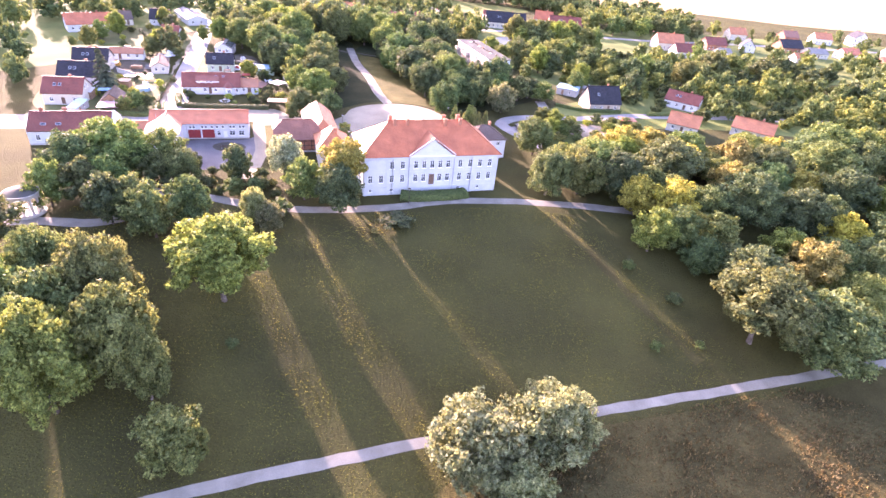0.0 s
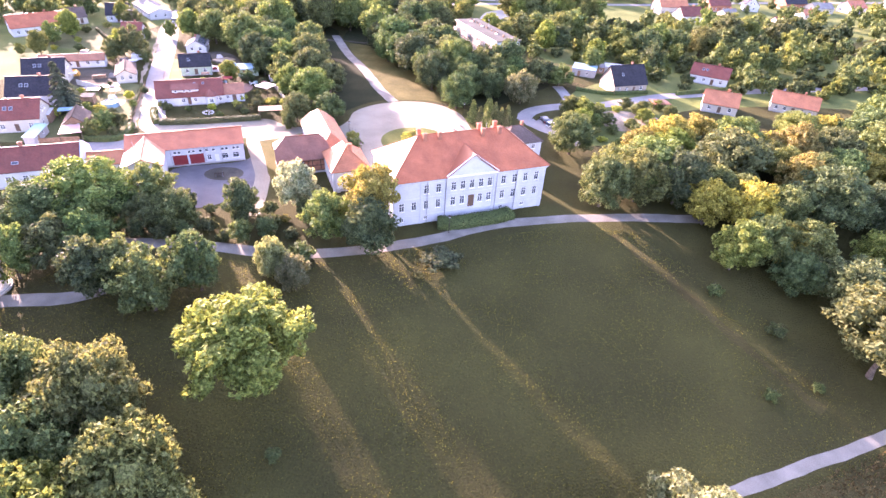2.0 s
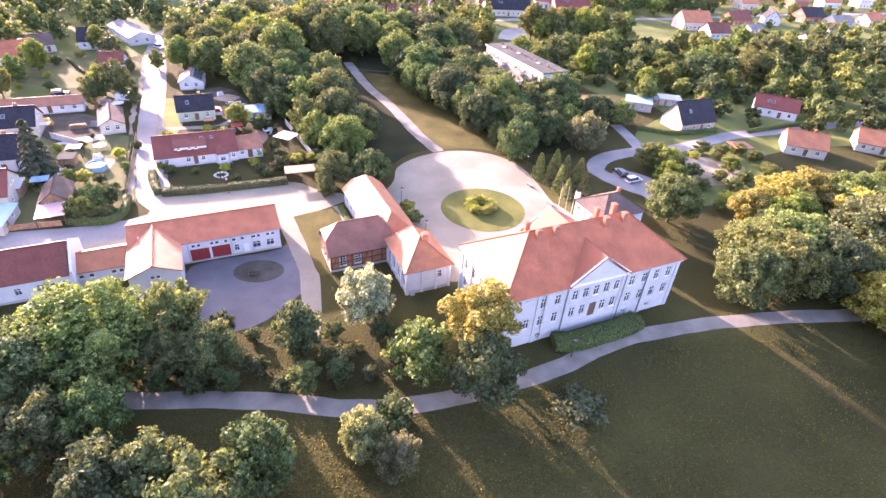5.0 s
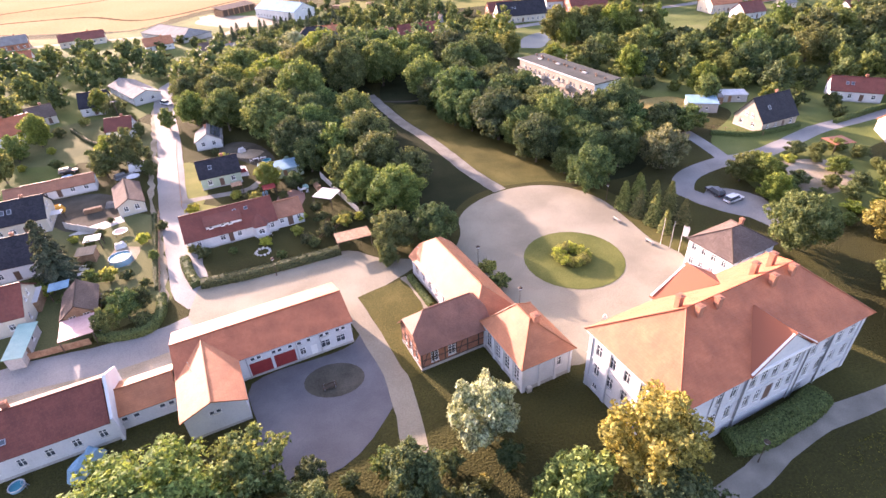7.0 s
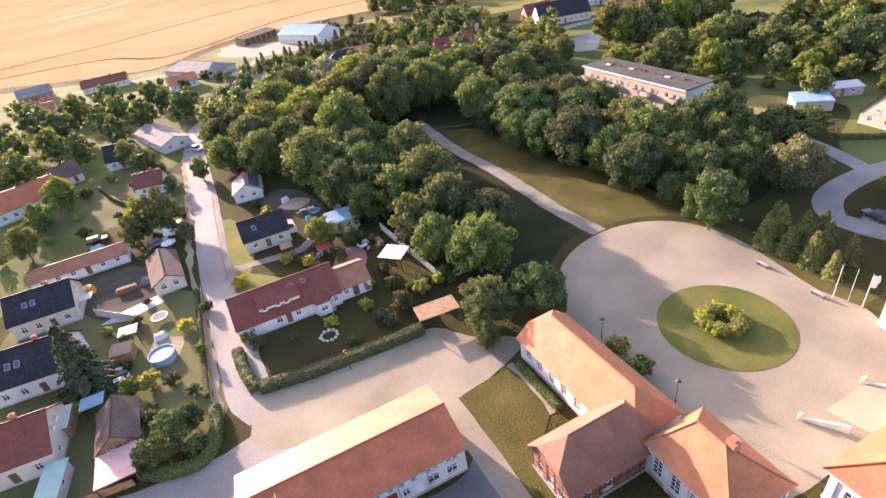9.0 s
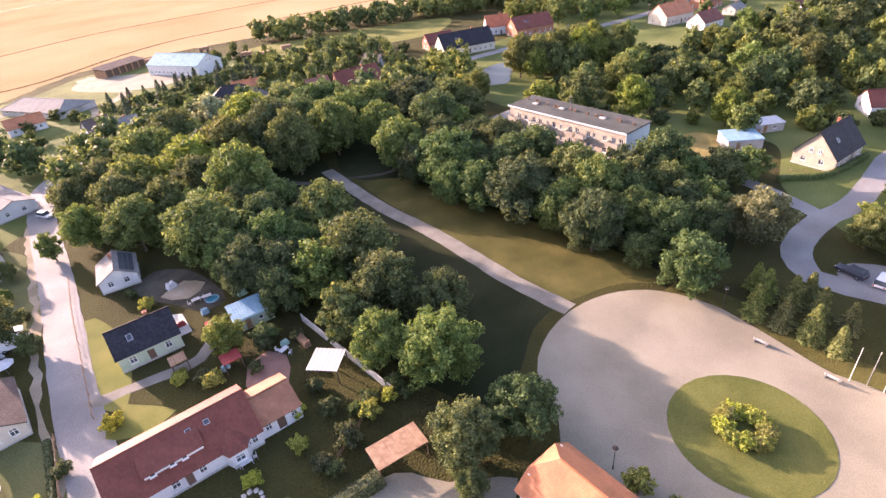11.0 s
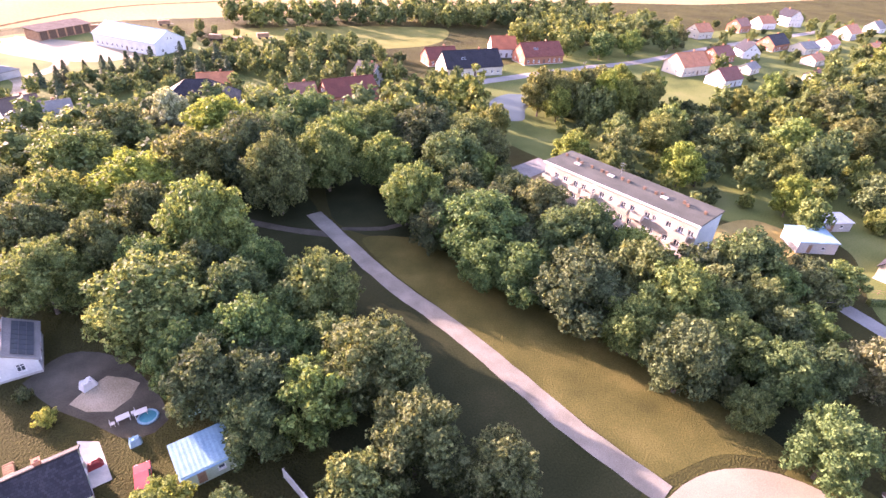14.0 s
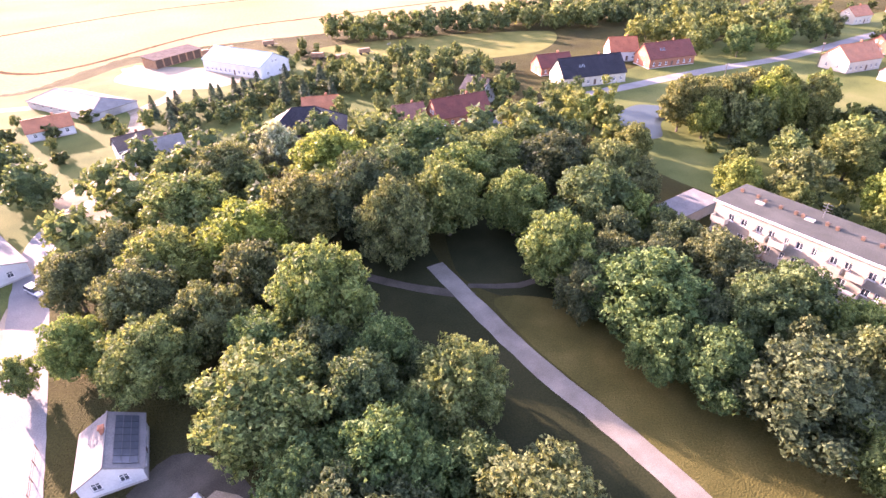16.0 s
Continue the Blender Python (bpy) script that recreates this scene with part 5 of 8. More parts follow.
def build_halls():
    ob = simple_house("farm_hall", -100.5, 407, -42, 33, 15, 4.8, 8.4, WHITE, BLUESHEET, "large white farm hall with pale blue sheet roof", stack=False, category="hall")
    ob = root("open_barn", -134, 433, 50, "open-fronted timber machine barn with brown roof", "barn")
    body(ob, I4, 24, 8, 3.6, PLANK, {"s": row(0.6, 3.9, 6, 0.1, 3.2, 3.2, "door", WOOD)})
    roof_from(ob, I4, [[(-12.4, -4.6, 3.6), (12.4, -4.6, 3.6), (12.4, 4.6, 4.8), (-12.4, 4.6, 4.8)]], OLD_T)
    ob = root("storage_hall", -151, 373, -40, "long low storage hall with grey hipped roof", "hall")
    body(ob, I4, 36, 16, 2.4, GREYWALL, {"e": [(5.0, 0.05, 5.0, 2.2, "door", METAL)], "s": row(3.0, 5.0, 6, 1.2, 1.6, 0.7, "plain")})
    hip_roof(ob, I4, 36, 16, 2.35, 5.2, FIBRE, 0.3, west=5.0, east=5.0)


build_halls()


def build_temple():
    ob = root("garden_temple", -79.3, 84.6, 10, "round stone garden temple with columns and low roof", "temple")
    bm = bmesh.new()
    for r0, r1, z0, z1 in ((3.2, 3.2, -0.6, 0.25), (2.9, 2.9, 0.25, 0.5)):
        add_tube(bm, (0, 0, z0), (0, 0, z1), r0, r1, 28)
    part("base", bm, STONE, ob)
    for k in range(10):
        a = 2 * math.pi * k / 10
        bm = bmesh.new()
        x, y = 2.45 * math.cos(a), 2.45 * math.sin(a)
        add_tube(bm, (x, y, 0.5), (x, y, 0.65), 0.32, 0.28, 12)
        add_tube(bm, (x, y, 0.65), (x, y, 3.5), 0.24, 0.2, 12)
        add_tube(bm, (x, y, 3.5), (x, y, 3.68), 0.24, 0.32, 12)
        part("column", bm, STONE, ob)
    bm = bmesh.new()
    add_tube(bm, (0, 0, 3.68), (0, 0, 4.3), 2.85, 2.85, 28)
    add_tube(bm, (0, 0, 4.3), (0, 0, 4.45), 3.05, 3.05, 28)
    part("entablature", bm, STONE, ob)
    bm = bmesh.new()
    add_tube(bm, (0, 0, 4.45), (0, 0, 5.1), 2.9, 0.3, 28)
    part("roof", bm, FELT, ob, "low grey conical roof")


build_temple()


# ---- trees ----
ICO = bmesh.new()
bmesh.ops.create_icosphere(ICO, subdivisions=1, radius=1.0)
ICO_V = np.array([v.co[:] for v in ICO.verts])
ICO_F = [tuple(v.index for v in f.verts) for f in ICO.faces]
ICO.free()


def mesh_from(name, verts, faces, mat):
    me = bpy.data.meshes.new(name)
    me.from_pydata(verts, [], faces)
    me.materials.append(mat)
    return me


def leaf_clumps(rng, centres, outward, size):
    """Small pointed leaf clumps, facing roughly outward."""
    n = len(centres)
    nrm = outward + rng.normal(0, 0.72, (n, 3))
    nrm[:, 2] += 0.25
    nrm /= np.linalg.norm(nrm, axis=1)[:, None] + 1e-9
    ref = rng.normal(0, 1, (n, 3))
    a = np.cross(nrm, ref)
    a /= np.linalg.norm(a, axis=1)[:, None] + 1e-9
    b = np.cross(nrm, a)
    s = size * rng.uniform(0.55, 1.4, (n, 1))
    c = centres
    v = np.stack([c - a * s * 0.62, c + a * s * 0.3 - b * s * 0.48 - nrm * s * 0.1, c + a * s * 0.36 + b * s * 0.5], 1)
    return v.reshape(-1, 3)


def crown_mesh(name, seed, mat, r=5.0, h=9.0, lobes=34, leaves=2600, size=0.5, top=0.42, ragged=0.35):
    """A domed crown of boughs, each a bunch of small lobes clad in leaf clumps, about r wide and h tall above its own foot."""
    rng = np.random.default_rng(seed)
    cs, rs, solid = [], [], [0, 1, 2]
    boughs = max(10, int(lobes * 0.45))
    lean = rng.uniform(-0.1, 0.1, 2)
    for z, q in ((0.26, 0.5), (0.46, 0.58), (0.64, 0.44)):
        cs.append(np.array([lean[0] * r, lean[1] * r, z * h]))
        rs.append(q * r)
    for k in range(boughs):
        z = ((k + rng.uniform(0.2, 0.8)) / boughs) ** 0.88
        if z < top:
            girth = 0.8 + 0.2 * (z / top)
        else:
            girth = math.sqrt(max(0.0, 1 - ((z - top) / (1.02 - top)) ** 2))
        big = r * rng.uniform(0.25, 0.4)
        a = k * 2.39996 + rng.uniform(-0.35, 0.35)
        d = max(0.0, girth * (1 + rng.uniform(-ragged, ragged) * 0.35) * r - big * 0.85)
        c = np.array([d * math.cos(a) + lean[0] * z * r, d * math.sin(a) + lean[1] * z * r, big * 0.8 + z * (h - 1.75 * big)])
        cs.append(c)
        rs.append(big * 0.74)
        solid.append(len(cs) - 1)
        for _ in range(5):
            way = np.array([math.cos(a) * 0.5, math.sin(a) * 0.5, 0.5]) + rng.normal(0, 0.85, 3)
            way /= np.linalg.norm(way) + 1e-9
            q = big * rng.uniform(0.28, 0.46)
            cs.append(c + way * (1.0 * big - q * rng.uniform(0.3, 0.9)) * (1, 1, 0.9))
            rs.append(q)
    cs, rs = np.array(cs), np.array(rs)
    lobes = len(cs)
    verts, faces = [], []
    for c, q in zip(cs[solid], rs[solid]):
        bump = 0.7 + 0.12 * rng.uniform(-1, 1, (len(ICO_V), 1))
        base = len(verts)
        verts += (c + ICO_V * q * bump * (1, 1, 0.88)).tolist()
        faces += [tuple(base + i for i in f) for f in ICO_F]
    pick = rng.choice(lobes, leaves * 3, p=rs ** 1.8 / (rs ** 1.8).sum())
    way = rng.normal(0, 1, (leaves * 3, 3))
    way /= np.linalg.norm(way, axis=1)[:, None]
    pts = cs[pick] + way * (rs[pick] * rng.uniform(0.74, 1.12, leaves * 3))[:, None] * (1, 1, 0.9)
    free = pts[:, 2] > 0
    for k in range(lobes):
        free &= (np.linalg.norm((pts - cs[k]) / (1, 1, 0.9), axis=1) > rs[k] * 0.7) | (pick == k)
    pts, way = pts[free][:leaves], way[free][:leaves]
    quads = leaf_clumps(rng, pts, way, size)
    base = len(verts)
    verts += quads.tolist()
    faces += [(base + 3 * k, base + 3 * k + 1, base + 3 * k + 2) for k in range(len(pts))]
    return mesh_from(name, verts, faces, mat)


def cone_mesh(name, seed, mat, r=2.2, h=7.0, leaves=1300, size=0.4, tiers=9):
    """A conifer: tiers of drooping boughs clad in needles."""
    rng = np.random.default_rng(seed)
    verts, faces = [], []
    pts, way = [], []
    for k in range(tiers):
        z = h * (k / tiers) ** 0.95
        rad = r * (1 - k / tiers) ** 0.85 + 0.12
        nb = max(5, int(9 * rad / r) + 4)
        for j in range(nb):
            a = 2 * math.pi * (j + rng.uniform(-0.3, 0.3)) / nb + k * 0.7
            q = rad * rng.uniform(0.8, 1.12)
            tip = np.array([q * math.cos(a), q * math.sin(a), z - 0.16 * q])
            foot = np.array([0, 0, z + h / tiers * 0.75])
            side = np.array([-math.sin(a), math.cos(a), 0]) * (0.22 * q + 0.1)
            base = len(verts)
            midp = foot * 0.45 + tip * 0.55
            verts += [foot.tolist(), (midp + side).tolist(), tip.tolist(), (midp - side).tolist(), (midp + [0, 0, 0.12 * q + 0.05]).tolist()]
            faces += [(base, base + 1, base + 4), (base + 1, base + 2, base + 4), (base + 2, base + 3, base + 4), (base + 3, base, base + 4)]
            m = max(3, int(leaves / (tiers * nb)))
            for _ in range(m):
                f = rng.uniform(0.3, 1.05)
                pts.append(foot + (tip - foot) * f + side * rng.uniform(-1, 1) * (1.1 - f) * 1.2 + [0, 0, rng.uniform(-0.08, 0.15)])
                way.append(np.array([math.cos(a), math.sin(a), 0.5]))
    quads = leaf_clumps(rng, np.array(pts), np.array(way), size)
    base = len(verts)
    verts += quads.tolist()
    faces += [(base + 3 * k, base + 3 * k + 1, base + 3 * k + 2) for k in range(len(pts))]
    return mesh_from(name, verts, faces, mat)


def trunk_mesh(seed, height, girth, limbs=5, reach=2.6):
    rng = random.Random(seed)
    bm = bmesh.new()
    p, r = Vector((0, 0, -0.4)), girth
    for k in range(4):
        q = p + Vector((rng.uniform(-0.15, 0.15), rng.uniform(-0.15, 0.15), (height + 0.4) / 4))
        add_tube(bm, p, q, r * (1.35 if k == 0 else 1), r * 0.82, 8, False)
        p, r = q, r * 0.82
    for k in range(limbs):
        a = 2 * math.pi * k / limbs + rng.uniform(-0.4, 0.4)
        s = Vector((0, 0, height * rng.uniform(0.45, 0.95)))
        e = s + Vector((math.cos(a) * reach, math.sin(a) * reach, rng.uniform(1.0, 2.4)))
        m = s.lerp(e, 0.5) + Vector((0, 0, -0.2))
        add_tube(bm, s, m, r * 0.75, r * 0.5, 6, False)
        add_tube(bm, m, e, r * 0.5, r * 0.2, 6, False)
    me = bpy.data.meshes.new("trunk")
    bm.to_mesh(me)
    bm.free()
    me.materials.append(BARK)
    return me


KINDS, COUNT, STREWN, PLACED = {}, {}, [], []
SPEC = {
    # kind: leaf material, crown radius, crown height, clear stem, lobes, leaf clumps, clump size, variants, label
    "big": (LEAF, 7.0, 13.0, 0.9, 60, 9000, 0.44, 4, "large spreading broadleaf tree in full summer leaf"),
    "big_dark": (LEAF_DARK, 7.0, 13.0, 0.9, 60, 9000, 0.44, 3, "large dark green broadleaf tree in full leaf"),
    "mid": (LEAF, 4.2, 8.7, 0.5, 38, 3400, 0.43, 4, "medium broadleaf tree in summer leaf"),
    "mid_dark": (LEAF_DARK, 4.2, 8.7, 0.5, 38, 3400, 0.43, 3, "medium dark green broadleaf tree"),
    "light": (LEAF_LIGHT, 5.0, 10.3, 0.7, 46, 6000, 0.42, 3, "bright yellow-green broadleaf tree in leaf"),
    "gold": (LEAF_GOLD, 5.0, 9.6, 0.6, 40, 5200, 0.42, 2, "tree with golden yellow foliage"),
    "silver": (LEAF_SILVER, 4.0, 7.4, 0.4, 34, 4600, 0.38, 2, "silvery grey-leaved tree with dense crown"),
    "tall": (LEAF_LIGHT, 3.6, 13.6, 0.4, 34, 3800, 0.46, 2, "tall slender poplar-like tree"),
    "far": (LEAF, 5.5, 10.1, 0.6, 28, 1900, 0.6, 4, "broadleaf tree in summer leaf"),
    "far_dark": (LEAF_DARK, 5.5, 10.1, 0.6, 28, 1900, 0.6, 3, "dark green broadleaf tree in leaf"),
    "bush": (HEDGE, 1.6, 2.3, 0.15, 16, 800, 0.28, 4, "dense green garden bush"),
    "bush_light": (LEAF_BUSH, 1.6, 2.3, 0.15, 16, 800, 0.28, 2, "bright green leafy garden bush"),
    "bush_gold": (LEAF_GOLD, 1.6, 2.3, 0.15, 16, 800, 0.28, 2, "bush with golden yellow leaves"),
    "willow": (LEAF_WILLOW, 5.6, 8.8, 0.5, 48, 6500, 0.4, 2, "broad willow-like tree with pale green foliage"),
    "big_light": (LEAF_LIGHT, 7.0, 13.0, 0.9, 66, 9500, 0.44, 2, "bright yellow-green broadleaf tree in leaf"),
    "spruce": (NEEDLE, 3.2, 10.5, 0.6, 0, 4600, 0.42, 2, "dark spruce with drooping boughs"),
    "young": (NEEDLE_YOUNG, 2.0, 6.0, 0.2, 0, 2200, 0.33, 3, "young yellow-green conifer on the grass"),
    "gold_high": (LEAF_GOLD, 5.0, 9.6, 4.6, 46, 5400, 0.42, 1, "tree with golden yellow foliage on a clear stem"),
    "park": (LEAF, 6.0, 9.4, 3.6, 54, 6200, 0.5, 3, "large park tree with a clear stem in full leaf"),
    "park_light": (LEAF_LIGHT, 6.0, 9.4, 3.2, 60, 9000, 0.42, 2, "bright yellow-green park tree with a clear stem"),
}


def stand(kind, x, y, r, tall, rng, top=None):
    """Where and how large a tree stands: broad trees are not much taller than narrow ones. top: its height, where known."""
    r0, h0, stem = SPEC[kind][1:4]
    r = r or r0
    high = h0 + stem
    if top:
        return Matrix.LocRotScale((x, y, ground_z(x, y) - 0.05), Euler((0, 0, rng.uniform(0, 6.28))), (r / r0, r / r0, top / high))
    if kind in ("tall", "spruce", "young") or kind.startswith("bush"):
        up = r / r0
    else:
        up = min(6.0 + 1.0 * r, 2.5 * r) / high
    return Matrix.LocRotScale((x, y, ground_z(x, y) - 0.05), Euler((0, 0, rng.uniform(0, 6.28))), (r / r0, r / r0, up * tall * rng.uniform(0.93, 1.07)))


def plant(kind, x, y, r=None, tall=1.0, label="", group="", top=None):
    """A tree or bush of a kind with its crown's radius; the first of each variant is built, the others copy it."""
    if kind == "light" and (r or 0) > 5.9:
        kind = "big_light"
    mat, r0, h0, stem, lobes, leaves, size, variants, text = SPEC[kind]
    leaves, size = int(leaves * 0.82), size * 1.08
    COUNT[kind] = COUNT.get(kind, -1) + 1
    k = COUNT[kind]
    PLACED.append((x, y, r or r0))
    rng = random.Random(kind + str(k))
    var = k % variants
    m = stand(kind, x, y, r, tall, rng, top)
    if (kind, var) in KINDS:
        ob = copy_thing(KINDS[kind, var], m)
        ob.matrix_basis = m
    else:
        bush = kind.startswith("bush")
        ob = new("bush" if bush else "tree")
        tagged(ob, text, "bush" if bush else "tree", group or ("garden bushes" if bush else "trees"))
        if not lobes:
            link_mesh("crown", cone_mesh("crown", 50 + var, mat, r0, h0, leaves, size), None, ob, Matrix.Translation((0, 0, stem)))
            link_mesh("trunk", trunk_mesh(var, h0 * 0.8, 0.05 * h0 * 0.3, 0), None, ob)
        else:
            link_mesh("crown", crown_mesh("crown", 10 * len(KINDS) + var, mat, r0, h0, lobes, leaves, size), None, ob, Matrix.Translation((0, 0, stem)))
            link_mesh("trunk", trunk_mesh(var, stem + h0 * (0.45 if not bush else 0.3), 0.045 * r0 + 0.03, 5, r0 * 0.45), None, ob)
        ob.matrix_basis = m
        KINDS[kind, var] = ob
    if label:
        tagged(ob, label)
    return ob


def wood(kinds, rows):
    """Single trees with their crown's radius and their height."""
    for k, (x, y, r, top) in enumerate(rows):
        plant(kinds[k % len(kinds)], x, y, r, top=top)


def grove(kinds, rows, tall=1.0, shift=(0, 0)):
    """Single trees; where one row covers a wide clump, three stand close together."""
    for k, (x, y, r) in enumerate(rows):
        x, y = x + shift[0], y + shift[1]
        if r < min(8.6, 1.38 * SPEC[kinds[k % len(kinds)]][1]):
            plant(kinds[k % len(kinds)], x, y, r, tall)
        else:
            for j in range(3):
                a = k * 1.3 + j * 2.094
                plant(kinds[(k + j) % len(kinds)], x + 0.52 * r * math.cos(a), y + 0.52 * r * math.sin(a), r * (0.66, 0.58, 0.52)[j], tall * (1.1, 1.0, 0.92)[j])


def fill(kinds, ring, spacing, seed, r=(3.0, 5.5), keep_off=(), tall=1.0, most=200, stuff=False):
    """Trees strewn over a stretch of the plan, no two too close."""
    rng = random.Random(seed)
    xs, ys = [p[0] for p in ring], [p[1] for p in ring]
    done = []
    for _ in range(6000):
        x, y = rng.uniform(min(xs), max(xs)), rng.uniform(min(ys), max(ys))
        inside = False
        for (ax, ay), (bx, by) in zip(ring, ring[1:] + ring[:1]):
            if (ay > y) != (by > y) and x < (bx - ax) * (y - ay) / (by - ay) + ax:
                inside = not inside
        if not inside or any((x - a) ** 2 + (y - b) ** 2 < spacing ** 2 for a, b in done) or any((x - a) ** 2 + (y - b) ** 2 < c * c for a, b, c in keep_off):
            continue
        kind, size = kinds[len(done) % len(kinds)], rng.uniform(*r)
        if any((x - a) ** 2 + (y - b) ** 2 < (0.62 * (c + size)) ** 2 for a, b, c in PLACED):
            continue
        done.append((x, y))
        if stuff:
            STREWN.append((kind, stand(kind, x, y, size, tall, rng)))
        else:
            plant(kind, x, y, size, tall)
        if len(done) >= most:
            break


# Lower park.
plant("park_light", -34.6, 68.8, 8.0, label="bright yellow-green tree standing alone on the lawn", top=16.5)
grove(["light", "big"], [(-50.5, 61.5, 6.4), (-59.0, 63.5, 5.4), (-43.2, 53.5, 6.4), (-53.0, 54.5, 6.6), (-38.0, 51.0, 3.8), (-62.5, 56, 6.8), (-49, 47, 6.5)], 1.4, (0.4, -1.5))
grove(["mid", "mid_dark"], [(-52.8, 82.2, 4.9), (-62.5, 84.5, 4.4), (-71.6, 91.1, 4.4), (-47.6, 87.0, 4.2), (-76.5, 88.0, 4.0), (-66.5, 92.5, 3.8), (-57.5, 85.8, 4.2)], 1.05, (0.2, -0.5))
grove(["big", "mid", "big_dark"], [(-73.4, 105.7, 8.2), (-65.6, 106.6, 6.8), (-78.5, 99.5, 6.6), (-57.6, 104.1, 3.9), (-70.0, 100.0, 4.8)], 0.92, (0.3, -0.6))
# Added bush: its shadow covers the upper end of a sun streak.
plant("bush", -20.6, 106.2, 2.6, top=3.0)
plant("mid_dark", -46.4, 106.6, 3.4, top=10.0)
plant("big", -78.0, 72.0, 6.6)
plant("big_dark", -84.0, 62.0, 8.0)
plant("silver", -38.0, 113.4, 4.4, 1.08, "silvery whitish-leaved tree in the shady garden")
plant("mid", -30.3, 102.2, 4.6, label="grey-green broadleaf tree beside the manor path", top=10.6)
plant("gold_high", -21.9, 104.4, 5.4, label="tree with golden yellow top beside the manor", top=15.0)
plant("big_dark", -21.4, 98.2, 4.9, top=11.5)
# Invented bush, as high as needed to shade the lawn just beyond.
plant("bush", -33.4, 95.6, 2.8, top=3.4)
plant("willow", -36.6, 90.2, 3.0, top=8.2, label="slender grey-green tree on the lawn by the path")
plant("willow", -32.8, 87.8, 2.6, top=7.4, label="slender grey-green tree on the lawn by the path")
plant("mid", -45.4, 100.5, 2.4, 0.8)
plant("light", -29.8, 40.6, 4.8, 1.1)
plant("willow", 9.2, 46.8, 7.4, label="broad willow-like tree beside the path", top=13.0)
plant("willow", 20.6, 51.0, 6.8, label="broad willow-like tree beside the path", top=12.0)
plant("willow", 14.6, 40.8, 4.8, top=9.0)
plant("park_light", 61.5, 79.4, 9.4, label="leaning old tree at the edge of the wood", top=16.0)
plant("bush", -9.2, 96.4, 4.2, label="broad low dark shrub on the lawn", top=2.3)
plant("bush_gold", -12.8, 92.4, 0.9)
grove(["bush"], [(-40.5, 105.0, 2.0), (40.3, 94.2, 1.5), (48.3, 86.4, 1.7), (50.6, 76.0, 1.1), (-30, 60, 1.2), (42, 74, 1.3)])
plant("bush_gold", -39.0, 107.4, 1.2, 1.0, "small orange-leaved bush by the path")
fill(["bush", "mid_dark", "bush"], [(-64, 100), (-58, 110), (-42, 113), (-30, 110), (-27, 103), (-36, 98.8), (-50, 100), (-62, 100)], 4.0, 61, (1.2, 2.2), [(-39, 107, 3.5)], most=14)
# The wood east of the manor.
grove(["light", "big", "big_dark", "gold", "big"], [(33.0, 121.5, 6.6), (38.1, 127, 8.5), (45.5, 118.8, 9.0), (56.5, 115.5, 9.0), (56.7, 132.1, 8.4), (31.1, 127, 6.7), (23.4, 144.5, 5.6), (72, 117, 8), (73.4, 130, 8), (64, 93, 7.4), (56, 101, 8.5), (88, 135, 10), (90, 115, 10), (80, 100, 10)], 0.95)
grove(["light", "gold", "big"], [(43, 141, 8.5), (57, 149, 8.5), (71.6, 145.5, 10.5), (93, 161, 9.5)], 0.72)
plant("big", 24.6, 118.6, 5.4, top=12.6, label="broad park tree beside the east end of the manor")
plant("light", 46.0, 101.0, 5.0, 1.0)
plant("gold", 49.0, 147.0, 6.6, 0.85)
plant("gold", 62.0, 140.0, 6.6, 0.9)
plant("gold", 78.0, 141.0, 6.4, 0.95)
plant("gold", 57.0, 104.0, 4.4, 0.95)
fill(["big_dark", "big", "light"], [(62, 70), (140, 80), (150, 170), (105, 165), (95, 120), (70, 88)], 11, 3, (6, 9.5), most=24)
# The avenue and the woods on its two sides.
wood(["big", "big", "mid"], [(-55.8, 215.8, 6.1, 13.5), (-51.8, 199.0, 7.2, 13.5), (-59.6, 196.6, 5.1, 12.0), (-49.8, 187.2, 5.6, 12.3), (-42.8, 181.8, 4.8, 10.2), (-56.8, 183.6, 4.4, 11.0), (-46.3, 170.8, 5.8, 11.2), (-53.3, 176.6, 4.3, 10.0)])
wood(["big_dark"], [(-70.4, 203.4, 5.6, 12.0), (-66.6, 209.4, 6.0, 13.0), (-65.2, 200.4, 5.2, 11.5), (-73.6, 208.4, 5.0, 11.5), (-67.6, 218.4, 5.6, 13.0), (-66.2, 195.4, 4.2, 9.5), (-61.0, 206.0, 4.6, 10.5), (-64.5, 225.0, 5.2, 12.0), (-79.5, 229.0, 5.6, 12.0), (-72.0, 226.0, 4.8, 12.0), (-57.0, 206.5, 4.4, 10.0), (-60.2, 222.0, 3.4, 9.0), (-61.5, 213.5, 4.2, 10.0)])
wood(["big"], [(-77.4, 217.8, 8.8, 15.0), (-70.6, 235.3, 7.7, 18.0), (-93.4, 229.4, 6.2, 13.0), (-87.4, 236.4, 5.9, 13.0), (-98.4, 243.2, 6.8, 14.0), (-104.0, 257.5, 5.8, 13.0), (-97.0, 271.5, 8.8, 15.0), (-91.5, 287.9, 8.4, 14.0), (-110.5, 252.0, 5.0, 11.5), (-104.5, 236.0, 4.8, 11.0), (-82.0, 245.0, 6.0, 14.0)])
wood(["light"], [(-95.5, 251.4, 7.8, 14.0), (-84.6, 256.6, 8.4, 15.0), (-74.6, 262.2, 8.4, 16.0), (-68.0, 284.6, 9.4, 16.0)])
plant("silver", -81.4, 299.0, 6.6, top=14.0)
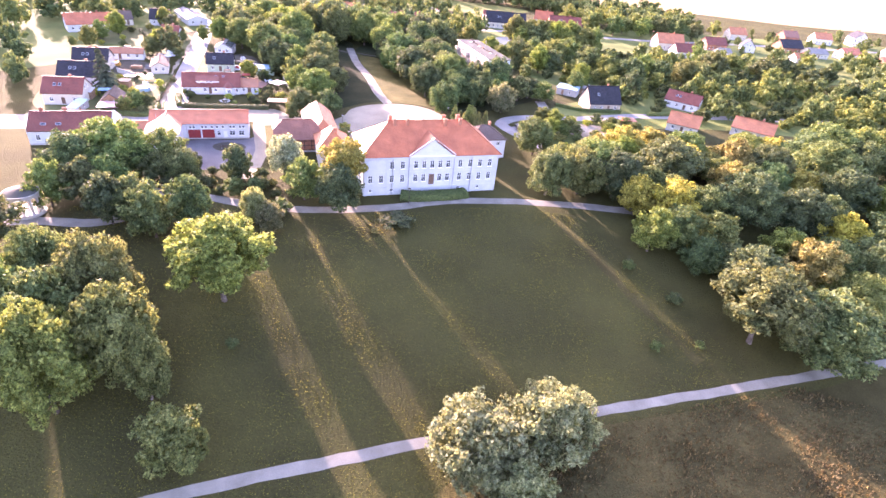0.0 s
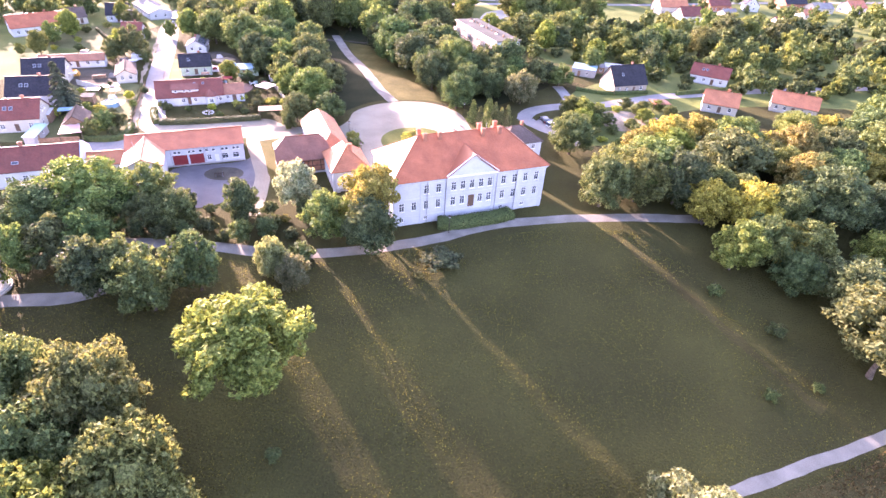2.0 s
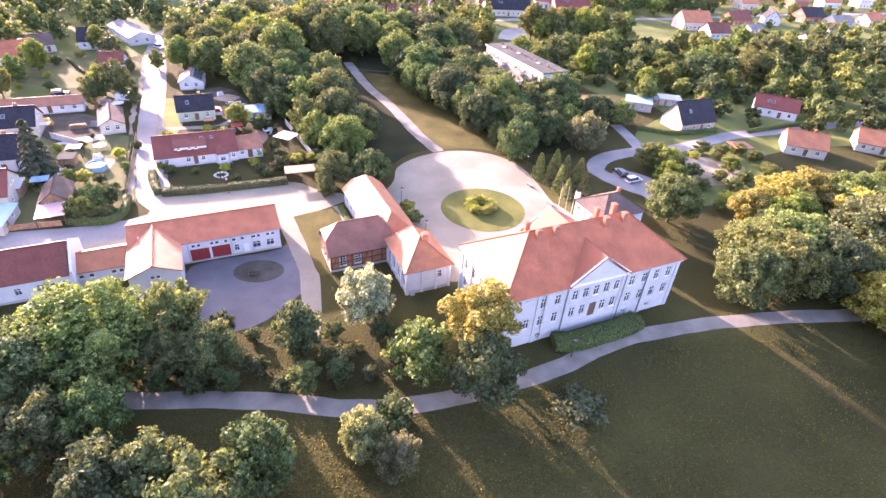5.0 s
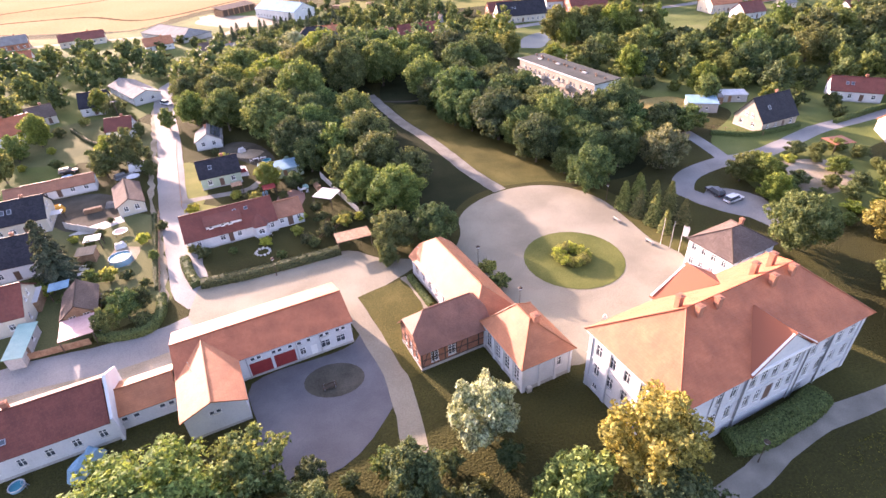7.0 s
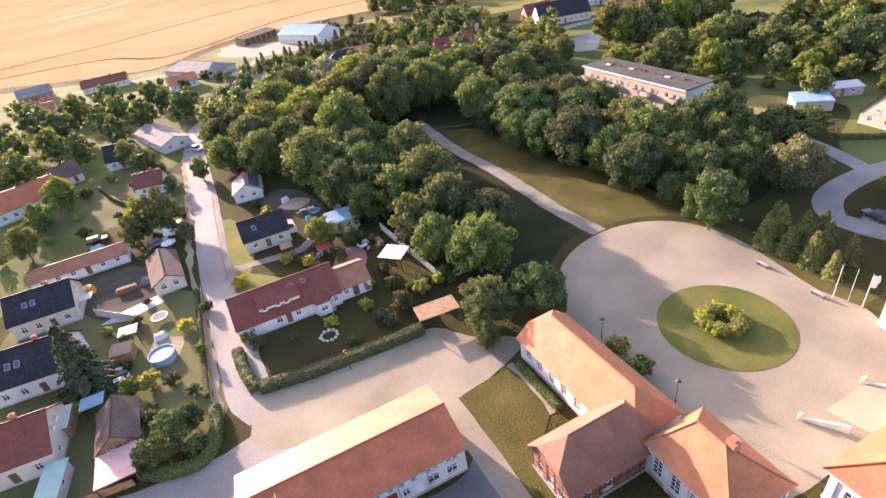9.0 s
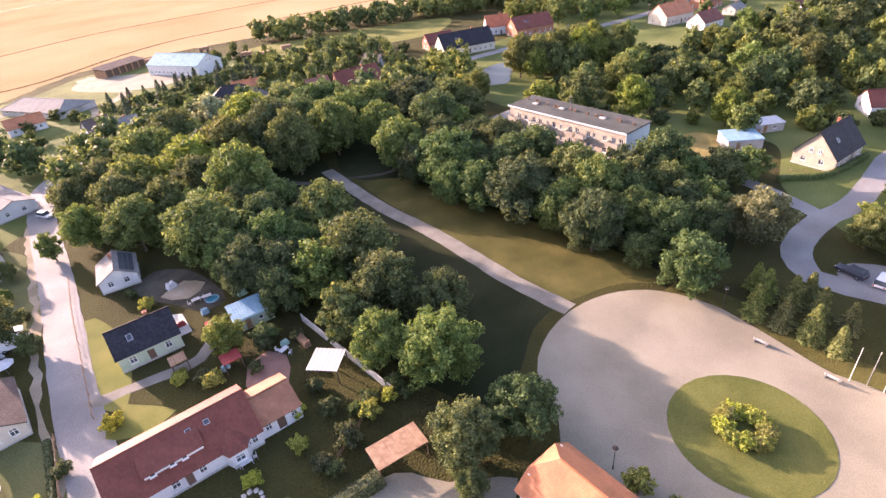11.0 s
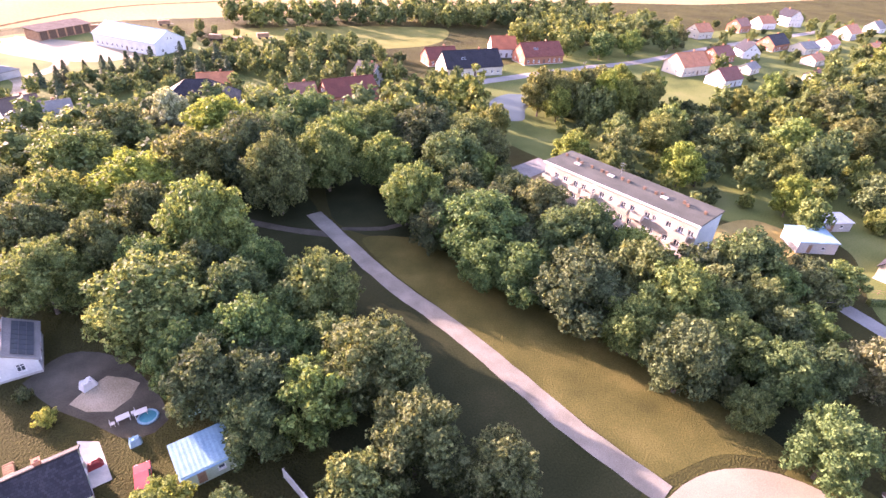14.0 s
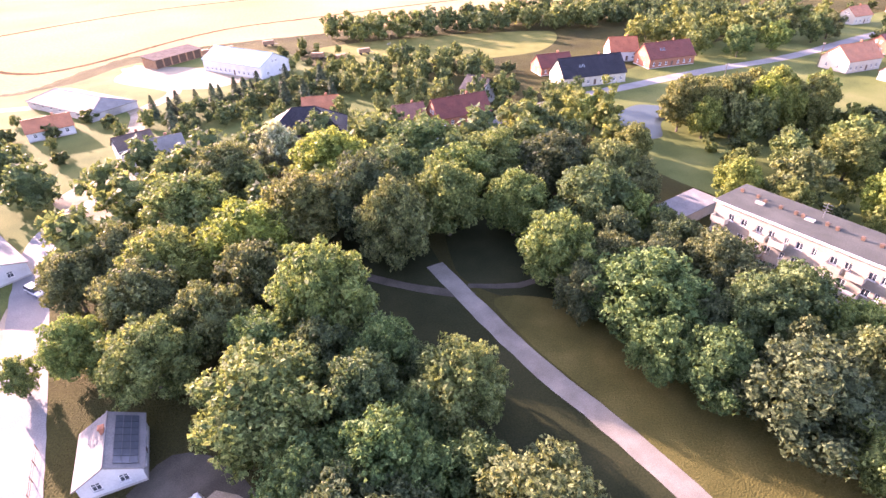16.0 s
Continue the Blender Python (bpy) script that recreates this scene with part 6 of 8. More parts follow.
wood(["big", "big_dark"], [(-58.6, 252.6, 6.8, 18.0), (-62.8, 262.0, 8.2, 19.0), (-47.6, 261.0, 7.0, 16.5), (-47.5, 291.5, 9.2, 14.0), (-33.0, 279.0, 8.4, 14.0), (-21.6, 272.0, 8.6, 15.0), (-13.4, 266.0, 7.2, 15.0), (-22.0, 254.4, 8.0, 15.0), (-35.5, 258.0, 6.6, 14.0), (-57.0, 275.0, 8.0, 15.0), (-43.0, 274.0, 7.4, 14.0)])
wood(["big", "big_dark", "big_dark"], [(-33.8, 239.6, 6.8, 15.0), (-25.6, 226.6, 8.4, 14.5), (-18.0, 204.8, 7.7, 14.0), (-5.6, 199.0, 6.3, 14.0), (-11.8, 189.2, 5.6, 13.0), (-10.5, 225.0, 6.0, 11.0), (-2.6, 190.5, 5.2, 10.5), (0.0, 183.3, 4.8, 11.0), (-4.6, 173.0, 5.0, 11.0), (-7.1, 181.8, 3.2, 7.0)])
wood(["mid_dark", "mid", "mid_dark"], [(14.6, 198.4, 4.8, 10.0), (21.6, 196.8, 4.6, 9.5), (9.6, 203.0, 4.8, 11.0), (5.0, 207.0, 4.8, 11.0), (30.6, 199.2, 4.8, 7.6), (26.0, 201.5, 4.2, 8.0), (7.0, 190.5, 4.6, 9.5), (12.5, 190.5, 4.4, 9.0)])
grove(["big_dark", "mid", "big"], [(-13.6, 219.4, 6.2), (-13.2, 209.6, 6.2), (-6.6, 207.0, 6.2), (13.4, 204.6, 6.2), (2.0, 203.3, 6.2), (-12.0, 232.0, 6.2), (-8.4, 221.0, 6.2), (-12.5, 248.0, 6.2), (-9.0, 263.0, 6.2)], 1.08)
plant("willow", 15.2, 180.0, 5.2, 1.0, "pale green willow-like tree by the access road")
wood(["big", "big_dark"], [(-47.5, 157.6, 4.5, 8.2), (-39.5, 158.8, 4.3, 8.2), (-48.4, 152.4, 2.0, 5.0)])
fill(["big", "big_dark", "far"], [(-115, 262), (-60, 262), (-20, 285), (-20, 300), (-60, 312), (-118, 300)], 11, 5, (5.5, 8), stuff=True)
fill(["big_dark", "big", "big_dark"], [(-22, 203), (-30, 220), (-37, 240), (-30, 250), (-14, 262), (-8, 245), (-7, 225), (0, 212), (14, 202), (18, 190), (4, 180), (-6, 186)], 6.5, 42, (4.2, 6.0), most=30)
grove(["young"], [(-0.2, 164.2, 1.95), (1.6, 160.8, 1.85), (3.0, 157.4, 1.95), (3.9, 154.0, 1.6), (4.2, 166.6, 1.95), (6.0, 163.6, 1.85), (7.4, 160.2, 1.8), (8.6, 156.6, 1.7), (5.2, 169.4, 1.7), (9.6, 164.0, 1.7)])
for k in range(14):
    a = 2 * math.pi * k / 14
    plant("bush_light", -15.9 + 2.3 * math.cos(a), 148.7 + 2.3 * math.sin(a), 1.35 + 0.12 * math.sin(k * 2.3), 0.85, "clipped yellow-green bush in the ring on the lawn")
fill(["mid_dark", "mid", "bush"], [(-21, 203), (-28, 218), (-36, 238), (-31, 250), (-14, 258), (-6, 235), (-4, 214), (8, 205), (14, 196), (2, 182), (-10, 187)], 4.4, 71, (2.2, 3.6), [(3, 240, 14), (14, 228, 12)], 0.85, most=44)
# Gardens of the village.
grove(["mid", "light"], [(-115.8, 206, 6.6), (-146, 228.6, 4.4), (-147, 218.4, 3.4), (-143, 205, 3.4), (-111.8, 234.0, 2.6), (-139.3, 254, 3.4), (-131, 246, 3.4), (-150, 236, 3)])
plant("light", -75.4, 189.2, 3.2, 0.85, "bright green garden tree beside the blue-roofed shed")
plant("mid_dark", -69.8, 188.6, 2.3, 0.6)
grove(["bush", "bush_light"], [(-71.4, 182.6, 1.3), (-82.3, 186.0, 1.0), (-79.0, 183.6, 1.4), (-77.2, 181.8, 1.7), (-63.5, 175.5, 1.5), (-66.0, 171.5, 1.3), (-65.0, 187.5, 1.2), (-66.5, 166.0, 1.4), (-62.0, 170.5, 1.7), (-86.0, 163.5, 1.3), (-83.5, 161.0, 1.6), (-90.0, 207.0, 1.5), (-93.5, 212.0, 1.2)])
plant("bush_gold", -90.4, 179.3, 1.7, 0.9, "round golden bush in the front garden")
plant("spruce", -108.3, 158.3, 4.0, 0.95, "large blue-grey spruce between the houses")
grove(["mid_dark", "bush", "mid"], [(-91.2, 144.6, 2.6), (-88.2, 142.8, 1.7), (-93.4, 141.6, 1.9), (-89.6, 147.2, 1.8)])
grove(["bush", "bush_light", "bush"], [(-48.7, 152.6, 1.6), (-31.4, 147.0, 1.8), (-30.2, 142.7, 1.9), (-60.4, 164.4, 2.1), (-57.4, 169, 2.6), (-63.8, 162.2, 1.6), (-52.9, 170.2, 2.3), (-82.3, 184.7, 1.4), (-62.5, 161, 1.4), (-68.2, 158.2, 1.2), (-99.1, 156.4, 1.8), (-110.1, 155, 1.5), (-96, 149, 1.7), (-72, 163, 1.3), (-78, 161.5, 1.0), (-70, 187, 1.6)])
fill(["bush", "bush_light", "mid", "bush"], [(-108, 180), (-95, 176), (-88, 150), (-92, 143), (-112, 152), (-118, 172)], 4.8, 8, (0.9, 1.6), [(-98.9, 161.8, 4.5), (-103, 172.6, 3.8), (-118.5, 163.3, 8), (-99.6, 146.6, 5), (-102, 176, 6), (-107, 164, 3)], most=18)
fill(["bush", "mid", "bush_light"], [(-150, 200), (-120, 203), (-104, 200), (-112, 225), (-130, 250), (-150, 242)], 7.5, 9, (1.1, 2.0), [(-126, 195, 8), (-125, 233, 6), (-115, 206, 6), (-109, 222, 5), (-116, 240, 5)], most=16)
fill(["far_dark", "far", "mid_dark"], [(-200, 262), (-160, 258), (-150, 268), (-128, 286), (-130, 300), (-150, 320), (-230, 330), (-230, 290)], 13, 11, (4, 7), [(-136, 273, 13)], most=34, stuff=True)
fill(["far", "far_dark"], [(-160, 130), (-128, 150), (-150, 185), (-175, 200), (-200, 160)], 11, 12, (3, 5), [(-125, 180, 8)], most=14, stuff=True)
fill(["far", "light", "tall", "far_dark"], [(-5, 285), (8, 292), (6, 320), (-12, 318), (-22, 305)], 8, 31, (3.5, 5.5), most=10, stuff=True)
for k in range(12):
    plant("spruce", -123.0 + 3.9 * k + math.sin(k * 2.1), 352.0 + 2.5 * k + 1.2 * math.cos(k * 1.7), 2.2 + 0.4 * math.sin(k * 3.3), 0.95, "dark spruce in the row before the farm hall")
# Behind the flats and round the pond.
grove(["far", "light", "far", "far_dark", "light"], [(24.6, 256.0, 6.4), (42.0, 262.0, 6.8), (48.5, 268.0, 6.6), (39.2, 243.6, 5.4), (11.4, 258.0, 5.2), (55.4, 253.4, 6.6), (61.8, 246.0, 5.4), (81.1, 252.6, 6.6), (73.2, 238.9, 6.4), (99.0, 249.1, 6.8), (104.4, 243.9, 5.8), (48.6, 225.4, 4.2), (46.0, 217.7, 3.8), (68.3, 220.3, 5.0), (1.4, 282.0, 4.9), (121.0, 274.3, 6.8), (131.0, 277.3, 6.6), (145.8, 275.3, 6.8), (57.5, 264.1, 6.0), (97.2, 288.0, 4.6), (121.0, 297.7, 5.0), (16.5, 249.0, 4.4), (33.0, 268.0, 5.2), (87.0, 246.0, 5.2)], 1.0)
grove(["light"], [(24.5, 299.0, 5.8), (31.0, 296.5, 5.6), (38.0, 299.0, 5.8), (45.5, 295.0, 5.8), (53.5, 299.5, 5.7), (60.5, 294.0, 5.8), (49.0, 304.0, 5.7)], 1.32)
grove(["light", "far"], [(28.0, 293.0, 4.6), (35.0, 291.0, 4.8), (42.0, 301.0, 5.6), (42.5, 290.0, 4.6), (50.5, 292.0, 5.0), (57.5, 304.0, 5.6), (57.0, 289.5, 4.6), (66.0, 299.0, 5.4), (35.0, 305.0, 5.6), (28.0, 304.5, 5.2)], 1.2)
fill(["far", "bush", "bush_light"], [(24, 284), (70, 284), (72, 312), (24, 312)], 4.4, 51, (1.6, 2.8), most=24, stuff=True)
plant("light", 33.5, 243.5, 5.4, 1.1, "broad light green tree behind the flats")
plant("light", 63.0, 238.0, 4.4, 0.9)
grove(["far", "far_dark", "far"], [(78.2, 372.0, 6.8), (91.9, 366.0, 6.6), (110.4, 370.0, 6.8), (100.0, 377.0, 6.4), (136.0, 378.0, 6.8), (147.0, 382.0, 6.6), (126.0, 384.0, 6.5), (3.3, 306.0, 5.5)], 1.0)
fill(["far", "bush", "light", "bush_light", "far", "bush"], [(26, 228), (60, 225), (75, 236), (112, 255), (112, 300), (74, 292), (58, 282), (36, 286), (20, 274), (14, 262)], 7.5, 13, (2.0, 4.4), [(33, 219, 11), (45, 215, 8), (20, 290, 14)], most=70, stuff=True)
fill(["far", "light", "far", "bush"], [(110, 235), (150, 236), (190, 255), (250, 300), (260, 345), (190, 318), (120, 300)], 11, 15, (2.5, 6.5), [(195, 275, 22)], most=60, stuff=True)
wood(["light"], [(28.5, 170.5, 3.2, 7.0), (32.0, 172.8, 2.6, 6.0), (31.5, 167.5, 3.4, 7.4), (29.5, 160.5, 3.2, 6.8)])
fill(["light", "mid", "bush_light"], [(31, 150), (36, 180), (46, 182), (60, 180), (64, 170), (52, 156), (40, 150)], 4.8, 16, (1.5, 2.6), [(44, 171, 6)], 0.62, most=30)
fill(["light", "bush_light", "bush", "far", "bush"], [(64, 198), (120, 196), (140, 210), (120, 235), (70, 235), (62, 212)], 6.2, 17, (1.6, 3.8), [(88, 213, 11), (79, 184, 14), (104, 186, 14), (54, 200, 14), (84, 202, 8)], most=55, stuff=True)
fill(["far", "light", "bush_light"], [(125, 205), (200, 190), (260, 240), (250, 290), (150, 230)], 9, 18, (3.0, 6.0), most=70, stuff=True)
fill(["far", "far_dark", "mid"], [(-60, 318), (-5, 322), (15, 335), (-10, 345), (-50, 345), (-95, 330), (-98, 320)], 9, 19, (2.5, 4.5), [(-31, 325, 12), (-20, 342, 8), (-74, 317, 15), (-46, 326, 7), (-71, 340, 8)], most=24, stuff=True)
fill(["far_dark", "spruce", "far", "bush", "far_dark"], [(-112, 332), (-82, 350), (-60, 366), (-70, 384), (-100, 368), (-118, 345)], 4.6, 20, (2.0, 3.4), tall=0.8, most=95, stuff=True)
fill(["bush", "far", "bush"], [(-190, 300), (-140, 318), (-122, 345), (-150, 362), (-200, 350)], 9, 27, (1.6, 3.0), most=26, stuff=True)
fill(["bush", "far"], [(-100, 395), (-60, 402), (-58, 432), (-86, 440)], 7, 28, (1.5, 2.6), most=16, stuff=True)
fill(["far", "far_dark"], [(-60, 440), (0, 448), (60, 440), (130, 430), (170, 470), (60, 478), (-70, 462)], 9, 21, (4.5, 7.5), most=60, stuff=True)
fill(["far", "bush", "far"], [(-60, 350), (0, 372), (-10, 400), (-70, 395)], 7.5, 22, (2, 3.6), most=34, stuff=True)
fill(["far", "light", "far_dark"], [(60, 395), (120, 388), (175, 415), (150, 430), (90, 425)], 9, 23, (5, 8), [(118, 340, 12)], most=26, stuff=True)
fill(["far", "mid", "bush"], [(130, 300), (300, 330), (380, 400), (330, 450), (210, 440), (190, 395), (130, 345)], 12, 24, (1.8, 4.2), [(h[0], h[1], 12) for h in NE_HOUSES + FAR_HOUSES], most=60, stuff=True)
fill(["far_dark", "far"], [(-30, 330), (-50, 345), (-55, 380), (-40, 395), (-10, 380)], 8, 25, (3, 5), [(-20, 342, 9), (-31, 325, 10)], most=12, stuff=True)
fill(["far", "far_dark"], [(-300, 240), (-200, 200), (-170, 215), (-165, 255), (-230, 290), (-300, 320)], 13, 26, (4, 7), [(-160, 234, 14)], most=26, stuff=True)
fill(["bush", "bush_light", "bush", "far"], [(75, 238), (112, 236), (150, 245), (195, 280), (200, 312), (130, 302), (100, 296), (62, 284), (60, 262)], 4.6, 33, (1.0, 2.3), [(195, 275, 14)], most=150, stuff=True)
fill(["bush", "bush_light", "bush"], [(60, 232), (125, 205), (180, 208), (200, 240), (160, 246), (112, 240)], 4.6, 34, (1.0, 2.0), [(88, 213, 11)], most=70, stuff=True)


def build_far_woods():
    """Trees too far off to count, as one mass of crowns."""
    mats = [LEAF, LEAF_DARK, LEAF_LIGHT, HEDGE, NEEDLE]
    use = {"far": 0, "mid": 0, "big": 0, "tall": 2, "far_dark": 1, "mid_dark": 1, "big_dark": 1, "light": 2, "bush": 3, "bush_light": 2, "spruce": 4}
    shapes = {}
    verts, loops, index, total = [], [], [], 0
    for k, (kind, m) in enumerate(STREWN):
        key = (kind, k % 3)
        if key not in shapes:
            mat, r0, h0, stem = SPEC[kind][:4]
            if kind == "spruce":
                me = cone_mesh("crown", k, mat, r0, h0 + stem, 450, 0.95)
            else:
                me = crown_mesh("crown", 900 + k, mat, r0, h0 + stem * 0.6, 14, 480, 0.235 * r0 ** 0.8 + 0.15)
            shapes[key] = (np.array([v.co[:] for v in me.vertices]), [tuple(f.vertices) for f in me.polygons], stem * 0.4)
            bpy.data.meshes.remove(me)
        v, f, lift = shapes[key]
        a = np.array(m)
        verts.append((v + (0, 0, lift)) @ a[:3, :3].T + a[:3, 3])
        loops += [tuple(i + total for i in q) for q in f]
        index += [use[kind]] * len(f)
        total += len(v)
    me = bpy.data.meshes.new("far_woods")
    me.from_pydata(np.concatenate(verts).tolist(), [], loops)
    for mat in mats:
        me.materials.append(mat)
    me.polygons.foreach_set("material_index", index)
    tagged(link_mesh("far_woods", me, None), "distant trees and bushes round the village", "woods", kind="stuff")


build_far_woods()


# ---- standing grass ----
def tall_grass(name, ring, count, mat, label, seed, high=(0.16, 0.34), wide=(0.16, 0.3), off=()):
    """Upright tufts strewn over a stretch of the park, thinner on the paths. off: lines with a half width to keep clear."""
    rng = np.random.default_rng(seed)
    ring = np.array(ring, float)
    p = rng.uniform(ring.min(0), ring.max(0), (count * 2, 2))
    inside = np.zeros(len(p), bool)
    for (ax, ay), (bx, by) in zip(ring, np.roll(ring, -1, 0)):
        if ay != by:
            inside ^= ((ay > p[:, 1]) != (by > p[:, 1])) & (p[:, 0] < (bx - ax) * (p[:, 1] - ay) / (by - ay) + ax)
    for pts, half in off:
        for q in smooth_line(pts, 1.2):
            inside &= (p[:, 0] - q.x) ** 2 + (p[:, 1] - q.y) ** 2 > half * half
    p = p[inside][:count]
    patch = 0.8 + 0.25 * np.sin(p[:, 0] * 0.31 + 1.3 * np.sin(p[:, 1] * 0.17)) + 0.2 * np.sin(p[:, 1] * 0.53 + 2.0 * np.sin(p[:, 0] * 0.11))
    d = np.clip(((p[:, 0] + 17.0) * 0.342 - (p[:, 1] - 107.5) * 0.94 - 4.0) / 72.0, 0, 1)
    foot = np.column_stack([p, -10.0 * d * d * (3 - 2 * d) - 0.02])
    a = rng.uniform(0, 2 * math.pi, len(p))
    w, h = rng.uniform(*wide, len(p)) * 0.5, rng.uniform(*high, len(p)) * patch
    side = np.column_stack([np.cos(a) * w, np.sin(a) * w, np.zeros(len(p))])
    tip = foot + np.column_stack([rng.normal(0, 0.3, len(p)) * h, rng.normal(0, 0.3, len(p)) * h, h])
    verts = np.stack([foot - side, foot + side, tip], 1).reshape(-1, 3)
    me = bpy.data.meshes.new(name)
    me.vertices.add(len(verts))
    me.vertices.foreach_set("co", verts.ravel())
    me.loops.add(len(verts))
    me.loops.foreach_set("vertex_index", np.arange(len(verts)))
    me.polygons.add(len(p))
    me.polygons.foreach_set("loop_start", np.arange(0, len(verts), 3))
    me.update(calc_edges=True)
    me.materials.append(mat)
    tagged(link_mesh(name, me, None), label, "grass", kind="stuff")


LOWER_PATH = [(-44, 30), (-24.3, 39), (-11.8, 43.9), (2.9, 49.6), (31, 59.7), (53.6, 67.4), (66.7, 72), (90, 80)]
HOUSE_PATH = [(-75, 98.5), (-51.4, 98.5), (-38, 97), (-26.9, 98.2), (-11, 103.4), (0.3, 109), (14.5, 112.6), (30.3, 114.7), (48, 116)]
tall_grass("meadow_grass", [(-62, 26), (-20, 30), (52, 62), (58, 72), (50, 88), (30, 110), (14, 110), (-8, 102), (-28, 95), (-72, 94), (-78, 60)], 70000, BLADES, "long uncut meadow grass of the lower park", 5, (0.09, 0.2), (0.12, 0.24), off=((LOWER_PATH, 1.25), (HOUSE_PATH, 1.9)))
tall_grass("dry_grass", [(12, 30), (70, 26), (92, 66), (66, 70), (24, 55)], 16000, DRY_BLADES, "tall dry brownish grass below the path", 6, (0.25, 0.7), (0.25, 0.5), off=((LOWER_PATH, 1.6),))


# ---- hedges, walls and things outdoors ----
def hedge(name, pts, width, height, mat, label, seed, leaves_per_m=46, size=0.26, closed=False):
    """A clipped hedge: a rounded body with leaf clumps all over it."""
    line = smooth_line(list(pts) + ([pts[0]] if closed else []), 0.8)
    rng = np.random.default_rng(seed)
    prof = [(-1, 0.0), (-1.02, 0.45), (-0.85, 0.85), (-0.4, 1.0), (0.4, 1.0), (0.85, 0.85), (1.02, 0.45), (1, 0.0)]
    verts, faces, pts3, way3 = [], [], [], []
    for k, p in enumerate(line):
        way = (line[min(k + 1, len(line) - 1)] - line[max(k - 1, 0)]).normalized()
        side = Vector((-way.y, way.x))
        for s, h in prof:
            q = p + side * (s * width / 2 * rng.uniform(0.88, 1.0))
            verts.append((q.x, q.y, ground_z(q.x, q.y) + height * h * rng.uniform(0.86, 0.96)))
        if k:
            a = 8 * (k - 1)
            faces += [(a + j, a + j + 8, a + j + 9, a + j + 1) for j in range(7)]
            seg = (line[k] - line[k - 1]).length
            for _ in range(int(leaves_per_m * seg * (width + 2 * height) / 3.0)):
                f = rng.uniform(0, 7)
                j, t = int(f), f - int(f)
                s, h = prof[j][0] * (1 - t) + prof[j + 1][0] * t, prof[j][1] * (1 - t) + prof[j + 1][1] * t
                q = line[k - 1].lerp(p, rng.uniform(0, 1)) + side * (s * width / 2)
                pts3.append((q.x, q.y, ground_z(q.x, q.y) + height * h * rng.uniform(0.9, 1.05)))
                way3.append((side.x * s, side.y * s, h))
    if not closed:
        faces += [tuple(range(8)), tuple(range(len(verts) - 1, len(verts) - 9, -1))]
    quads = leaf_clumps(rng, np.array(pts3), np.array(way3), size)
    base = len(verts)
    verts += quads.tolist()
    faces += [(base + 3 * k, base + 3 * k + 1, base + 3 * k + 2) for k in range(len(pts3))]
    return tagged(link_mesh(name, mesh_from(name, verts, faces, mat), None), label, "hedge")


hedge("hedge", [(-86.8, 160.5), (-84.8, 156), (-82.2, 151.6)], 1.8, 1.4, HEDGE, "clipped green hedge along the village road", 1)
hedge("hedge", [(-81.5, 151.8), (-74, 153.3), (-66, 155.6), (-57.6, 158.2)], 2.4, 1.3, HEDGE, "long clipped hedge between garden and parking area", 2)
hedge("hedge", [(-9.8, 108.4), (-6.5, 108.6), (-2, 110.2), (2.2, 111.8), (5.0, 113.4)], 3.4, 1.7, HEDGE, "dense dark hedge before the manor terrace", 3)
hedge("hedge", [(-45.0, 147.6), (-43.4, 143.2), (-41.9, 139.2)], 1.1, 1.0, HEDGE, "low hedge beside the barn wall", 4)
hedge("hedge", [(-94.6, 140.6), (-91.5, 139.9), (-87.0, 140.9), (-86.2, 144.5), (-87.6, 149.5)], 1.6, 1.3, HEDGE, "shaggy garden hedge on the street corner", 6)
hedge("hedge", [(-89.2, 152.0), (-91.8, 159), (-95.4, 170), (-98.8, 180)], 0.9, 0.9, HEDGE, "shaggy green garden hedge beside the road", 7, 30)
hedge("hedge", [(-143, 240), (-130, 226), (-118, 222)], 1.0, 1.2, HEDGE, "green garden hedge behind the house", 8, 26)
hedge("hedge", [(36, 196), (45, 193), (60, 196)], 1.2, 1.2, HEDGE, "garden hedge along the access road", 9, 26)
hedge("hedge", [(70, 196), (84, 201), (98, 206)], 1.2, 1.4, HEDGE, "garden hedge along the access road", 10, 26)


def lamp_post(x, y):
    ob = root("street_lamp", x, y, 0, "dark slender street lamp with round head", "lamp post", "lamps")
    bm = bmesh.new()
    add_tube(bm, (0, 0, 0), (0, 0, 0.6), 0.09, 0.08, 8)
    add_tube(bm, (0, 0, 0.6), (0, 0, 3.4), 0.05, 0.045, 8)
    part("pole", bm, WOOD, ob)
    bm = bmesh.new()
    bmesh.ops.create_icosphere(bm, subdivisions=2, radius=0.26, matrix=Matrix.Translation((0, 0, 3.6)))
    part("globe", bm, WHITESHEET, ob, "round white lamp globe", smooth=True)
    bm = bmesh.new()
    add_tube(bm, (0, 0, 3.72), (0, 0, 3.95), 0.36, 0.1, 12)
    part("cap", bm, WOOD, ob)


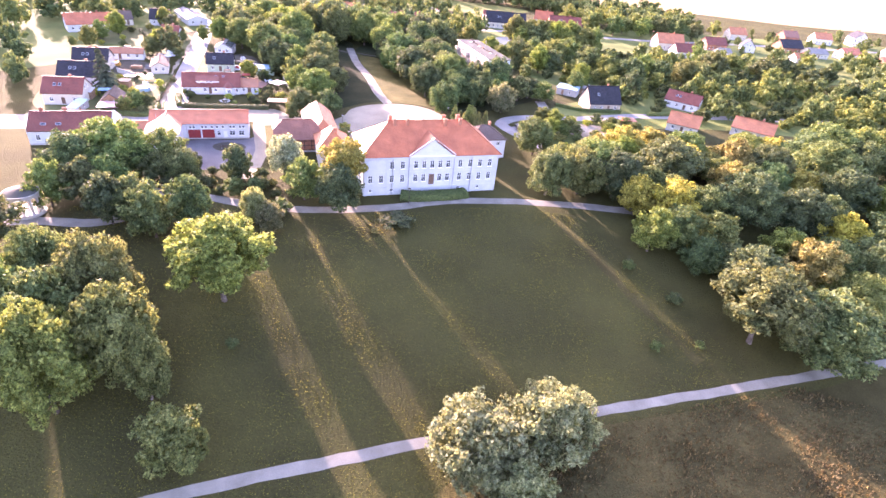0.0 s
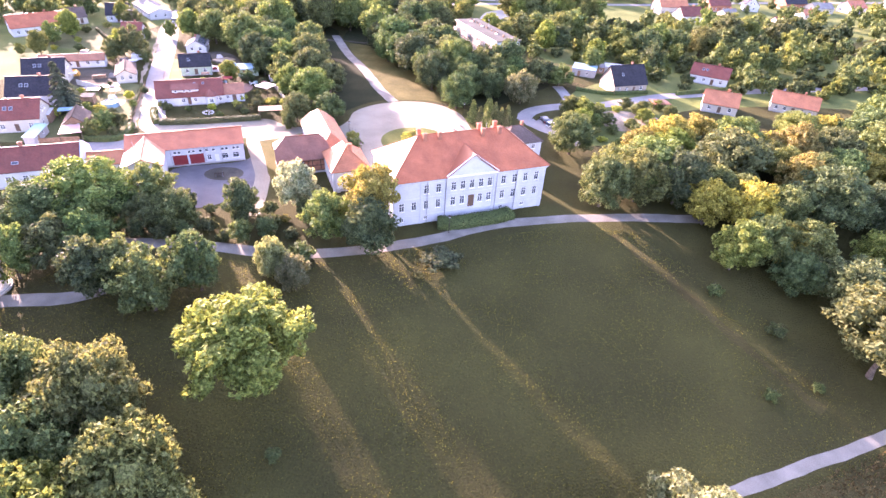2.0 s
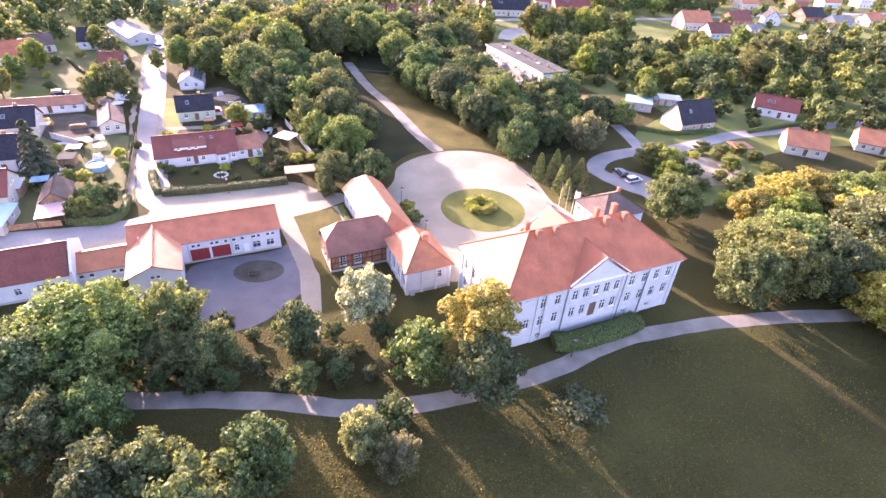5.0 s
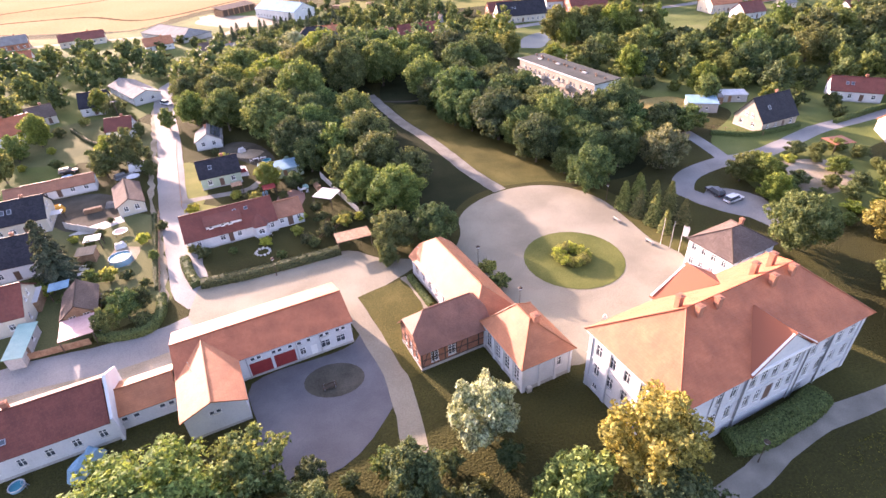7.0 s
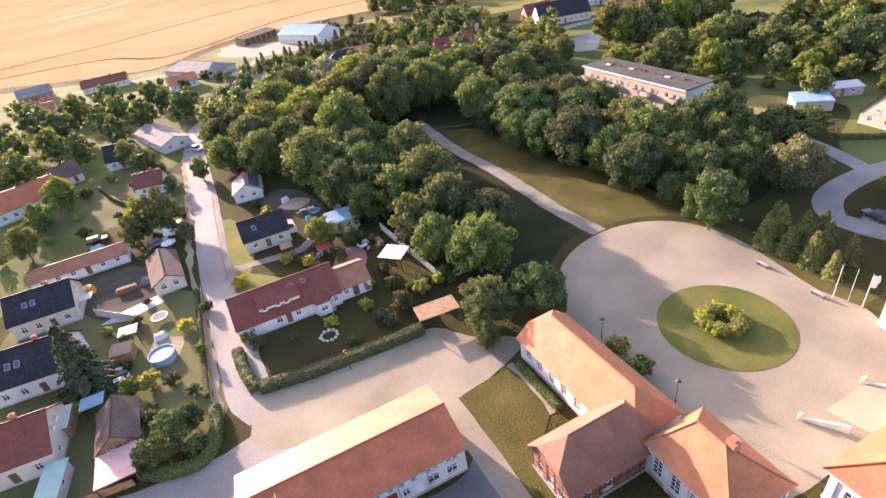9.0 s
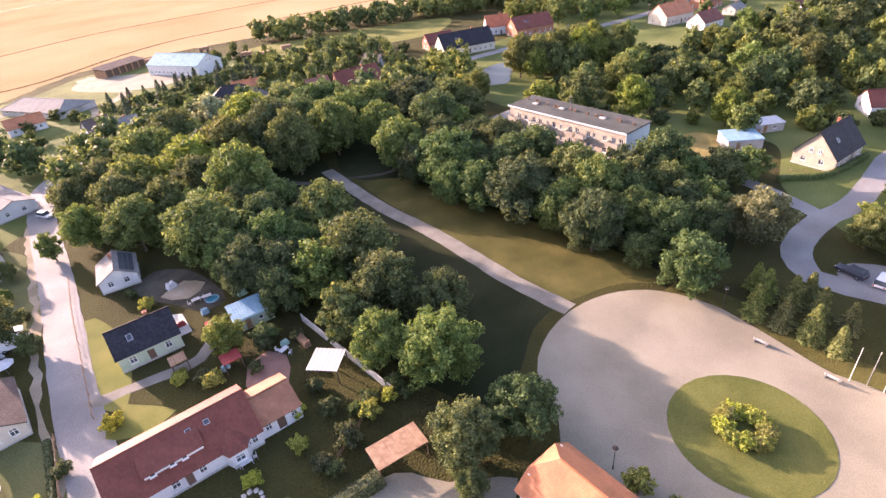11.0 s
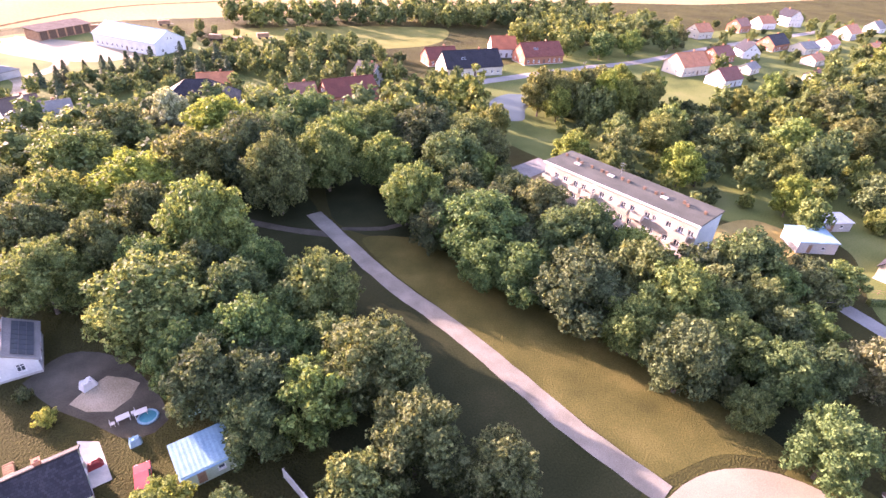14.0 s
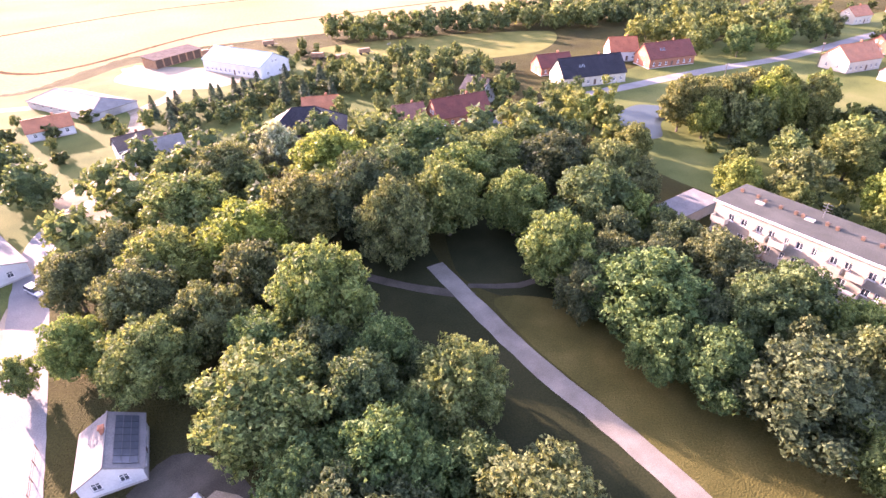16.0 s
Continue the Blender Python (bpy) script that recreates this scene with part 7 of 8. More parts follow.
def flagpole(x, y, flag):
    ob = root("flagpole", x, y, 0, "tall pale flagpole" + (" with white flag hanging" if flag else " without a flag"), "flagpole", "flagpoles")
    bm = bmesh.new()
    add_tube(bm, (0, 0, 0), (0, 0, 5.6), 0.07, 0.04, 8)
    add_tube(bm, (0, 0, 5.6), (0, 0, 5.75), 0.07, 0.02, 8)
    part("pole", bm, STONE, ob)
    if flag:
        n = 8
        verts = [(0.06 + 1.1 * i / n, 0.14 * math.sin(i * 1.1 + j * 0.8), 5.4 - 2.0 * j / n - 0.25 * (i / n) ** 2) for j in range(n + 1) for i in range(n + 1)]
        faces = [(j * (n + 1) + i, j * (n + 1) + i + 1, (j + 1) * (n + 1) + i + 1, (j + 1) * (n + 1) + i) for j in range(n) for i in range(n)]
        ob2 = link_mesh("flag", mesh_from("flag", verts, faces, WHITESHEET), None, ob)
        ob2["label"] = "plain white cloth flag"
        ob2.modifiers.new("thick", "SOLIDIFY").thickness = 0.01


def bench(x, y, yaw, mat, label):
    ob = root("bench", x, y, yaw, label, "bench", "benches")
    for dy in (-0.14, 0.0, 0.14):
        box("seat_plank", mat, ob, -0.95, 0.95, dy - 0.055, dy + 0.055, 0.42, 0.47)
    for z in (0.6, 0.75):
        box("back_plank", mat, ob, -0.95, 0.95, 0.24, 0.28, z, z + 0.1)
    for sx in (-0.75, 0.75):
        box("leg", METAL, ob, sx - 0.05, sx + 0.05, -0.2, 0.28, 0, 0.42)
        box("back_post", METAL, ob, sx - 0.04, sx + 0.04, 0.28, 0.32, 0, 0.88)


def balustrade(x0, y0, x1, y1):
    """A low stone cheek wall with a pier and a ball at its foot, beside the entrance steps."""
    v = Vector((x1 - x0, y1 - y0))
    ob = root("cheek_wall", x0, y0, math.degrees(math.atan2(v.y, v.x)), "low pale stone cheek wall beside the entrance ramp", "wall", "cheek walls")
    n = v.length
    bm = bmesh.new()
    a = [bm.verts.new(p) for p in ((0.3, -0.12, 0), (n, -0.12, 0), (n, -0.12, 1.2), (0.3, -0.12, 0.35))]
    b = [bm.verts.new(p) for p in ((0.3, 0.12, 0), (n, 0.12, 0), (n, 0.12, 1.2), (0.3, 0.12, 0.35))]
    bm.faces.new(a)
    bm.faces.new(b[::-1])
    for k in range(4):
        bm.faces.new((a[k], b[k], b[(k + 1) % 4], a[(k + 1) % 4]))
    part("wall", bm, STONE, ob)
    box("pier", STONE, ob, -0.3, 0.3, -0.28, 0.28, 0, 0.55, bevel=0.04)
    bm = bmesh.new()
    bmesh.ops.create_icosphere(bm, subdivisions=2, radius=0.26, matrix=Matrix.Translation((0.0, 0, 0.78)))
    part("ball", bm, STONE, ob, smooth=True)


def ramp():
    ob = root("entrance_ramp", -7.9, 131.4, 20, "broad gravel entrance ramp up to the manor door", "ramp")
    bm = bmesh.new()
    v = [bm.verts.new(p) for p in ((-4.0, -2.6, 0), (4.0, -2.6, 0), (4.0, 2.8, 0), (-4.0, 2.8, 0), (-4.0, -2.6, 1.2), (4.0, -2.6, 1.2))]
    for f in ((0, 1, 5, 4), (4, 5, 2, 3), (1, 2, 5), (0, 4, 3), (0, 3, 2, 1)):
        bm.faces.new([v[k] for k in f])
    part("slope", bm, GRAVEL, ob)


CAR_PAINTS = [material("white_car_paint", [(0.72, 0.72, 0.72), (0.8, 0.8, 0.8)], 1.0, 0.25, 0, spec=0.6), material("silver_car_paint", [(0.4, 0.42, 0.44), (0.48, 0.5, 0.52)], 1.0, 0.25, 0, metal=0.5), material("red_car_paint", [(0.35, 0.03, 0.03), (0.42, 0.05, 0.04)], 1.0, 0.25, 0, spec=0.6), material("dark_car_paint", [(0.02, 0.022, 0.028), (0.035, 0.038, 0.045)], 1.0, 0.25, 0, spec=0.6)]
RUBBER = material("black_rubber", [(0.02, 0.02, 0.02), (0.035, 0.035, 0.035)], 3.0, 0.85, 0.2)
LIGHTGLASS = material("lamp_glass", [(0.6, 0.6, 0.58), (0.75, 0.75, 0.72)], 2.0, 0.15, 0, spec=0.6)


def car(x, y, yaw, paint, van=False):
    text = ("white", "silver grey", "red", "dark")[paint] + (" delivery van parked on the ground" if van else " parked estate car with dark windows")
    ob = root("van" if van else "car", x, y, yaw, text, "car", "parked cars")
    n, w, h = (5.2, 1.95, 2.2) if van else (4.4, 1.75, 1.45)
    bm = bmesh.new()
    belt = h * 0.55
    prof = [(-n / 2, 0.32), (n / 2, 0.32), (n / 2, belt * 0.9), (n * 0.22, belt), (-n / 2, belt)]
    side = [[bm.verts.new((px, s * w / 2, pz)) for px, pz in prof] for s in (-1, 1)]
    bm.faces.new(side[0])
    bm.faces.new(side[1][::-1])
    for k in range(5):
        bm.faces.new((side[0][k], side[1][k], side[1][(k + 1) % 5], side[0][(k + 1) % 5]))
    bmesh.ops.recalc_face_normals(bm, faces=bm.faces)
    bmesh.ops.bevel(bm, geom=bm.edges[:], offset=0.07, segments=2, affect="EDGES")
    part("body", bm, CAR_PAINTS[paint], ob)
    bm = bmesh.new()
    prof = [(-n / 2 + 0.05, belt - 0.03), (n * 0.22, belt - 0.03), (n * 0.1, h), (-n / 2 + 0.3, h)]
    side = [[bm.verts.new((px, s * (w / 2 - (0.05 if pz < h else 0.16)), pz)) for px, pz in prof] for s in (-1, 1)]
    bm.faces.new(side[0])
    bm.faces.new(side[1][::-1])
    for k in range(4):
        bm.faces.new((side[0][k], side[1][k], side[1][(k + 1) % 4], side[0][(k + 1) % 4]))
    bmesh.ops.recalc_face_normals(bm, faces=bm.faces)
    part("cabin", bm, GLASS if not van else CAR_PAINTS[paint], ob)
    bm = bmesh.new()
    add_box(bm, -n / 2 + 0.32, n * 0.09, -w / 2 + 0.18, w / 2 - 0.18, h - 0.02, h + 0.04)
    bmesh.ops.bevel(bm, geom=bm.edges[:], offset=0.03, segments=1, affect="EDGES")
    part("roof", bm, CAR_PAINTS[paint], ob)
    for sx in (-0.3, 0.31):
        for s in (-1, 1):
            bm = bmesh.new()
            add_tube(bm, (sx * n, s * (w / 2 - 0.2), 0.31), (sx * n, s * (w / 2 + 0.02), 0.31), 0.31, 0.31, 14)
            wheel = part("wheel", bm, RUBBER, ob)
            bm = bmesh.new()
            add_tube(bm, (sx * n, s * (w / 2 + 0.0), 0.31), (sx * n, s * (w / 2 + 0.035), 0.31), 0.19, 0.17, 10)
            part("rim", bm, METAL, wheel)
    for s in (-1, 1):
        box("headlight", LIGHTGLASS, ob, n / 2 - 0.06, n / 2 + 0.01, s * (w / 2 - 0.3) - 0.16, s * (w / 2 - 0.3) + 0.16, belt * 0.66, belt * 0.84)
        box("tail_light", CAR_PAINTS[2], ob, -n / 2 - 0.01, -n / 2 + 0.05, s * (w / 2 - 0.2) - 0.1, s * (w / 2 - 0.2) + 0.1, belt * 0.6, belt * 0.9)


def pool(x, y, r, h):
    ob = root("pool", x, y, 0, "round above-ground garden pool with blue water", "pool")
    bm = bmesh.new()
    n = 32
    rings = [[bm.verts.new((rr * math.cos(2 * math.pi * k / n), rr * math.sin(2 * math.pi * k / n), z)) for k in range(n)] for rr, z in ((r, 0), (r, h), (r - 0.06, h), (r - 0.06, 0.02))]
    for a, b in zip(rings, rings[1:]):
        for k in range(n):
            bm.faces.new((a[k], a[(k + 1) % n], b[(k + 1) % n], b[k]))
    part("wall", bm, BLUESHEET, ob)
    bm = bmesh.new()
    pts = [(r * math.cos(2 * math.pi * k / n), r * math.sin(2 * math.pi * k / n), h) for k in range(n)]
    for a, b in zip(pts, pts[1:] + pts[:1]):
        add_tube(bm, a, b, 0.07, 0.07, 6, False)
    part("rim", bm, WHITESHEET, ob, "white rim tube")
    bm = bmesh.new()
    add_tube(bm, (0, 0, 0.05), (0, 0, h - 0.15), r - 0.07, r - 0.07, n)
    part("water", bm, POOLWATER, ob, "clear turquoise water")
    bm = bmesh.new()
    for dx in (-0.2, 0.2):
        add_tube(bm, (r + 0.35, dx, 0), (r, dx, h + 0.5), 0.03, 0.03, 6)
    for k in range(4):
        add_tube(bm, (r + 0.28 - 0.07 * k, -0.2, 0.25 + 0.3 * k), (r + 0.28 - 0.07 * k, 0.2, 0.25 + 0.3 * k), 0.03, 0.03, 6)
    part("ladder", bm, METAL, ob)


def trampoline(x, y, r):
    ob = root("trampoline", x, y, 0, "round garden trampoline with pale edge pad", "trampoline")
    n = 24
    bm = bmesh.new()
    a = [bm.verts.new(((r - 0.3) * math.cos(2 * math.pi * k / n), (r - 0.3) * math.sin(2 * math.pi * k / n), 0.8)) for k in range(n)]
    b = [bm.verts.new((r * math.cos(2 * math.pi * k / n), r * math.sin(2 * math.pi * k / n), 0.84)) for k in range(n)]
    for k in range(n):
        bm.faces.new((a[k], b[k], b[(k + 1) % n], a[(k + 1) % n]))
    pad = part("pad", bm, WHITESHEET, ob)
    pad.modifiers.new("thick", "SOLIDIFY").thickness = 0.05
    bm = bmesh.new()
    add_tube(bm, (0, 0, 0.76), (0, 0, 0.79), r - 0.29, r - 0.29, n)
    part("mat", bm, FIBRE, ob, "grey jumping mat")
    for k in range(6):
        c, s = math.cos(math.pi * k / 3), math.sin(math.pi * k / 3)
        bm = bmesh.new()
        add_tube(bm, (r * c, r * s, 0), (r * c, r * s, 0.8), 0.03, 0.03, 6)
        part("leg", bm, METAL, ob)


def panel_wall(x0, y0, x1, y1, step, h, mat, label, name="garden_wall", thick=0.12):
    v = Vector((x1 - x0, y1 - y0))
    ob = root(name, x0, y0, math.degrees(math.atan2(v.y, v.x)), label, "wall" if "wall" in name else "fence")
    n = max(1, round(v.length / step))
    w = v.length / n
    for k in range(n):
        box("panel", mat, ob, k * w + 0.06, (k + 1) * w - 0.06, -thick / 2, thick / 2, 0.0, h * (1 - 0.03 * (k % 2)))
        box("post", mat, ob, k * w - 0.07, k * w + 0.07, -thick / 2 - 0.03, thick / 2 + 0.03, 0, h + 0.08)


def rail_fence(pts, step, h, label):
    line = smooth_line(pts, step)
    ob = root("fence", line[0].x, line[0].y, 0, label, "fence")
    o = line[0]
    for k, p in enumerate(line):
        bm = bmesh.new()
        add_tube(bm, (p.x - o.x, p.y - o.y, 0), (p.x - o.x, p.y - o.y, h), 0.06, 0.05, 6)
        part("post", bm, PLANK, ob)
        if k:
            q = line[k - 1]
            for z in (0.4, 0.8):
                bm = bmesh.new()
                add_tube(bm, (q.x - o.x, q.y - o.y, h * z), (p.x - o.x, p.y - o.y, h * z), 0.035, 0.035, 4)
                part("rail", bm, PLANK, ob)


def garden_table(x, y, yaw):
    ob = root("garden_table", x, y, yaw, "white garden table on four legs", "table", "garden tables")
    box("tabletop", WHITESHEET, ob, -0.75, 0.75, -0.45, 0.45, 0.7, 0.75, bevel=0.015)
    for sx in (-0.65, 0.65):
        for sy in (-0.36, 0.36):
            box("leg", WHITESHEET, ob, sx - 0.03, sx + 0.03, sy - 0.03, sy + 0.03, 0, 0.7)


def parasol(x, y, mat, label, r=1.6):
    ob = root("parasol", x, y, 0, label, "parasol", "parasols")
    bm = bmesh.new()
    add_tube(bm, (0, 0, 0), (0, 0, 2.4), 0.03, 0.03, 6)
    part("pole", bm, METAL, ob)
    bm = bmesh.new()
    n = 8
    tip = bm.verts.new((0, 0, 2.55))
    ring = [bm.verts.new((r * math.cos(2 * math.pi * k / n), r * math.sin(2 * math.pi * k / n), 2.0)) for k in range(n)]
    for k in range(n):
        bm.faces.new((ring[k], ring[(k + 1) % n], tip))
    can = part("canopy", bm, mat, ob)
    can.modifiers.new("thick", "SOLIDIFY").thickness = 0.02


def tarp(x, y, yaw, a, b, h, mat, label):
    """A sheet thrown over a stack of things."""
    rng = random.Random(str((x, y)))
    ob = root("covered_stack", x, y, yaw, label, "tarpaulin", "covered stacks")
    n = 6
    bm = bmesh.new()
    grid = [[bm.verts.new((a * (i / n - 0.5), b * (j / n - 0.5), (h if 0 < i < n and 0 < j < n else 0) * rng.uniform(0.75, 1.05))) for i in range(n + 1)] for j in range(n + 1)]
    for j in range(n):
        for i in range(n):
            bm.faces.new((grid[j][i], grid[j][i + 1], grid[j + 1][i + 1], grid[j + 1][i]))
    part("sheet", bm, mat, ob)


def trailer(x, y, yaw):
    ob = root("farm_trailer", x, y, yaw, "brown farm trailer standing at the field edge", "trailer", "farm trailers")
    box("tray", PLANK, ob, -2.6, 2.6, -1.2, 1.2, 0.9, 2.6, bevel=0.05)
    for sx in (-1.6, 1.6):
        for s in (-1, 1):
            bm = bmesh.new()
            add_tube(bm, (sx, s * 0.95, 0.5), (sx, s * 1.25, 0.5), 0.5, 0.5, 12)
            part("wheel", bm, RUBBER, ob)
    box("drawbar", METAL, ob, 2.6, 4.2, -0.08, 0.08, 0.7, 0.85)


def power_pole(x, y):
    ob = root("power_pole", x, y, 20, "wooden power pole with crossbar", "power pole", "power poles")
    bm = bmesh.new()
    add_tube(bm, (0, 0, 0), (0, 0, 8.5), 0.14, 0.09, 8)
    part("pole", bm, BARK, ob)
    box("crossbar", METAL, ob, -0.8, 0.8, -0.06, 0.06, 8.0, 8.15)
    for k in (-0.7, 0, 0.7):
        bm = bmesh.new()
        add_tube(bm, (k, 0, 8.15), (k, 0, 8.35), 0.05, 0.03, 6)
        part("insulator", bm, WHITESHEET, ob)


for p in ((-28.0, 137.2), (-32.6, 149.8), (-7.6, 105.9), (-68.6, 152.6), (-2.4, 167.6)):
    lamp_post(*p)
for k, p in enumerate(((1.2, 149.9), (2.3, 148.5), (3.2, 147.0))):
    flagpole(*p, k == 2)
for x, y in ((-3.3, 159.3), (-0.4, 150.8)):
    bench(x, y, 112, STONE, "pale park bench on the gravel forecourt")
bench(-57.3, 124.5, 20, WOOD, "dark wooden bench on the round island in the yard")
balustrade(-15.9, 132.0, -12.3, 129.2)
balustrade(-5.9, 135.2, -3.2, 132.4)
ramp()
car(22.6, 162.6, 22, 0)
car(20.6, 166.2, 100, 3)
for k, (x, y, a) in enumerate(((-112.8, 209.2, 20), (-110.4, 205.2, 15), (-121.0, 259.6, -40), (-120.5, 302.5, 30), (-117.8, 299.8, 40), (-115.3, 297.0, 35), (-124.6, 303.5, 70), (-106.6, 308.2, 20))):
    car(x, y, a, (0, 0, 0, 3, 1, 0, 1, 2)[k], van=k == 1)
car(-113.2, 201.5, 40, 1)
car(-129.5, 208.0, 20, 3)
pool(-99.2, 162.5, 2.0, 1.15)
pool(-93.2, 114.8, 0.85, 0.4)
trampoline(-103.3, 173.2, 1.45)
panel_wall(-63.8, 191.4, -53.2, 170.0, 2.0, 1.5, STONE, "pale concrete panel garden wall under the trees")
panel_wall(-116.5, 177.8, -107.0, 173.4, 2.2, 1.6, STONE, "pale concrete yard wall")
panel_wall(-103.3, 137.2, -95.0, 139.4, 1.8, 1.2, PLANK, "reddish plank garden fence", "garden_fence", 0.06)
rail_fence([(-93.5, 182), (-98.2, 196), (-103.5, 212), (-107, 224)], 2.5, 1.1, "low wooden rail fence beside the road")
rail_fence([(-88.2, 150.5), (-91.0, 159), (-94.6, 170), (-98.0, 180.5)], 2.5, 1.1, "weathered wooden garden fence beside the road")
rail_fence([(36, 201), (48, 192.5)], 2.5, 1.1, "low wooden garden fence")
open_roof("gazebo", -106.4, 168.6, 15, 3.0, 2.6, 2.3, WHITESHEET, "small white garden gazebo", "gazebo")
open_roof("gazebo", -119.6, 181.6, 15, 2.6, 2.2, 2.2, WHITESHEET, "small white yard canopy", "gazebo")
open_roof("carport", -105.6, 153.2, 20, 3.2, 2.6, 2.2, BLUESHEET, "small carport with pale blue roof")
open_roof("shelter", -82.4, 187.6, 20, 2.4, 2.4, 2.2, PLANK, "small reddish garden shelter", "shelter")
parasol(-109.2, 197.8, WHITESHEET, "open white garden parasol")
for x, y, a in ((-79.6, 205.2, 15), (-104.6, 158.6, 20), (-72.8, 166.2, 20)):
    garden_table(x, y, a)
for x, y, yaw, a, b, h, mat, text in ((-121.8, 186.2, 20, 2.6, 2.2, 1.5, YELLOW, "yellow tarpaulin over a stack of wood"), (-86.0, 116.6, 70, 5.0, 2.0, 1.6, BLUESHEET, "pale blue tarpaulin over a stack by the house"), (-86.5, 212.2, 40, 2.0, 1.6, 1.0, WHITESHEET, "pale sheet over garden tools"), (-73.5, 204.0, 20, 1.8, 1.2, 0.9, GREENSHEET, "green sheet over garden tools"), (-105.5, 161.0, 30, 1.8, 1.2, 0.8, WHITESHEET, "white sheet over garden things"), (-110.2, 186.5, 10, 3.0, 1.6, 1.2, FIBRE, "grey sheet over a wood pile"), (-128.0, 204.0, 20, 3.0, 1.8, 1.0, BLUESHEET, "blue sheet over a stack in the garden"), (-79.8, 201.0, 20, 1.4, 1.1, 0.9, BLUESHEET, "blue sheet over a garden stack"), (-94.5, 141.2, 60, 1.6, 1.0, 0.8, WHITESHEET, "white things under a sheet by the street")):
    tarp(x, y, yaw, a, b, h, mat, text)
for k, (x, y, a) in enumerate(((-123, 441, 20), (-113, 445, 20), (-95, 452, 10), (-72, 418, -20), (-62, 412, 30), (-52, 420, 10))):
    trailer(x, y, a)
for p in ((-43, 398), (60, 330), (110, 345), (-128, 240)):
    power_pole(*p)


def solar_panels(parent, length, width, eave, ridge, side, nx, ny, u0, v0, pw=1.0, ph=0.8):
    """Dark glass panels on a slope."""
    pitch = math.atan((ridge - eave) / (width / 2)) * (1 if side < 0 else -1)
    run = math.hypot(width / 2, ridge - eave)
    for i in range(nx):
        for j in range(ny):
            v = v0 + j * (ph + 0.05) / run
            at = Vector((u0 + i * (pw + 0.05), side * width / 2 * (1 - v), eave + v * (ridge - eave) + 0.22))
            bm = bmesh.new()
            add_box(bm, -pw / 2, pw / 2, -ph / 2, ph / 2, 0, 0.05)
            part("solar_panel", bm, GLASS, parent, "", Matrix.Translation(at) @ Matrix.Rotation(pitch, 4, "X"))


solar_panels(solar, 8.0, 6.6, 2.5, 4.4, -1, 7, 3, -3.2, 0.18)
ribbon("field_track", [(-420, 400), (-290, 500), (-255, 522), (-220, 560), (-180, 596), (-130, 618), (-85, 634), (0, 664), (200, 730)], 3.6, DITCH, "dark furrow between two wheat fields", "track", 0.1, 0.5)
ribbon("field_track", [(-330, 440), (-235, 455), (-190, 430), (-170, 442), (-143, 482), (-117, 508), (-78, 523), (-20, 545), (60, 570), (200, 620)], 3.4, DITCH, "dark furrow along the wheat field", "track", 0.1, 0.5)
ribbon("field_hedgerow", [(-420, 760), (-375, 840), (-350, 910), (-280, 1020), (-150, 1150), (50, 1300)], 16, GARDEN, "far green strip between the fields", "ground", 0.12, 3.0)
ribbon("field_margin", [(-400, 418), (-215, 403), (-182, 399), (-166, 430), (-152, 450), (-81, 470), (46, 482), (189, 528), (300, 524), (560, 580)], 4.0, GRASS, "grassy field margin", "ground", 0.11, 0.8)


# ---- garden clutter ----
def barrel(x, y, mat, label):
    ob = root("rain_barrel", x, y, 0, label, "barrel", "rain barrels")
    bm = bmesh.new()
    for z0, z1, r0, r1 in ((0, 0.12, 0.26, 0.29), (0.12, 0.5, 0.29, 0.33), (0.5, 0.85, 0.33, 0.29), (0.85, 0.95, 0.29, 0.27)):
        add_tube(bm, (0, 0, z0), (0, 0, z1), r0, r1, 14)
    part("drum", bm, mat, ob)
    bm = bmesh.new()
    add_tube(bm, (0, 0, 0.95), (0, 0, 0.99), 0.29, 0.26, 14)
    part("lid", bm, mat, ob)


def garden_chair(x, y, yaw, mat):
    ob = root("garden_chair", x, y, yaw, "pale garden chair beside the table", "chair", "garden chairs")
    box("seat", mat, ob, -0.24, 0.24, -0.24, 0.24, 0.42, 0.46, bevel=0.01)
    box("backrest", mat, ob, -0.24, 0.24, 0.2, 0.25, 0.46, 0.95, bevel=0.01)
    for sx in (-0.21, 0.21):
        for sy in (-0.21, 0.21):
            box("leg", mat, ob, sx - 0.02, sx + 0.02, sy - 0.02, sy + 0.02, 0, 0.42)


def boulder_ring(x, y, r, n, seed):
    """Stones laid round a flower bed."""
    rng = random.Random(seed)
    ob = root("stone_ring", x, y, 0, "ring of pale field stones round a small flower bed", "stones")
    for k in range(n):
        a = 2 * math.pi * k / n
        bm = bmesh.new()
        bmesh.ops.create_icosphere(bm, subdivisions=1, radius=rng.uniform(0.28, 0.45))
        for v in bm.verts:
            v.co = v.co * rng.uniform(0.8, 1.15)
            v.co.z = max(v.co.z * 0.7, -0.1)
        part("stone", bm, STONE, ob, "", Matrix.Translation((r * math.cos(a), r * math.sin(a), 0.1)))


def wood_pile(x, y, yaw, length, rows):
    """Split logs stacked in a low pile."""
    ob = root("wood_pile", x, y, yaw, "stack of split firewood in the garden", "firewood", "wood piles")
    rng = random.Random(str((x, y)))
    for k in range(rows):
        for j in range(int(length / 0.3)):
            bm = bmesh.new()
            px = -length / 2 + 0.3 * j + 0.15 * (k % 2)
            add_tube(bm, (px, -0.5 + rng.uniform(-0.05, 0.05), 0.15 + 0.26 * k), (px, 0.5, 0.15 + 0.26 * k), 0.14, 0.13, 6)
            part("log", bm, PLANK, ob)


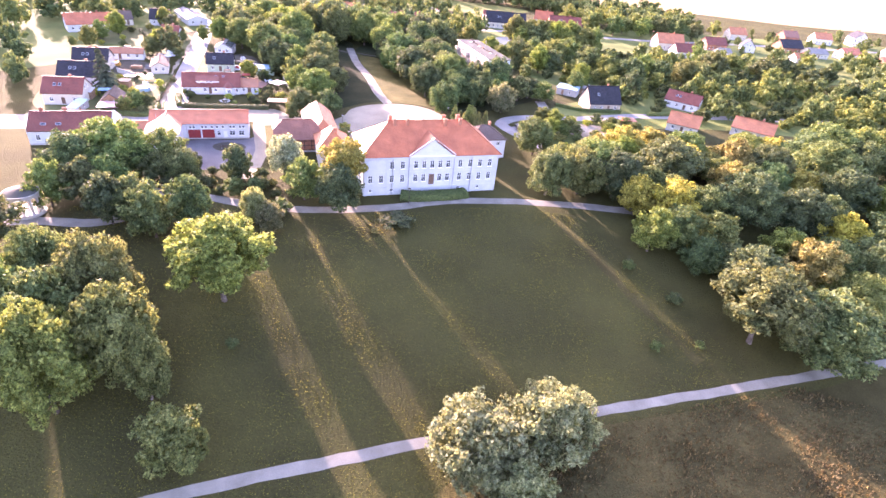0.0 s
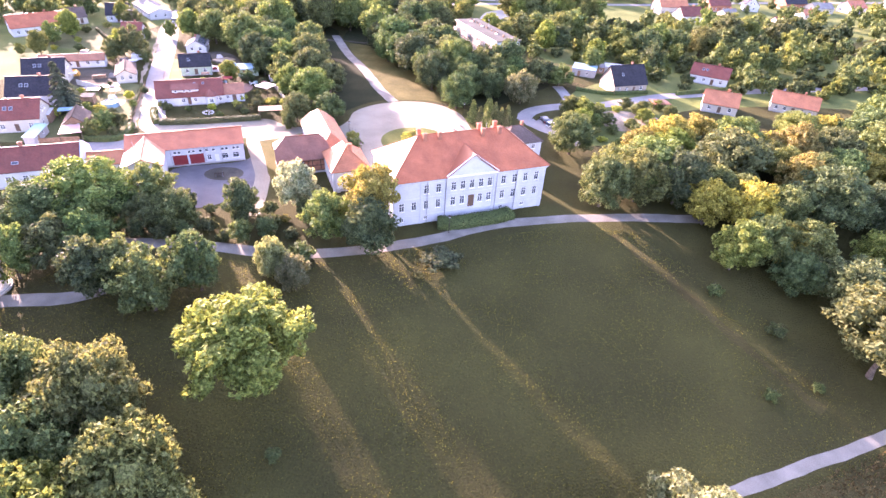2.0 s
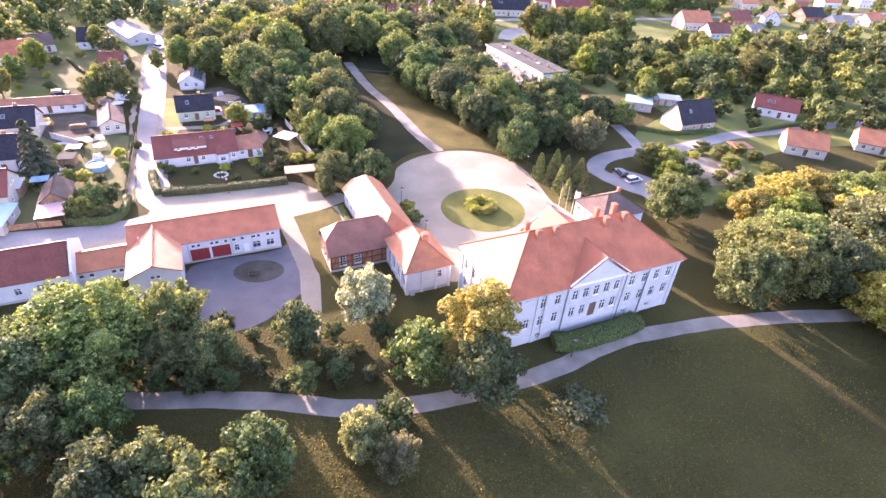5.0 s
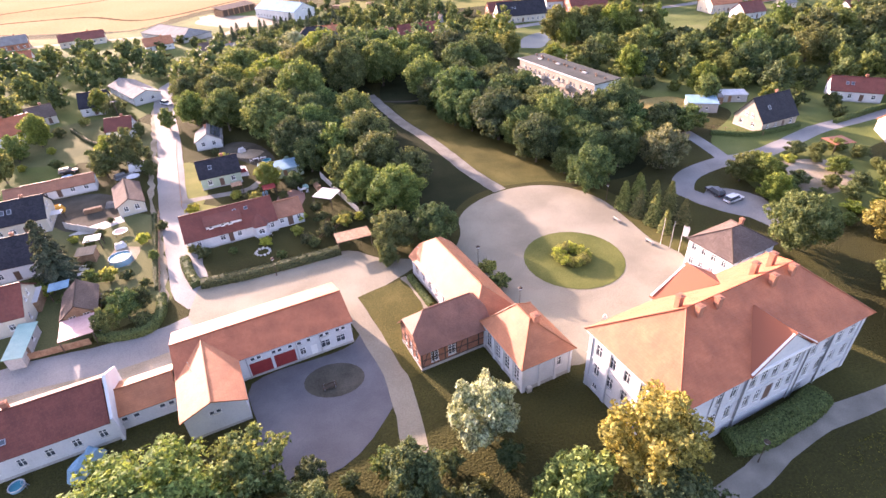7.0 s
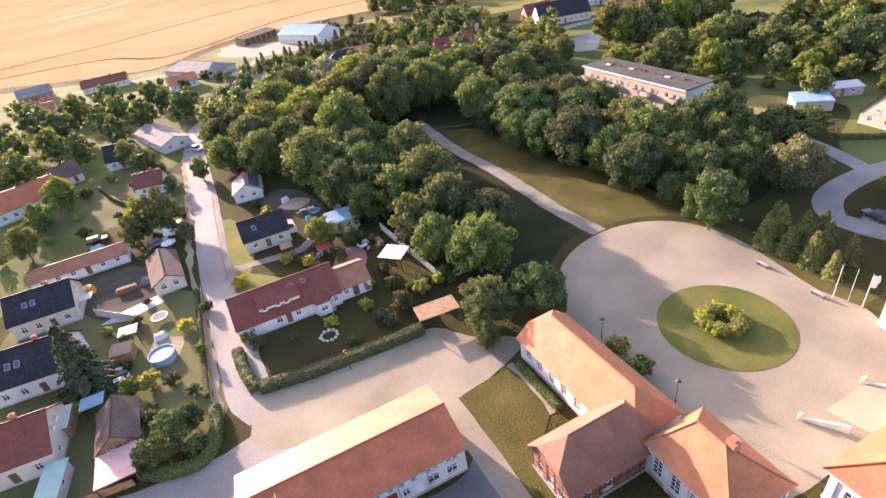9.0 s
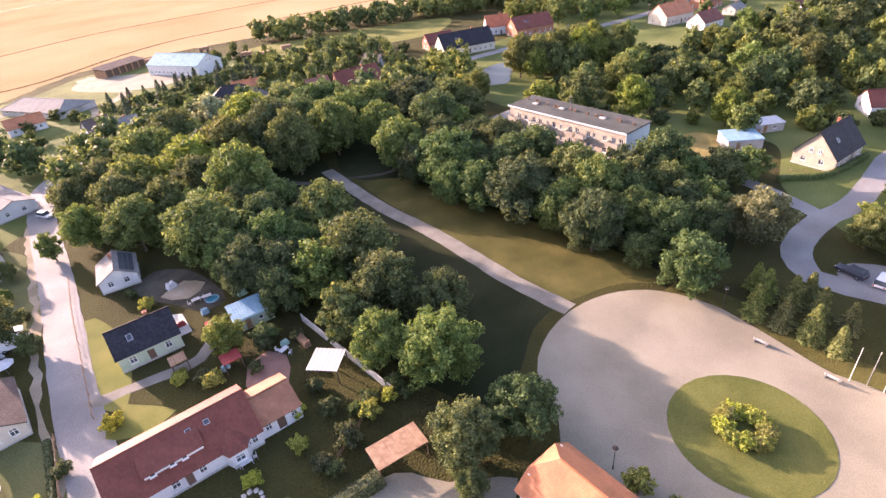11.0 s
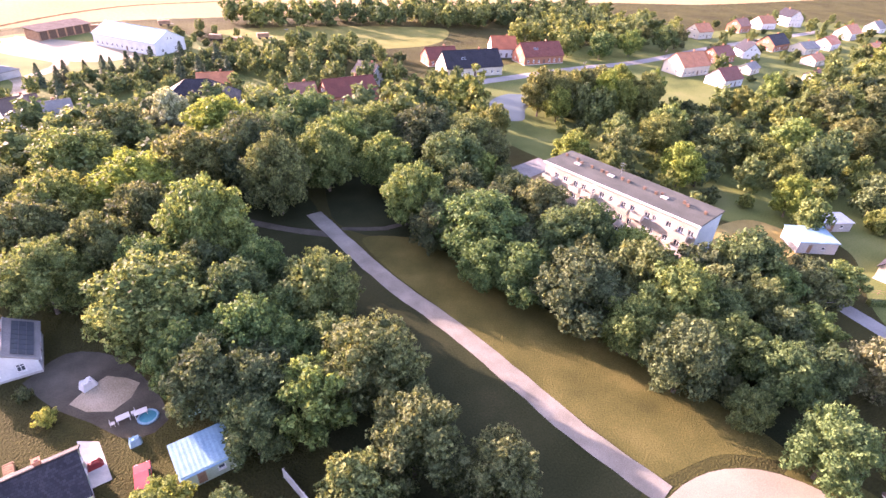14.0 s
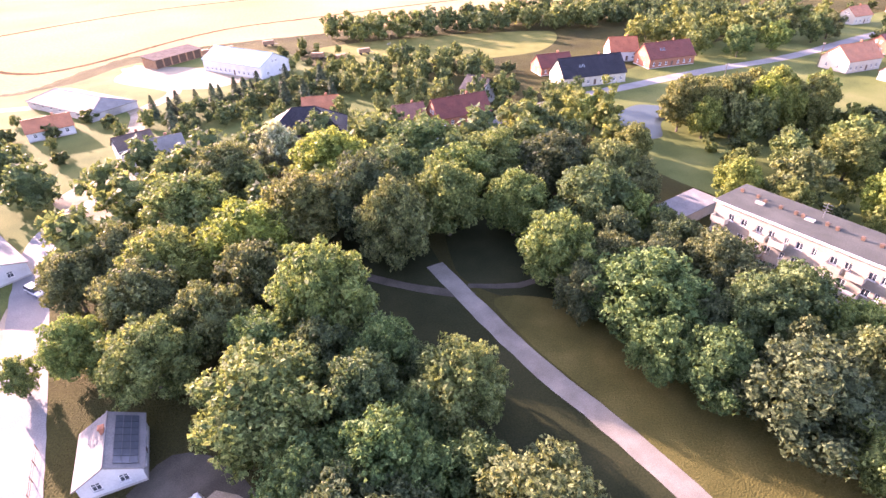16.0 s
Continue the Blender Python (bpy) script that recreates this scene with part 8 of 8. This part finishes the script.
def paddling_pool(x, y, r):
    ob = root("paddling_pool", x, y, 0, "small round blue paddling pool on the grass", "pool")
    bm = bmesh.new()
    n = 20
    for k in range(n):
        a, b = 2 * math.pi * k / n, 2 * math.pi * (k + 1) / n
        add_tube(bm, (r * math.cos(a), r * math.sin(a), 0.16), (r * math.cos(b), r * math.sin(b), 0.16), 0.15, 0.15, 8, False)
    part("rim", bm, BLUESHEET, ob, "inflated pale blue rim", smooth=True)
    bm = bmesh.new()
    bmesh.ops.create_circle(bm, cap_ends=True, radius=r, segments=n, matrix=Matrix.Translation((0, 0, 0.2)))
    part("water", bm, POOLWATER, ob, "clear shallow water")


barrel(-76.1, 184.5, BLUESHEET, "blue plastic rain barrel")
barrel(-75.5, 185.0, BLUESHEET, "blue plastic rain barrel")
barrel(-86.6, 167.0, GREENSHEET, "green plastic rain barrel")
barrel(-101.0, 150.0, BLUESHEET, "blue plastic rain barrel")
open_roof("shelter", -74.7, 184.9, 20, 2.8, 2.6, 2.1, REDDOOR, "small garden shelter with faded red roof", "shelter")
paddling_pool(-78.8, 204.6, 1.1)
garden_table(-81.5, 204.9, 20)
garden_table(-67.2, 185.0, 40)
for x, y, a in ((-82.6, 204.4, 100), (-80.5, 205.6, -70), (-68.2, 185.6, 60), (-66.3, 184.2, -120), (-105.6, 158.0, 90), (-103.6, 159.4, -60), (-73.9, 166.0, 110), (-71.8, 166.8, -80)):
    garden_chair(x, y, a, WHITESHEET)
car(-78.3, 195.2, 100, 2)
boulder_ring(-72.4, 160.9, 1.3, 11, 4)
wood_pile(-64.2, 186.0, 115, 3.0, 4)
wood_pile(-92.0, 200.5, 110, 2.4, 3)
wood_pile(-113.5, 184.5, 20, 3.6, 4)
tarp(-67.0, 187.0, 30, 1.4, 1.1, 0.7, GREENSHEET, "teal sheet over garden furniture")
tarp(-83.6, 199.0, 20, 1.6, 1.0, 0.8, REDDOOR, "dark red sheet over garden furniture")
tarp(-101.5, 168.0, 30, 2.2, 1.6, 1.0, WHITESHEET, "white sheet over garden furniture by the pool")
rail_fence([(-63.2, 161.5), (-58.8, 166.5), (-56.0, 170.0)], 2.0, 1.1, "low weathered garden fence")
